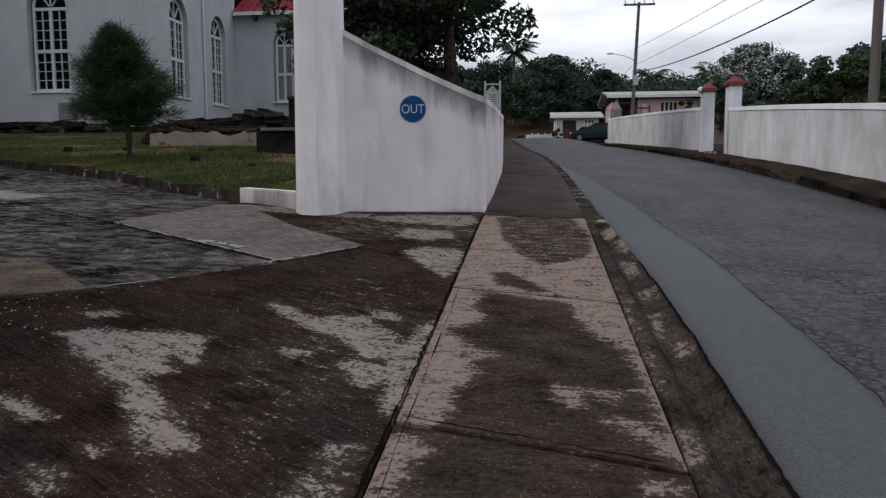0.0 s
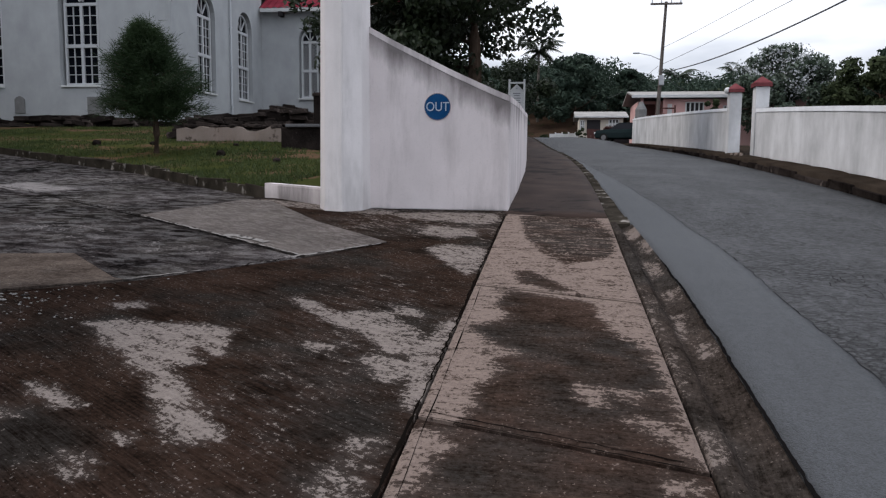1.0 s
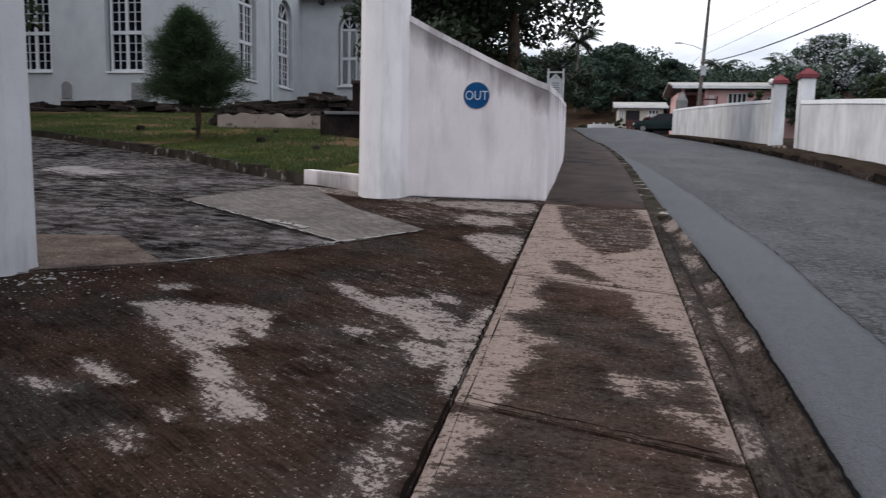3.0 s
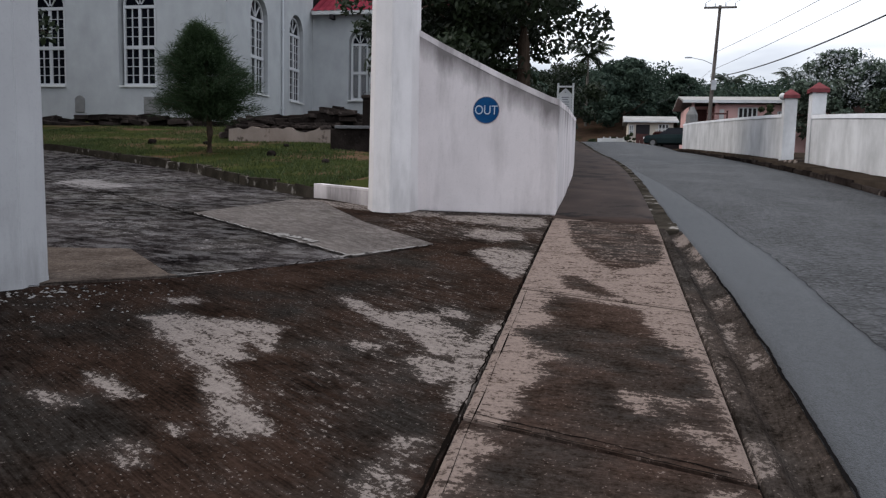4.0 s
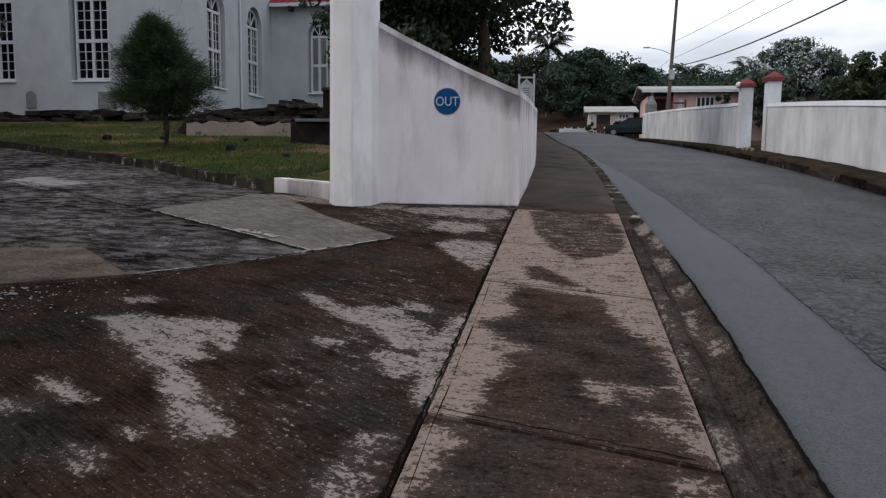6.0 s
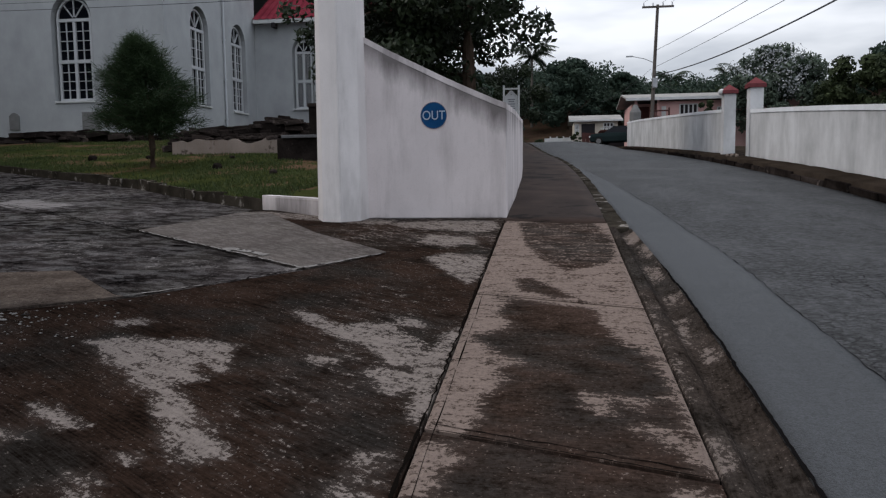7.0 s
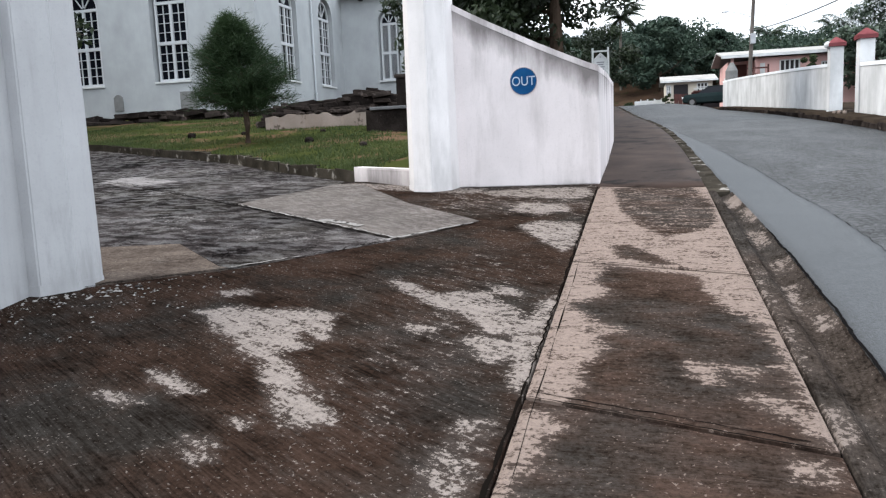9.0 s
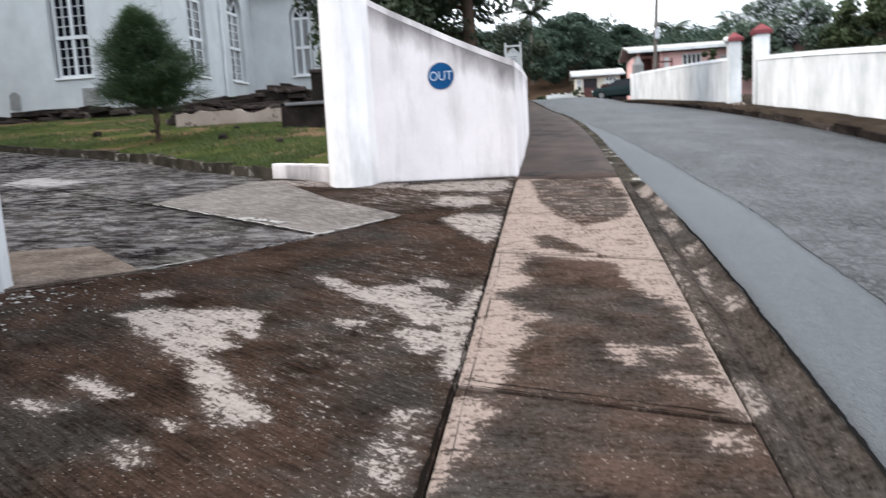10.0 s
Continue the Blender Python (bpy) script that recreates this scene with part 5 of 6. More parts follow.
CH_TOP = 14.0
W1, SILL, SPRING, RISE = 0.83, 5.03, 8.62, 0.92
fy = 32.0
church = thing("church", "white painted masonry church with tall round-headed windows and red roof", "church")
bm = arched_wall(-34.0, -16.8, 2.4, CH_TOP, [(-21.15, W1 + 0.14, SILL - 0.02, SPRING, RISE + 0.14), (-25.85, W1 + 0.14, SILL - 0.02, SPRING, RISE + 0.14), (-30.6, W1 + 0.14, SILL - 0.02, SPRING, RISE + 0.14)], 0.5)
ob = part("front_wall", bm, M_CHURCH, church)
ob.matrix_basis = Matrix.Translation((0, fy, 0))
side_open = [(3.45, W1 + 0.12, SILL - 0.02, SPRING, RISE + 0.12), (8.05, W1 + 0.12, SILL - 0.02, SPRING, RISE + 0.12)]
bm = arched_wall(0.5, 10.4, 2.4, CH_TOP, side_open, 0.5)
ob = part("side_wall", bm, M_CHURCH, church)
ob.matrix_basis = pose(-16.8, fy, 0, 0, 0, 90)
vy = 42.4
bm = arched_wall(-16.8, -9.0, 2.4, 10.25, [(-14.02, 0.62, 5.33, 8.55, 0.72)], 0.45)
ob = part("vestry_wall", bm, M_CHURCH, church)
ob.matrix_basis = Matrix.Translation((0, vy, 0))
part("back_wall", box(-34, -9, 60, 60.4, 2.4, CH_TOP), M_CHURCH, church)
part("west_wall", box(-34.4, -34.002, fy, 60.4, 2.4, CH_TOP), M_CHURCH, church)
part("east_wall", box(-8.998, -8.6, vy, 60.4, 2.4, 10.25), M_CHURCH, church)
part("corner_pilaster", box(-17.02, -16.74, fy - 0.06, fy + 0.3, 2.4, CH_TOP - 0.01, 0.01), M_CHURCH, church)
# red roofs
bm = bmesh.new()
for ring in ([(-34.6, fy - 0.4, CH_TOP), (-16.4, fy - 0.4, CH_TOP), (-16.4, 46, CH_TOP + 6), (-34.6, 46, CH_TOP + 6)],
             [(-34.6, 60.6, CH_TOP), (-16.4, 60.6, CH_TOP), (-16.4, 46, CH_TOP + 6), (-34.6, 46, CH_TOP + 6)]):
    bm.faces.new([bm.verts.new(p) for p in ring])
part("roof", bm, M_REDROOF, church, "red sheet roof")
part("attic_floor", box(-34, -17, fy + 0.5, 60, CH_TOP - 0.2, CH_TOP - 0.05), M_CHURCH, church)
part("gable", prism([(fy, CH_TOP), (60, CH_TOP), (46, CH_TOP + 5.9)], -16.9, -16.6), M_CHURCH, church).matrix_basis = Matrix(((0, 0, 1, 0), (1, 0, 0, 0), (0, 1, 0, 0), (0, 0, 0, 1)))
vr = part("vestry_roof", bmesh.new(), M_REDROOF, church, "red corrugated lean-to roof")
vs, fs = [], []
cols = 70
for i in range(cols + 1):
    x = -16.75 + 8.4 * i / cols
    dz = 0.03 * math.sin(i * 1.9)
    vs += [(x, vy - 0.45, 10.28 + dz), (x, vy + 9, 16.2 + dz)]
fs = [(2 * i, 2 * i + 2, 2 * i + 3, 2 * i + 1) for i in range(cols)]
vr.data = mesh_of("vestry_roof", vs, fs, M_REDROOF)
part("eave_board", box(-16.7, -8.4, vy - 0.48, vy - 0.40, 10.05, 10.25), M_TRIMW, church, "white eave board")
part("gutter_bracket", box(-15.6, -15.4, vy - 0.6, vy - 0.1, 9.8, 10.05, 0.02), M_DARK, church)
church_window(Matrix.Translation((-21.15, fy + 0.26, 0)), W1, SILL, SPRING, RISE)
church_window(Matrix.Translation((-25.85, fy + 0.26, 0)), W1, SILL, SPRING, RISE)
church_window(Matrix.Translation((-30.6, fy + 0.26, 0)), W1, SILL, SPRING, RISE)
for yy in (3.45, 8.05):
    church_window(pose(-16.8 - 0.24, fy + yy, 0, 0, 0, 90), W1, SILL, SPRING, RISE)
church_window(Matrix.Translation((-14.02, vy + 0.2, 0)), 0.5, 5.35, 8.5, 0.62, lattice=True)
# downpipe on the side wall and in the corner
pipe = thing("drainpipe", "slim grey downpipe fixed to the white church wall", "drainpipe")
part("pipe", rod([(-16.72, fy + 6.05, 3.3), (-16.72, fy + 6.05, 13.5)], 0.05), M_PIPE, pipe)
for z in (4.5, 6.5, 8.5, 10.5):
    part("bracket", box(-16.8, -16.66, fy + 5.98, fy + 6.12, z, z + 0.05), M_PIPE, pipe)
# plaques on the front wall
plq = thing("wall_plaque", "grey square stone panel set in the white wall", "plaque")
part("panel", box(-20.85, -20.0, fy - 0.05, fy - 0.002, 3.55, 4.52, 0.008), M_NICHE, plq)
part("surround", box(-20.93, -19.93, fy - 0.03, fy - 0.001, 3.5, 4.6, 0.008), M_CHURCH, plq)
plq2 = thing("wall_plaque", "small arched grey memorial plaque on the white wall", "plaque")
bm = bmesh.new()
prism([(-24.42, 3.8), (-23.93, 3.8), (-23.93, 4.42), (-24.05, 4.53), (-24.175, 4.57), (-24.3, 4.53), (-24.42, 4.42)], 0, 0.05, bm=bm)
for q in bm.verts:
    q.co = Vector((q.co.x, fy - 0.052 + q.co.z, q.co.y))
part("panel", bm, M_NICHE, plq2)


# ---- ruins and tombs on the lawn ----
def rubble(x0, x1, y0, y1, z_of, h_of, seed, name, label, stone=0.35, squash=0.55):
    """A heap or wall of separate rough stones."""
    ob = thing(name, label, "ruin")
    rr = random.Random(seed)
    shapes = []
    for s in range(5):
        bm = bmesh.new()
        bmesh.ops.create_cube(bm, size=0.8)
        bmesh.ops.bevel(bm, geom=bm.edges[:], offset=0.09, segments=1, affect="EDGES")
        bmesh.ops.scale(bm, vec=(1.25, 0.9, squash * 1.25), verts=bm.verts)
        for q in bm.verts:
            q.co *= rr.uniform(0.86, 1.12)
            q.co.z = max(-0.3, min(0.3, q.co.z))
        me = bpy.data.meshes.new("stone")
        bm.to_mesh(me)
        bm.free()
        me.materials.append(M_STONE)
        shapes.append(me)
    x = x0
    while x < x1:
        z = 0.0
        h = h_of(x)
        while z < h:
            s = stone * rr.uniform(0.7, 1.35)
            yy = rr.uniform(y0, y1)
            p = part("stone", rr.choice(shapes), None, ob)
            p.matrix_basis = pose(x + rr.uniform(-0.1, 0.1), yy, z_of(x, yy) + z + 0.05, rr.uniform(-7, 7), rr.uniform(-9, 9), rr.uniform(-18, 18)) @ Matrix.Diagonal((s * rr.uniform(0.9, 2.3), s, s * rr.uniform(0.5, 0.95), 1))
            z += s * 0.3
        x += stone * rr.uniform(0.45, 0.75)
    return ob


rubble(-25.5, -15.2, 28.2, 29.0, lawn_z, lambda x: lerp_rows([(-25.5, 0.12), (-22, 0.14), (-21.4, 0.3), (-18.5, 0.3), (-16.2, 0.14), (-15.2, 0.05)], x), 2, "stone_wall", "low ruined wall of dark rubble stones on the lawn", 0.42)
rubble(-11.2, -6.5, 21.6, 22.4, lawn_z, lambda x: lerp_rows([(-11.2, 0.5), (-9.8, 0.65), (-8.9, 0.65), (-8.3, 0.85), (-7.6, 0.9), (-7.2, 0.65), (-6.5, 0.5)], x), 5, "ruined_wall", "ruined wall of dark broken masonry behind a plastered plinth", 0.34)
mz = lawn_z(-9, 22.0)
ruin_body = thing("masonry_ruin", "dark broken masonry wall with a stepped crest", "ruin")
bm = bmesh.new()
prism([(-11.3, mz - 0.3), (-6.3, mz - 0.3), (-6.3, mz + 0.35), (-7.05, mz + 0.42), (-7.1, mz + 0.7), (-7.75, mz + 0.95), (-8.1, mz + 0.88), (-8.9, mz + 0.62), (-9.0, mz + 0.68), (-10.2, mz + 0.66), (-11.3, mz + 0.5)], 0, 0.5, bm=bm)
for q in bm.verts:
    q.co = Vector((q.co.x, 21.75 + q.co.z, q.co.y))
part("masonry", bm, M_STONE, ruin_body)
tan = thing("plastered_plinth", "long tan plastered plinth with a broken dark upper edge", "ruin")
bm = bmesh.new()
rr = random.Random(3)
kx = 26
lo_f, hi_f, lo_b, hi_b = [], [], [], []
for i in range(kx + 1):
    x = -10.9 + 3.65 * i / kx
    z = lawn_z(x, 20.9)
    top = z + 0.40 + rr.uniform(-0.06, 0.03) - (0.10 if 0.55 < i / kx < 0.72 else 0)
    lo_f.append(bm.verts.new((x, 20.9, z - 0.2)))
    hi_f.append(bm.verts.new((x, 20.9 + rr.uniform(0, 0.03), top)))
    hi_b.append(bm.verts.new((x, 21.35, top + 0.02)))
    lo_b.append(bm.verts.new((x, 21.35, z - 0.2)))
for i in range(kx):
    for a, b in ((lo_f, hi_f), (hi_f, hi_b), (hi_b, lo_b)):
        bm.faces.new((a[i], a[i + 1], b[i + 1], b[i]))
bm.faces.new((lo_f[0], hi_f[0], hi_b[0], lo_b[0]))
bm.faces.new((lo_f[-1], lo_b[-1], hi_b[-1], hi_f[-1]))
part("plinth", bm, M_TAN, tan)
for i in range(22):
    x = -10.8 + 3.0 * rr.random()
    st = bmesh.new()
    bmesh.ops.create_icosphere(st, subdivisions=1, radius=rr.uniform(0.06, 0.15))
    for q in st.verts:
        q.co = Vector((q.co.x * 1.6, q.co.y, q.co.z * 0.6)) * rr.uniform(0.8, 1.2)
        q.co += Vector((x, 0, 0))
    o = part("broken_stone", st, M_STONE, tan)
    o.matrix_basis = Matrix.Translation((0, 21.0 + rr.uniform(0, 0.25), lawn_z(x, 21) + 0.42))
tomb = thing("chest_tomb", "dark stone chest tomb with a grey slab lid", "tomb")
zt = lawn_z(-6.7, 19.6)
part("chest", box(-7.13, -5.4, 19.2, 20.2, zt - 0.15, zt + 0.52, 0.03), M_STONE, tomb)
part("lid", box(-6.98, -5.3, 19.12, 20.28, zt + 0.521, zt + 0.60, 0.015), M_SLATE, tomb, "grey slab lid")
post = thing("stone_post", "dark upright gravestone beside the tomb", "gravestone")
part("upright", prism([(-6.80, 20.9), (-6.50, 20.9), (-6.50, 21.1), (-6.80, 21.1)], zt - 0.1, zt + 1.45), M_STONE, post)
part("head", box(-6.84, -6.46, 20.86, 21.14, zt + 1.451, zt + 1.56, 0.03), M_STONE, post)
for i, (x, y, s) in enumerate([(-7.6, 16.6, 0.11), (-5.9, 15.6, 0.09), (-12.3, 19.2, 0.12), (-10.9, 19.6, 0.08), (-8.4, 19.3, 0.07)]):
    bm = bmesh.new()
    bmesh.ops.create_icosphere(bm, subdivisions=2, radius=s)
    rr = random.Random(i)
    for q in bm.verts:
        q.co *= rr.uniform(0.8, 1.2)
        q.co.z *= 0.8
    solo("stone", bm, M_STONE, "small loose stone lying in the grass", "stone", "loose stones", at=(x, y, lawn_z(x, y) + s * 0.4))


# ---- trees ----
def branching(bm, base, top, r0, r1, limbs, seed, spread, up=0.6):
    """A tapered trunk with limbs; returns the limbs' ends."""
    rr = random.Random(seed)
    b, t = Vector(base), Vector(top)
    pts = [b.lerp(t, i / 6) + Vector((rr.uniform(-1, 1), rr.uniform(-1, 1), 0)) * r0 * 0.4 * (0 if i in (0, 6) else 1) for i in range(7)]
    rod(pts, r0, 9, bm=bm, taper=r1)
    ends = []
    for i in range(limbs):
        s = pts[0].lerp(pts[-1], rr.uniform(0.35, 0.97))
        a = rr.uniform(0, 6.28)
        ln = spread * rr.uniform(0.6, 1.1)
        e = s + Vector((math.cos(a) * ln, math.sin(a) * ln, ln * up * rr.uniform(0.5, 1.3)))
        m = s.lerp(e, 0.5) + Vector((0, 0, -0.06 * ln))
        rod([s, m, e], r1 * 0.8, 6, bm=bm, taper=r1 * 0.2)
        ends.append(e)
    return ends


# the feathery young casuarina on the lawn
cx, cy = -9.40, 17.04
cz = lawn_z(cx, cy)
cas = thing("casuarina_tree", "young dark green feathery casuarina tree on the lawn", "tree", at=(cx, cy, cz))
bm = bmesh.new()
rr = random.Random(12)


def lean_of(z):
    return -0.24 * (max(0.0, z) / 3.0) ** 2


rod([(0, 0, -0.1), (0.02, 0, 0.45), (-0.03, 0.02, 1.1), (lean_of(2.1) + 0.03, 0, 2.1), (lean_of(2.75), 0, 2.75)], 0.095, 10, bm=bm, taper=0.016)
sprigs = []
for i in range(250):
    t = rr.random() ** 0.85
    z = 0.62 + 2.2 * t
    wmax = lerp_rows([(0.6, 0.85), (0.9, 1.12), (1.2, 1.24), (1.6, 1.20), (1.95, 1.02), (2.3, 0.72), (2.55, 0.46), (2.85, 0.18)], z)
    a = rr.uniform(0, 6.28)
    q = wmax * rr.uniform(0.35, 1.02)
    e = Vector((math.cos(a) * q + lean_of(z), math.sin(a) * q, z + rr.uniform(-0.14, 0.22)))
    s0 = max(0.92, z - 0.42 * q)
    s = Vector((lean_of(s0), 0, s0))
    mid_ = s.lerp(e, 0.55) + Vector((0, 0, 0.10 * q))
    rod([s, mid_, e], 0.014, 4, bm=bm, taper=0.004)
    sprigs.append((s, mid_, e))
part("trunk", bm, M_TRUNK, cas)
rngn = np.random.default_rng(8)
nv, nf = [], []
for s, mid_, e in sprigs:
    d = e - s
    flat = Vector((d.x, d.y, 0)).normalized()
    for k in range(230):
        t = 0.15 + 0.87 * rngn.random() ** 0.8
        p = (s.lerp(mid_, t / 0.55) if t < 0.55 else mid_.lerp(e, (t - 0.55) / 0.45)) + Vector(rngn.normal(size=3) * 0.085)
        if p.z < 0.66 + 0.25 * rngn.random() - 0.10 * math.hypot(p.x, p.y):
            continue
        out = flat * 0.75 + Vector(rngn.normal(size=3) * 0.45) + Vector((0, 0, 0.30))
        out.normalize()
        ln = 0.10 + 0.18 * rngn.random()
        side = out.cross(Vector(rngn.normal(size=3))).normalized() * 0.0065
        n = len(nv)
        nv += [p - side, p + side, p + out * ln]
        nf.append((n, n + 1, n + 2))
part("crown", mesh_of("needles", nv, nf, M_NEEDLE), None, cas)


def broad_tree(name, x, y, z, height, spread, seed, label, material, clumps=46, count=16000, leaf=0.16, trunk_h=0.4, crown_lo=0.3, group=""):
    """A broad-leaved tree: trunk, limbs and a ragged crown of leaf clumps."""
    rr = random.Random(seed)
    ob = thing(name, label, "tree", group, at=(x, y, z))
    bm = bmesh.new()
    branching(bm, (0, 0, -0.3), (rr.uniform(-0.3, 0.3), 0, height * 0.72), height * 0.028, height * 0.012, 12, seed, spread * 0.6)
    part("trunk", bm, M_TRUNK, ob)
    cs, rs = [], []
    for i in range(clumps):
        a = rr.uniform(0, 6.28)
        t = rr.random()
        zz = height * (crown_lo + (1 - crown_lo) * t)
        w = spread * math.sqrt(max(0.05, 1 - (2 * t - 0.75) ** 2 / 1.6)) * math.sqrt(rr.random())
        cs.append((math.cos(a) * w, math.sin(a) * w, zz - 0.1 * height * (w / spread) ** 2))
        q = spread * rr.uniform(0.16, 0.34)
        rs.append((q, q, q * rr.uniform(0.55, 0.85)))
    part("crown", leaves(cs, rs, count, leaf, seed, material, "crown"), None, ob)
    return ob


# the big dark tree behind the wing wall
big = broad_tree("broadleaf_tree", -5.6, 30.0, lawn_z(-5.6, 30), 10.5, 3.4, 31, "large dark broad-leaved tree behind the white wall", M_LEAF, 120, 32000, 0.125, crown_lo=0.12)
broad_tree("broadleaf_tree", -3.3, 29.0, lawn_z(-3.3, 29), 11.2, 3.3, 37, "dark broad-leaved tree overhanging the boundary wall", M_LEAF, 84, 14500, 0.135, crown_lo=0.42)


def spray(tree, tips, start, count, leaf, seed):
    """A long drooping branch of a tree with leaves towards its end; tips and start in world metres."""
    inv = tree.matrix_basis.inverted()
    bm_ = bmesh.new()
    pts_ = []
    for tip in tips:
        a_, b_ = inv @ Vector(start), inv @ Vector(tip)
        rod([a_, a_.lerp(b_, 0.55) + Vector((0, 0, 0.35)), b_], 0.05, 6, bm=bm_, taper=0.008)
        pts_ += [tuple(b_), tuple(b_.lerp(a_, 0.06) + Vector((0, 0, 0.03)))]
    br = part("branch", bm_, M_TRUNK, tree)
    part("leaf_spray", leaves(pts_, [0.30 + 0.06 * (i % 3) for i in range(len(pts_))], count, leaf, seed, M_LEAF, "leaf_spray"), None, br)


spray(big, [(-7.95, 24.0, 5.95), (-7.6, 24.4, 6.25), (-8.5, 24.2, 6.75), (-7.5, 24.1, 5.55)], (-5.6, 29.0, 8.0), 420, 0.10, 71)

# trees out of view, added to shade the church front and darken its panes
for i, (tx, ty, th, ts) in enumerate([(-20.6, 11.8, 9.0, 4.0), (-28, 14, 13, 5.5), (-30.5, 24, 14, 5.5), (-37, 20, 15, 6), (-24, 4, 14, 6), (-36, 8, 15, 6.5), (-25, -6, 14, 6)]):
    tz = land(tx, ty) if ty > 0 else 0.098 * ty
    yard = broad_tree("shade_tree", tx, ty, tz, th, ts, 120 + i, "tall dark broad-leaved tree mostly out of view, added to shade the church", M_LEAF, 60, 13000, 0.34, crown_lo=0.15, group="churchyard trees")
    # only this tree's branch tip comes into view
    if i == 0:
        spray(yard, [(-12.9, 16.0, 4.5), (-13.2, 15.9, 4.75)], (-20.4, 12.0, 6.5), 130, 0.09, 72)
# unseen row behind the viewpoint, added to block light from there
for i in range(4):
    tx, ty = -33 + 8.5 * i, -16 - 3 * (i % 2)
    broad_tree("rear_shade_tree", tx, ty, 0.098 * ty, 13.5 + (i % 3), 5.4, 140 + i, "tall dark unseen tree added behind the viewpoint to block light", M_LEAF, 40, 7000, 0.34, crown_lo=0.15, group="roadside trees")


broad_tree("leafy_bush", -3.2, 34.0, lawn_z(-3.2, 34), 2.2, 1.6, 34, "dense dark bush behind the boundary wall", M_LEAF, 40, 14000, 0.10, crown_lo=0.05)
broad_tree("open_crowned_tree", -2.9, 48.0, prof(48), 5.2, 2.4, 35, "slender open-crowned tree beyond the wall", M_LEAF, 34, 9000, 0.10, crown_lo=0.45)
broad_tree("leafy_bush", -5.5, 44.0, lawn_z(-5.5, 44), 3.4, 2.4, 36, "dense dark bush behind the boundary wall", M_WOOD, 40, 12000, 0.12, crown_lo=0.05)


def palm(x, y, z, height, seed, size, lean=0.0):
    rr = random.Random(seed)
    ob = thing("palm_tree", "tall coconut palm with drooping fronds on the hillside", "palm tree", "hillside palms", at=(x, y, z))
    top = Vector((lean, 0, height))
    part("trunk", rod([(0, 0, -0.5), (lean * 0.2, 0, height * 0.5), top], size * 0.07, 8, taper=size * 0.05), M_PALMTRUNK, ob)
    for i in range(30):
        a = 2 * math.pi * i / 30 + rr.uniform(-0.15, 0.15)
        rise = rr.uniform(-0.5, 1.6)
        ln = size * rr.uniform(0.85, 1.1)
        vs, fs = [], []
        d = Vector((math.cos(a), math.sin(a), 0))
        side = Vector((-d.y, d.x, 0))
        k = 26
        for j in range(k + 1):
            t = j / k
            p = top + d * ln * t * (1 - 0.25 * t * (1 - rise)) + Vector((0, 0, ln * (rise * t - (0.5 + 0.35 * rise) * t * t)))
            w = ln * 0.26 * math.sin(math.pi * min(1, 0.15 + 0.85 * t)) ** 0.6
            for s in (-1, 1):
                n = len(vs)
                b = d * ln * 0.05
                vs += [p - b * 0.5, p + b * 0.5, p + side * s * w * 0.8 + Vector((0, 0, -w * rr.uniform(0.5, 1.0))) + b * 3.0]
                fs.append((n, n + 1, n + 2))
        part("frond", mesh_of("frond", vs, fs, M_PALM), None, ob)
    return ob


def at_ray(y, x_over_y, rise):
    """A place y metres off in a bearing, at a height that rises so much per metre over the eye."""
    return y * x_over_y, y, 1.55 + rise * y


# hill wood: many clumps of foliage on a slope behind the houses
rr = random.Random(77)
hill_v, hill_f = [], []


def ridge(b):
    """Skyline of the wood: rise per metre for a bearing x/y."""
    return lerp_rows([(-0.30, 0.10), (-0.10, 0.125), (-0.055, 0.122), (-0.03, 0.130), (0.005, 0.140), (0.035, 0.143), (0.052, 0.128), (0.075, 0.118), (0.10, 0.119), (0.13, 0.118), (0.17, 0.116), (0.22, 0.118), (0.30, 0.110), (0.38, 0.11), (0.45, 0.135), (0.6, 0.13)], b)


hx = [-0.75 + 1.5 * i / 60 for i in range(61)]
hyy = [84, 90, 100, 112, 126, 150, 200]
for yv in hyy:
    for b in hx:
        t = smooth((yv - 84) / 45)
        z = prof(84) + (1.55 + 126 * (ridge(b) - 0.035) - prof(84)) * t
        hill_v.append((b * yv, yv, z - (0.8 if yv == 84 else 0)))
n = len(hx)
hill_f = [(j * n + i, j * n + i + 1, (j + 1) * n + i + 1, (j + 1) * n + i) for j in range(len(hyy) - 1) for i in range(n - 1)]
hill = new("hillside", mesh_of("hillside", hill_v, hill_f, M_BANK, flat=False))
tagged(hill, "wooded hillside with bare reddish earth at its foot", "hillside", kind="structure")


def hill_z(b, y):
    t = smooth((y - 84) / 45)
    return prof(84) + (1.55 + 126 * (ridge(b) - 0.035) - prof(84)) * t


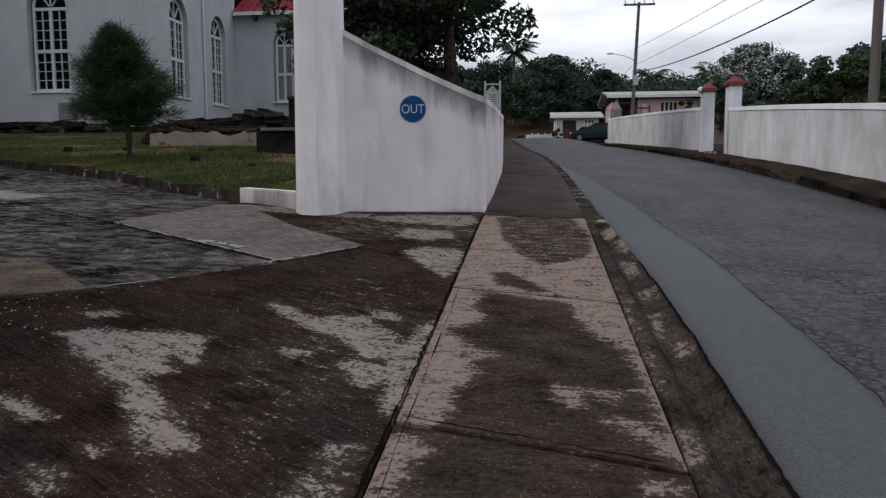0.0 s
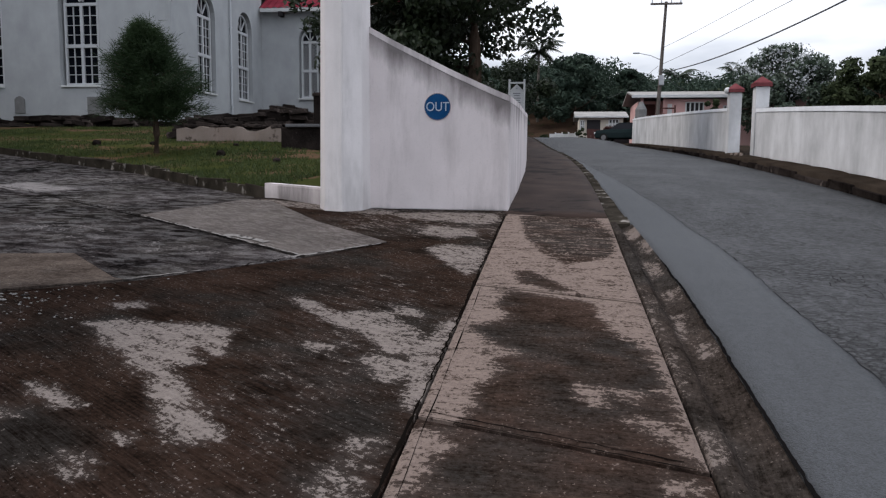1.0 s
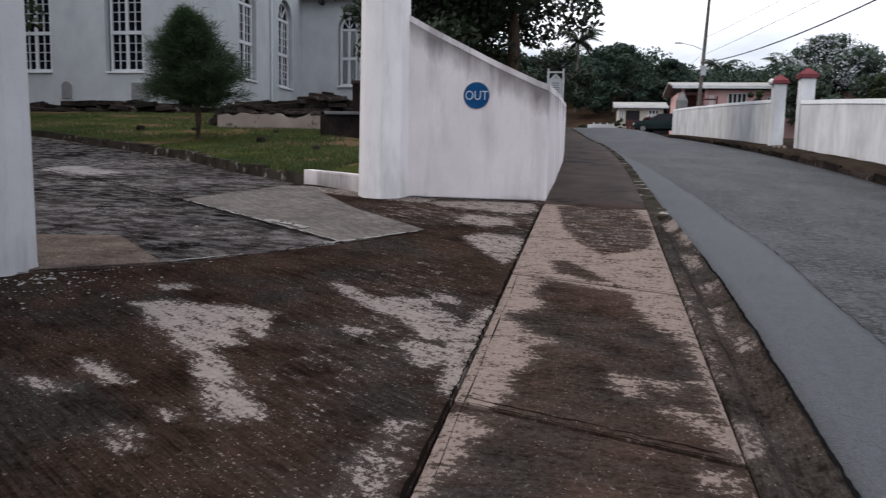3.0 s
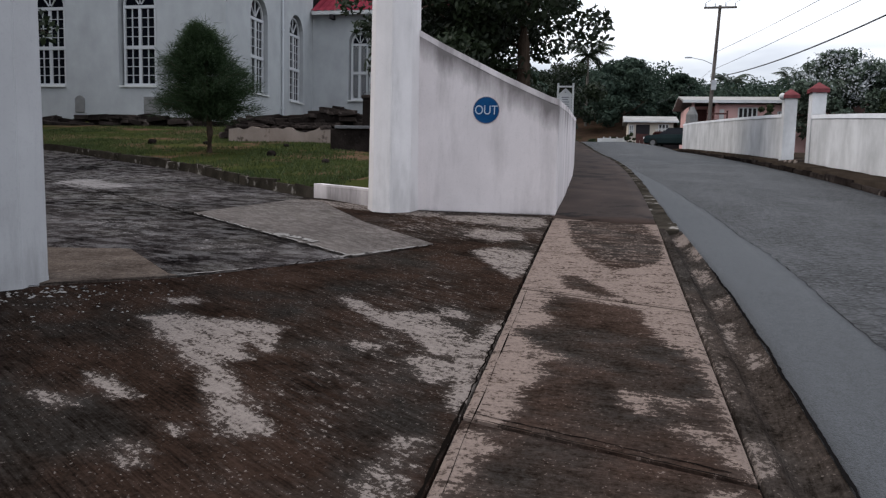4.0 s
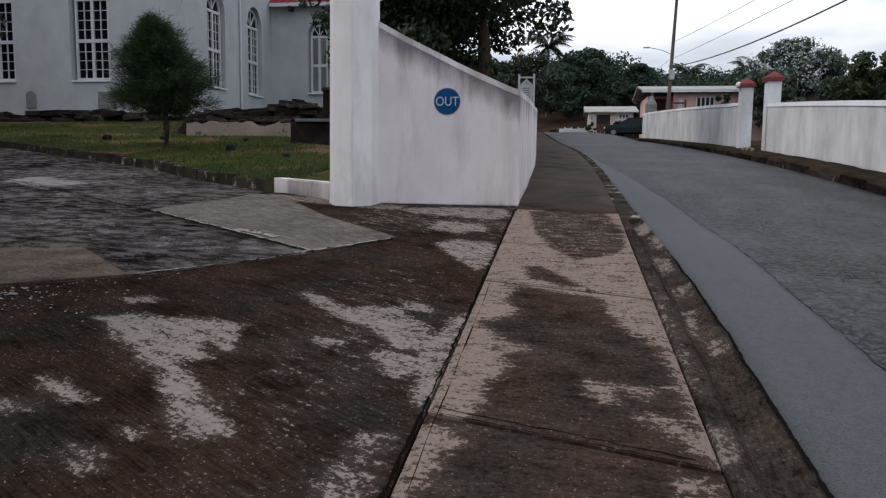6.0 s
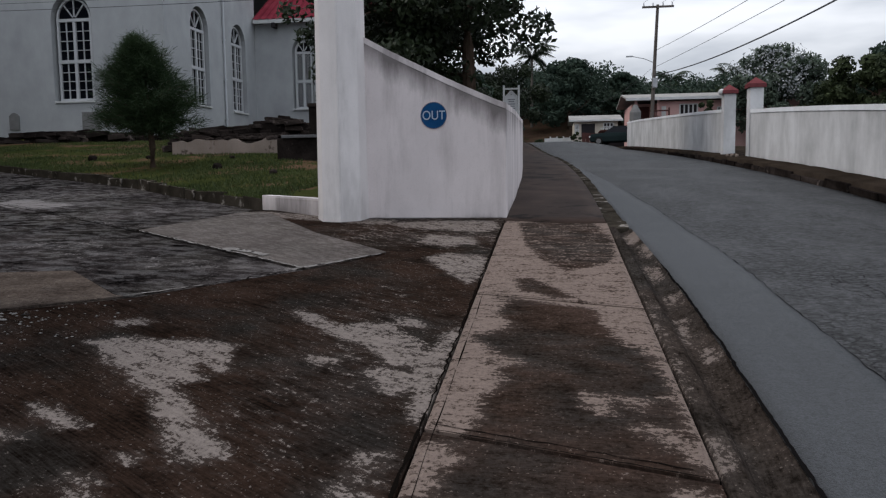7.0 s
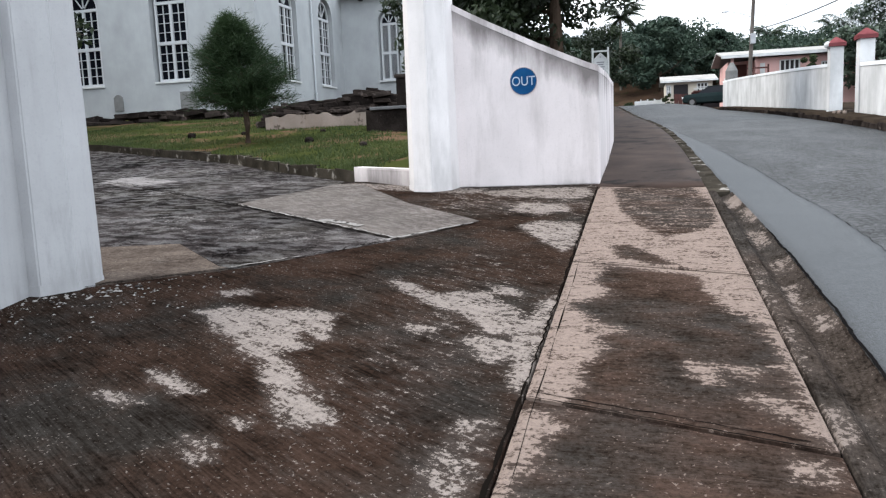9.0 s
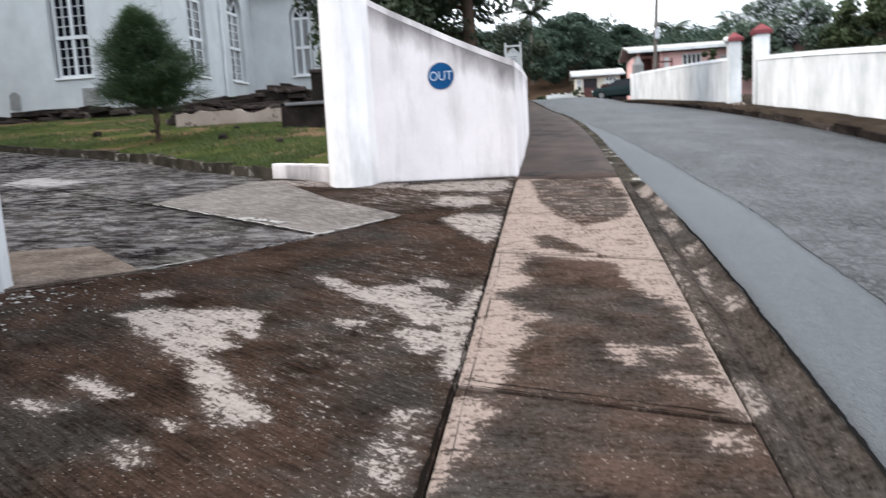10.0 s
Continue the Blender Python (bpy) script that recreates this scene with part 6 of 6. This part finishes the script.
def hill_trees(count, y_lo, y_hi, size, leaf, per, seed, material, name, b_lo=-0.5, b_hi=0.62):
    rr = random.Random(seed)
    cs, rs = [], []
    for i in range(count):
        b = rr.uniform(b_lo, b_hi)
        y = rr.uniform(y_lo, y_hi)
        s = size * rr.uniform(0.6, 1.3)
        z = hill_z(b, y)
        if -0.09 < b < 0.11 and y > 95.5 and y < (107.5 if b > 0.0 else 101):  # the cleared bank behind the cream house
            continue
        off = rr.uniform(-0.026, 0.008)
        for k in range(6):
            q = s * rr.uniform(0.35, 0.6)
            a = rr.uniform(0, 6.28)
            w = s * rr.uniform(0, 0.75)
            zz = z + s * rr.uniform(0.3, 1.5)
            lim = 1.55 + (ridge(b) + off + rr.uniform(-0.006, 0.003)) * y
            zz = min(zz, lim - q * 0.7)
            cs.append((b * y + math.cos(a) * w, y + math.sin(a) * w, zz))
            rs.append((q, q, q * 0.75))
    ob = new(name, leaves(cs, rs, per, leaf, seed, material, name))
    return tagged(ob, "dense dark green trees covering the hillside", "woodland", kind="stuff")


hill_trees(430, 96, 130, 3.9, 0.24, 190000, 41, M_WOOD, "woodland")
hill_trees(110, 92, 112, 2.4, 0.28, 30000, 42, M_WOODB, "undergrowth", 0.115, 0.62)
hill_trees(26, 86, 94, 0.8, 0.15, 3600, 43, M_WOODB, "scrub", -0.2, 0.12)

for b, yy, rise, hgt, sz, sd, ln in [(-0.0285, 104, 0.147, 9, 3.0, 1, 0.0), (0.146, 118, 0.112, 6, 2.5, 2, -0.4), (0.207, 116, 0.117, 6, 2.4, 3, 0.2), (0.402, 98, 0.122, 7, 3.4, 4, 0.4), (0.225, 110, 0.118, 5, 2.6, 5, 0.0), (-0.065, 70, 0.088, 5, 2.0, 6, 0.2)]:
    x, y, z = at_ray(yy, b, rise)
    palm(x, y, z - hgt, hgt, sd, sz, ln)

for i, (b, yy, rise, h, sp) in enumerate([(0.018, 101, 0.141, 9.0, 4.6), (0.085, 106, 0.120, 6.5, 2.6), (-0.075, 92, 0.122, 8.0, 3.4)]):
    x, y, z = at_ray(yy, b, rise)
    broad_tree("hillside_tree", x, y, z - h, h, sp, 170 + i, "tall rounded dark green tree on the hillside", M_WOOD, 60, 9000, 0.26, crown_lo=0.2, group="hillside trees")

# the pale-flowering tree behind the right-hand wall
fx, fy2 = 0.268 * 62, 62
zb = prof(62) + 0.1
flw = broad_tree("flowering_tree", fx, fy2, zb, 7.0, 3.5, 51, "rounded tree covered in white blossom", M_SILVER, 60, 16000, 0.17, crown_lo=0.22)
rr = random.Random(52)
cs, rs = [], []
for i in range(140):
    a, t = rr.uniform(0, 6.28), rr.random()
    zz = 7.1 * (0.5 + 0.5 * t)
    w = 3.3 * math.sqrt(max(0.05, 1 - (2 * t - 0.75) ** 2 / 1.6)) * math.sqrt(rr.uniform(0.3, 1))
    cs.append((math.cos(a) * w, math.sin(a) * w, zz))
    q = rr.uniform(0.4, 0.9)
    rs.append((q, q, q * 0.7))
part("blossom", leaves(cs, rs, 3600, 0.08, 53, M_BLOSSOM, "blossom", slim=0.8, fill=0.75), None, flw, "white blossom")
for i, (b, yy, h, sp, m) in enumerate([(0.355, 58, 5.6, 3.2, M_WOODB), (0.41, 54, 6.3, 3.0, M_WOOD), (0.47, 50, 7.2, 3.4, M_WOOD), (0.53, 52, 7.6, 3.2, M_WOODB), (0.385, 47, 4.7, 2.4, M_WOODB), (0.60, 48, 7.0, 3.4, M_WOOD), (0.245, 78, 6.0, 3.0, M_WOOD)]):
    broad_tree("bushy_tree", b * yy, yy, prof(yy), h, sp, 60 + i, "bushy green tree behind the white boundary wall", m, 40, 9000, 0.17, crown_lo=0.05, group="trees behind the wall")


# ---- right-hand side: boundary wall, gate piers ----
def verge_z(x, y):
    return prof(y) + 0.10 + 0.05 * smooth((x - road_right(y)) / 0.6)


v, f = sheet(road_right, lambda y: road_right(y) + 1.2, 4, 58, 0.4, 8, lambda x, y: verge_z(x, y) + 0.02 * noise.noise((x * 2, y * 2, 0)), 0.3)
verge = new("verge", mesh_of("verge", v, f, M_EARTH, flat=False))
tagged(verge, "narrow dark earth verge between road and wall", "verge", kind="structure")
rkerb = thing("kerb_right", "broken dark kerb along the far side of the road", "kerb", kind="structure")
rr = random.Random(15)
y = 6.0
while y < 56:
    ln = rr.uniform(0.6, 1.3)
    bm = box(road_right(y) - 0.06, road_right(y) + 0.10, y, y + ln - 0.04, prof(y) - 0.15, prof(y) + rr.uniform(0.0, 0.06))
    for q in bm.verts:
        q.co.x += rr.uniform(-0.025, 0.02)
        q.co.z += prof(q.co.y) - prof(y)
    part("kerb_stone", bm, M_STONE, rkerb)
    y += ln


def rwall_x(y):
    return lerp_rows([(2, 5.62), (13.5, 5.42), (22.6, 5.36), (26, 5.32), (54, 4.98)], y)


for y0, y1, h in ((3.0, 22.15, (1.10, 1.25)), (25.3, 54, (1.34, 1.58))):
    line = [(rwall_x(y0 + (y1 - y0) * i / 8), y0 + (y1 - y0) * i / 8) for i in range(9)]
    wall_run("wall_right", line, lambda x, y: prof(y) + 0.12, lambda x, y, d, y0=y0, y1=y1, h=h: prof(y) + 0.17 + h[0] + (h[1] - h[0]) * (y - y0) / (y1 - y0), 0.2,
             M_RWALL, M_RCAP, 0.25, "long white boundary wall patched with grey weathering", coping_h=0.10, over=0.02)


def gate_pier(x, y, w, h, ball=False):
    ob = thing("gate_pier", "square white gate pier with a red pyramid cap", "gate pier", "gate piers", at=(x, y, prof(y) + 0.1))
    bm = box(-w / 2, w / 2, -w / 2, w / 2, -0.3, h, 0.015)
    me = bpy.data.meshes.new("shaft")
    bm.to_mesh(me)
    bm.free()
    me.materials.append(M_RWALL)
    set_field(me, "grime", lambda a, b, c: 0.0)
    part("shaft", me, None, ob)
    s = w / 2 + 0.05
    cap = prism([(-s, -s), (s, -s), (s, s), (-s, s)], h + 0.001, h + 0.10)
    prism([(-s, -s), (s, -s), (s, s), (-s, s)], h + 0.101, h + 0.28, bm=cap, top=0.08)
    part("cap", cap, M_RED, ob, "red painted pyramid cap")
    return ob


gate_pier(5.43, 22.40, 0.36, 1.90)
gate_pier(5.30, 25.05, 0.36, 1.86)
lampb = thing("wall_lamp", "small round white bulkhead lamp beside the red cap", "lamp", at=(5.06, 24.95, prof(25) + 2.02))
bm = bmesh.new()
bmesh.ops.create_uvsphere(bm, u_segments=14, v_segments=8, radius=0.1)
part("globe", bm, M_TRIMW, lampb)
part("bracket", rod([(0.0, 0, -0.02), (0.12, 0.02, -0.02)], 0.025), M_TRIMW, lampb)
# litter and a low gate sill between the piers
sill = thing("gate_sill", "rough concrete threshold between the gate piers", "threshold")
part("slab", box(5.1, 6.6, 22.9, 24.8, prof(23.8) - 0.1, prof(23.8) + 0.17, 0.02), M_PALE, sill)
for i, (x, y) in enumerate([(5.05, 23.3), (5.0, 23.7), (5.12, 22.95)]):
    bm = bmesh.new()
    bmesh.ops.create_icosphere(bm, subdivisions=1, radius=0.06)
    for q in bm.verts:
        q.co *= random.Random(i).uniform(0.7, 1.2)
    solo("stone", bm, M_TAN, "small pale stone on the dark verge", "stone", "pale stones", at=(x, y, verge_z(x, y) + 0.02))


# ---- houses ----
def win_unit(parent, x0, x1, y, z0, z1, bars=3):
    w = part("window", box(x0, x1, y - 0.03, y + 0.02, z0, z1), M_DARK, parent, "dark louvred window")
    fr = bmesh.new()
    for i in range(bars + 1):
        x = x0 + (x1 - x0) * i / bars
        box(x - 0.05, x + 0.05, y - 0.10, y - 0.031, z0 - 0.05, z1 + 0.05, bm=fr)
    for z in (z0 - 0.04, (z0 + z1) / 2, z1 + 0.04):
        box(x0, x1, y - 0.09, y - 0.032, z - 0.035, z + 0.035, bm=fr)
    part("frame", fr, M_TRIMW, w)
    return w


def roof_mesh(x0, x1, y0, y1, z, rise, over, thick=0.18):
    """A gable roof with its ridge along x."""
    ym = (y0 + y1) / 2
    bm = bmesh.new()
    pr = [(y0 - over, z), (ym, z + rise), (y1 + over, z), (y1 + over, z - thick), (ym, z + rise - thick), (y0 - over, z - thick)]
    a = [bm.verts.new((x0 - over, yy, zz)) for yy, zz in pr]
    b = [bm.verts.new((x1 + over, yy, zz)) for yy, zz in pr]
    for i in range(6):
        bm.faces.new((a[i], a[(i + 1) % 6], b[(i + 1) % 6], b[i]))
    bm.faces.new((a[0], a[5], a[4], a[1]))
    bm.faces.new((a[1], a[4], a[3], a[2]))
    bm.faces.new((b[0], b[1], b[4], b[5]))
    bm.faces.new((b[1], b[2], b[3], b[4]))
    return bm


# pink bungalow
hy = 64.0
zg = 3.4
pink = thing("house", "pink bungalow with white fascia, porch and pale low roof", "house")
part("wall", box(8.3, 20.5, hy, hy + 9, zg - 1, 7.1), M_PINK, pink)
part("end_wall", box(6.35, 8.298, hy + 2.2, hy + 9, zg - 1, 7.1), M_PINK, pink)
part("roof", roof_mesh(6.2, 20.6, hy, hy + 9, 7.36, 0.75, 0.55, 0.12), M_ROOF, pink, "pale sheet roof")
part("fascia", box(5.6, 21.2, hy - 0.62, hy - 0.56, 7.16, 7.38), M_TRIMW, pink, "white fascia board")
part("porch_floor", box(6.3, 8.6, hy - 0.2, hy + 2.2, zg - 1, 4.75), M_BROWN, pink)
for x in (6.45, 8.2):
    part("porch_post", box(x - 0.1, x + 0.1, hy - 0.15, hy + 0.05, 4.751, 7.2), M_PINK, pink)
part("porch_rail", box(7.45, 8.95, hy - 0.75, hy - 0.65, 6.25, 6.37), M_BROWN, pink, "dark brown rail")
part("porch_rail", box(7.45, 8.95, hy - 0.75, hy - 0.65, 5.76, 5.87), M_BROWN, pink, "dark brown rail")
part("rail_post", box(8.88, 9.0, hy - 0.76, hy - 0.64, zg - 0.5, 6.55), M_BROWN, pink)
part("door", box(6.75, 7.75, hy + 2.13, hy + 2.196, 4.76, 6.85), M_BROWN, pink, "dark brown door")
part("shutter", box(8.45, 8.8, hy - 0.05, hy - 0.005, 5.0, 6.7), M_TRIMW, pink, "white louvred shutter")
win_unit(pink, 9.86, 11.2, hy - 0.005, 5.3, 6.78, 4)
win_unit(pink, 12.75, 13.15, hy - 0.005, 5.45, 6.5, 2)
ob = part("arch_panel", box(6.34, 6.349, hy + 2.6, hy + 5, 4.6, 6.0), M_TRIMW, pink)
broad_tree("potted_shrub", 11.7, hy - 1.4, 3.4, 3.55, 1.0, 91, "leafy shrub growing before the pink house", M_WOODB, 14, 2200, 0.12, crown_lo=0.3)
# pale stone finial by the wall end
fin = thing("gate_marker", "grey rounded gate marker by the house", "gate post", at=(5.75, 57.5, prof(57)))
part("post", prism(octagon(0, 0, 0.42, 22), -0.3, 2.55), M_NICHE, fin)
part("head", prism(octagon(0, 0, 0.42, 22), 2.551, 3.1, top=0.3), M_NICHE, fin)

# small cream house
hy2 = 80.0
h2 = thing("house", "small cream bungalow with a low pale gable roof", "house")
part("wall", box(1.95, 6.3, hy2, hy2 + 7, 2.6, 6.62), M_CREAM, h2)
part("roof", roof_mesh(1.85, 6.4, hy2, hy2 + 7, 6.78, 0.72, 0.4, 0.1), M_ROOF, h2, "pale sheet roof")
part("fascia", box(1.45, 6.8, hy2 - 0.46, hy2 - 0.402, 6.64, 6.80), M_TRIMW, h2)
# no recess here: a dark panel on the wall carries the porch's shade
part("porch", box(2.7, 4.05, hy2 - 0.03, hy2 - 0.003, 4.9, 6.42), M_DARK, h2, "flat dark panel painted as the porch's shaded opening")
win_unit(h2, 4.9, 5.85, hy2 - 0.004, 5.75, 6.42, 3)
win_unit(h2, 2.08, 2.42, hy2 - 0.004, 5.4, 6.3, 2)
rail = thing("porch_fence", "white balustrade on the cream house's porch", "balustrade")
for i in range(10):
    part("baluster", box(4.6 + 0.2 * i, 4.67 + 0.2 * i, hy2 - 1.2, hy2 - 1.1, 3.0, 5.85), M_TRIMW, rail)
part("top_rail", box(4.5, 6.6, hy2 - 1.22, hy2 - 1.08, 5.851, 5.93), M_TRIMW, rail)
# brown sheet fence and dark garage beside the road's crest
fence = thing("sheet_fence", "reddish brown corrugated sheet fence", "fence")
for i in range(4):
    x = 2.45 + 0.38 * i
    part("panel", box(x + 0.2, x + 0.56, 77.0 + 0.03 * (i % 2), 77.06 + 0.03 * (i % 2), 2.4, 5.38 - 0.03 * i), M_BROWN, fence)
gar = thing("garage", "dark brown lean-to garage beside the pink house", "garage")
part("body", box(4.3, 8.2, 73.5, 77, 2.3, 5.3), M_BROWN, gar)
part("roof", box(4.2, 8.4, 73.2, 77.2, 5.301, 5.42), M_BROWN, gar)
# the body is solid; the doorway's inner shade is this dark panel's colour
part("opening", box(4.8, 6.9, 73.46, 73.497, 2.4, 4.6), M_DARK, gar, "flat dark panel painted as the doorway's shaded inside")
lw = thing("garden_wall", "low white garden wall with piers at the road bend", "wall")
for i in range(5):
    x = -1.06 + 0.69 * i
    part("panel", box(x, x + 0.55, 83.0, 83.15, 1.9, 5.15 + 0.05 * (i % 2)), M_TRIMW, lw)
    part("pier", box(x + 0.551, x + 0.689, 82.95, 83.2, 1.9, 5.32), M_TRIMW, lw)
for i, (x, yy, h, sp) in enumerate([(2.1, 78, 2.2, 0.6), (-3.5, 85, 1.7, 0.9), (-1.6, 85.5, 1.9, 0.8)]):
    broad_tree("garden_shrub", x, yy, prof(yy) - 0.1, h, sp, 100 + i, "small green garden shrub by the road", M_WOODB, 22, 3200, 0.09, crown_lo=0.15, group="garden shrubs")


# ---- parked car at the crest ----
def car(at):
    ob = thing("car", "dark green saloon car standing at the crest of the road", "car", at=at)
    secs = [(-2.1, 0.35, 0.72, 0.70), (-1.95, 0.25, 0.86, 0.78), (-1.2, 0.22, 0.92, 0.82), (-0.6, 0.2, 0.94, 0.83), (0.6, 0.2, 0.94, 0.83), (1.5, 0.22, 0.93, 0.82), (2.0, 0.28, 0.88, 0.78), (2.12, 0.4, 0.74, 0.70)]
    bm = bmesh.new()
    rings = []
    for x, lo, hi, w in secs:
        prof_ = [(-w, lo + 0.08), (-w, (lo + hi) / 2 + 0.1), (-w + 0.08, hi), (w - 0.08, hi), (w, (lo + hi) / 2 + 0.1), (w, lo + 0.08), (w - 0.1, lo), (-w + 0.1, lo)]
        rings.append([bm.verts.new((x, a, b)) for a, b in prof_])
    for a, b in zip(rings, rings[1:]):
        for k in range(8):
            bm.faces.new((a[k], a[(k + 1) % 8], b[(k + 1) % 8], b[k]))
    bm.faces.new(rings[0])
    bm.faces.new(rings[-1][::-1])
    bmesh.ops.bevel(bm, geom=bm.edges[:], offset=0.02, segments=1, affect="EDGES")
    part("body", bm, M_CARPAINT, ob)
    cab = bmesh.new()
    lo = [(-0.95, -0.74), (1.25, -0.74), (1.25, 0.74), (-0.95, 0.74)]
    hi = [(-0.25, -0.58), (0.8, -0.58), (0.8, 0.58), (-0.25, 0.58)]
    a = [cab.verts.new((x, y, 0.93)) for x, y in lo]
    b = [cab.verts.new((x, y, 1.39)) for x, y in hi]
    for i in range(4):
        cab.faces.new((a[i], a[(i + 1) % 4], b[(i + 1) % 4], b[i]))
    cab.faces.new(a[::-1])
    cab.faces.new(b)
    part("windows", cab, M_GLASS, ob, "dark glass cabin windows")
    part("roof", box(-0.28, 0.83, -0.6, 0.6, 1.392, 1.43, 0.015), M_CARPAINT, ob)
    for x, y in ((-1.3, -0.78), (1.3, -0.78), (-1.3, 0.78), (1.3, 0.78)):
        t = disc(0.31, 0.2, 24)
        w = part("wheel", t, M_TYRE, ob, "black tyre")
        w.matrix_basis = pose(x, y + 0.1, 0.31, 90, 0, 0)
        rim = part("rim", disc(0.19, 0.21, 20), M_RIM, w, "alloy rim")
        rim.matrix_basis = Matrix.Translation((0, 0, -0.005))
    for y in (-0.55, 0.55):
        part("headlight", box(-2.13, -2.02, y - 0.17, y + 0.17, 0.6, 0.74, 0.01), M_LAMP_W, ob)
        part("tail_light", box(2.03, 2.13, y - 0.17, y + 0.17, 0.62, 0.78, 0.01), M_LAMP_R, ob)
    part("bumper", box(2.05, 2.2, -0.72, 0.72, 0.35, 0.55, 0.03), M_CARPAINT, ob)
    return ob


car(pose(4.9, 61.5, road_z(4.3, 61.5) + 0.02, 0, 0, -22))


# ---- poles, wires, notice board ----
def utility_pole(x, y, z, h, lean, arm_z=None, lamp=False, lab=""):
    ob = thing("utility_pole", lab, "utility pole", "utility poles")
    top = Vector((x + lean, y, z + h))
    part("pole", rod([(x, y, z - 0.5), (x + lean * 0.5, y, z + h / 2), top], 0.13, 12, taper=0.09), M_POLE, ob)
    if arm_z:
        part("crossarm", box(top.x - 0.95, top.x + 0.95, y - 0.2, y - 0.1, arm_z - 0.06, arm_z + 0.06, 0.01), M_POLE, ob)
        for dx in (-0.85, -0.3, 0.3, 0.85):
            part("insulator", rod([(top.x + dx, y - 0.15, arm_z + 0.062), (top.x + dx, y - 0.15, arm_z + 0.25)], 0.045, 8, taper=0.03), M_STEEL, ob)
    if lamp:
        zz = 8.25
        xx = x + lean * (zz - z) / h
        part("lamp_arm", rod([(xx, y, zz), (xx - 0.7, y - 0.3, zz + 0.25), (xx - 1.45, y - 0.6, zz + 0.36)], 0.022, 8), M_STEEL, ob, "thin steel street lamp arm")
        part("lamp_head", box(xx - 1.8, xx - 1.4, y - 0.70, y - 0.54, zz + 0.32, zz + 0.40, 0.02), M_STEEL, ob, "grey street lamp head")
        part("junction_box", box(xx - 0.14, xx + 0.14, y - 0.42, y - 0.15, 6.7, 7.3, 0.02), M_STEEL, ob)
    return ob


PX, PY = 5.93, 50.0
utility_pole(PX, PY, prof(PY), 8.75, 0.35, arm_z=11.62, lamp=True, lab="leaning timber utility pole with a crossarm and street lamp")
RX, RY = 8.1, 20.0
utility_pole(RX, RY, prof(RY), 9.2, 0.05, arm_z=10.6, lab="weathered timber utility pole behind the white wall")


def wire(a, b, sag, r, label):
    a, b = Vector(a), Vector(b)
    pts = [a.lerp(b, i / 18) - Vector((0, 0, sag * 4 * (i / 18) * (1 - i / 18))) for i in range(19)]
    solo("overhead_wire", rod(pts, r, 5), M_WIRE, label, "wire", "overhead wires")


wire((PX + 0.2, PY - 0.1, 7.5), (RX, RY - 0.1, 6.35), 0.4, 0.028, "thick black sagging telephone cable")
wire((PX + 0.25, PY - 0.1, 8.0), (9.1, RY - 0.1, 7.55), 0.1, 0.012, "thin overhead service wire")
wire((PX + 0.25, PY - 0.1, 9.0), (7.3, RY - 0.1, 7.2), 0.1, 0.012, "thin overhead service wire")
for dx in (-0.85, 0.3, 0.85):
    wire((PX + 0.28 + dx, PY - 0.15, 11.87), (RX + 0.05 + dx * 0.9, RY - 0.15, 10.85), 0.55, 0.009, "thin overhead power line")
wire((PX, PY, 7.6), (13.0, 78, 8.8), 0.3, 0.010, "thin service wire to the houses")
wire((PX, PY, 7.9), (4.5, 78, 8.4), 0.3, 0.010, "thin service wire to the houses")
wire((-30, 26, 7.9), (-9, 27.5, 8.0), 0.12, 0.010, "thin wire strung across the church front")
wire((-30, 26, 8.12), (-9, 27.5, 8.3), 0.12, 0.008, "thin wire strung across the church front")

nb = thing("notice_board", "white framed notice board with a gabled grey panel on two posts", "notice board")
by = 29.5
nx0, nx1 = -1.92, -1.36
zb = land(-1.6, by)
for x in (nx0, nx1):
    part("post", box(x - 0.035, x + 0.035, by - 0.035, by + 0.035, zb - 0.3, 4.86, 0.006), M_TRIMW, nb)
part("top_bar", box(nx0 + 0.036, nx1 - 0.036, by - 0.03, by + 0.03, 4.70, 4.76), M_TRIMW, nb)
part("bottom_bar", box(nx0 + 0.036, nx1 - 0.036, by - 0.03, by + 0.03, 3.70, 3.76), M_TRIMW, nb)
bm = bmesh.new()
prism([(nx0 + 0.06, 3.78), (nx1 - 0.06, 3.78), (nx1 - 0.06, 4.45), ((nx0 + nx1) / 2, 4.66), (nx0 + 0.06, 4.45)], -0.02, 0.02, bm=bm)
for q in bm.verts:
    q.co = Vector((q.co.x, by + q.co.z, q.co.y))
pan = part("panel", bm, M_BOARD, nb, "grey lettered panel")
for i, (w, z) in enumerate([(0.05, 4.52), (0.28, 4.33), (0.22, 4.25), (0.30, 4.16), (0.26, 4.08), (0.30, 4.0), (0.18, 3.92)]):
    c = (nx0 + nx1) / 2
    part("text_bar", box(c - w / 2, c + w / 2, by - 0.026, by - 0.021, z - 0.018, z + 0.018), M_GREYTXT, pan)
edge = bmesh.new()
for a, b in (((nx0 + 0.06, 3.78), (nx0 + 0.06, 4.45)), ((nx1 - 0.06, 3.78), (nx1 - 0.06, 4.45)), ((nx0 + 0.06, 4.45), ((nx0 + nx1) / 2, 4.66)), ((nx1 - 0.06, 4.45), ((nx0 + nx1) / 2, 4.66))):
    bar2(a, b, 0.03, 0.02, edge)
for q in edge.verts:
    q.co.y += by - 0.041
part("panel_border", edge, M_TRIMW, pan)
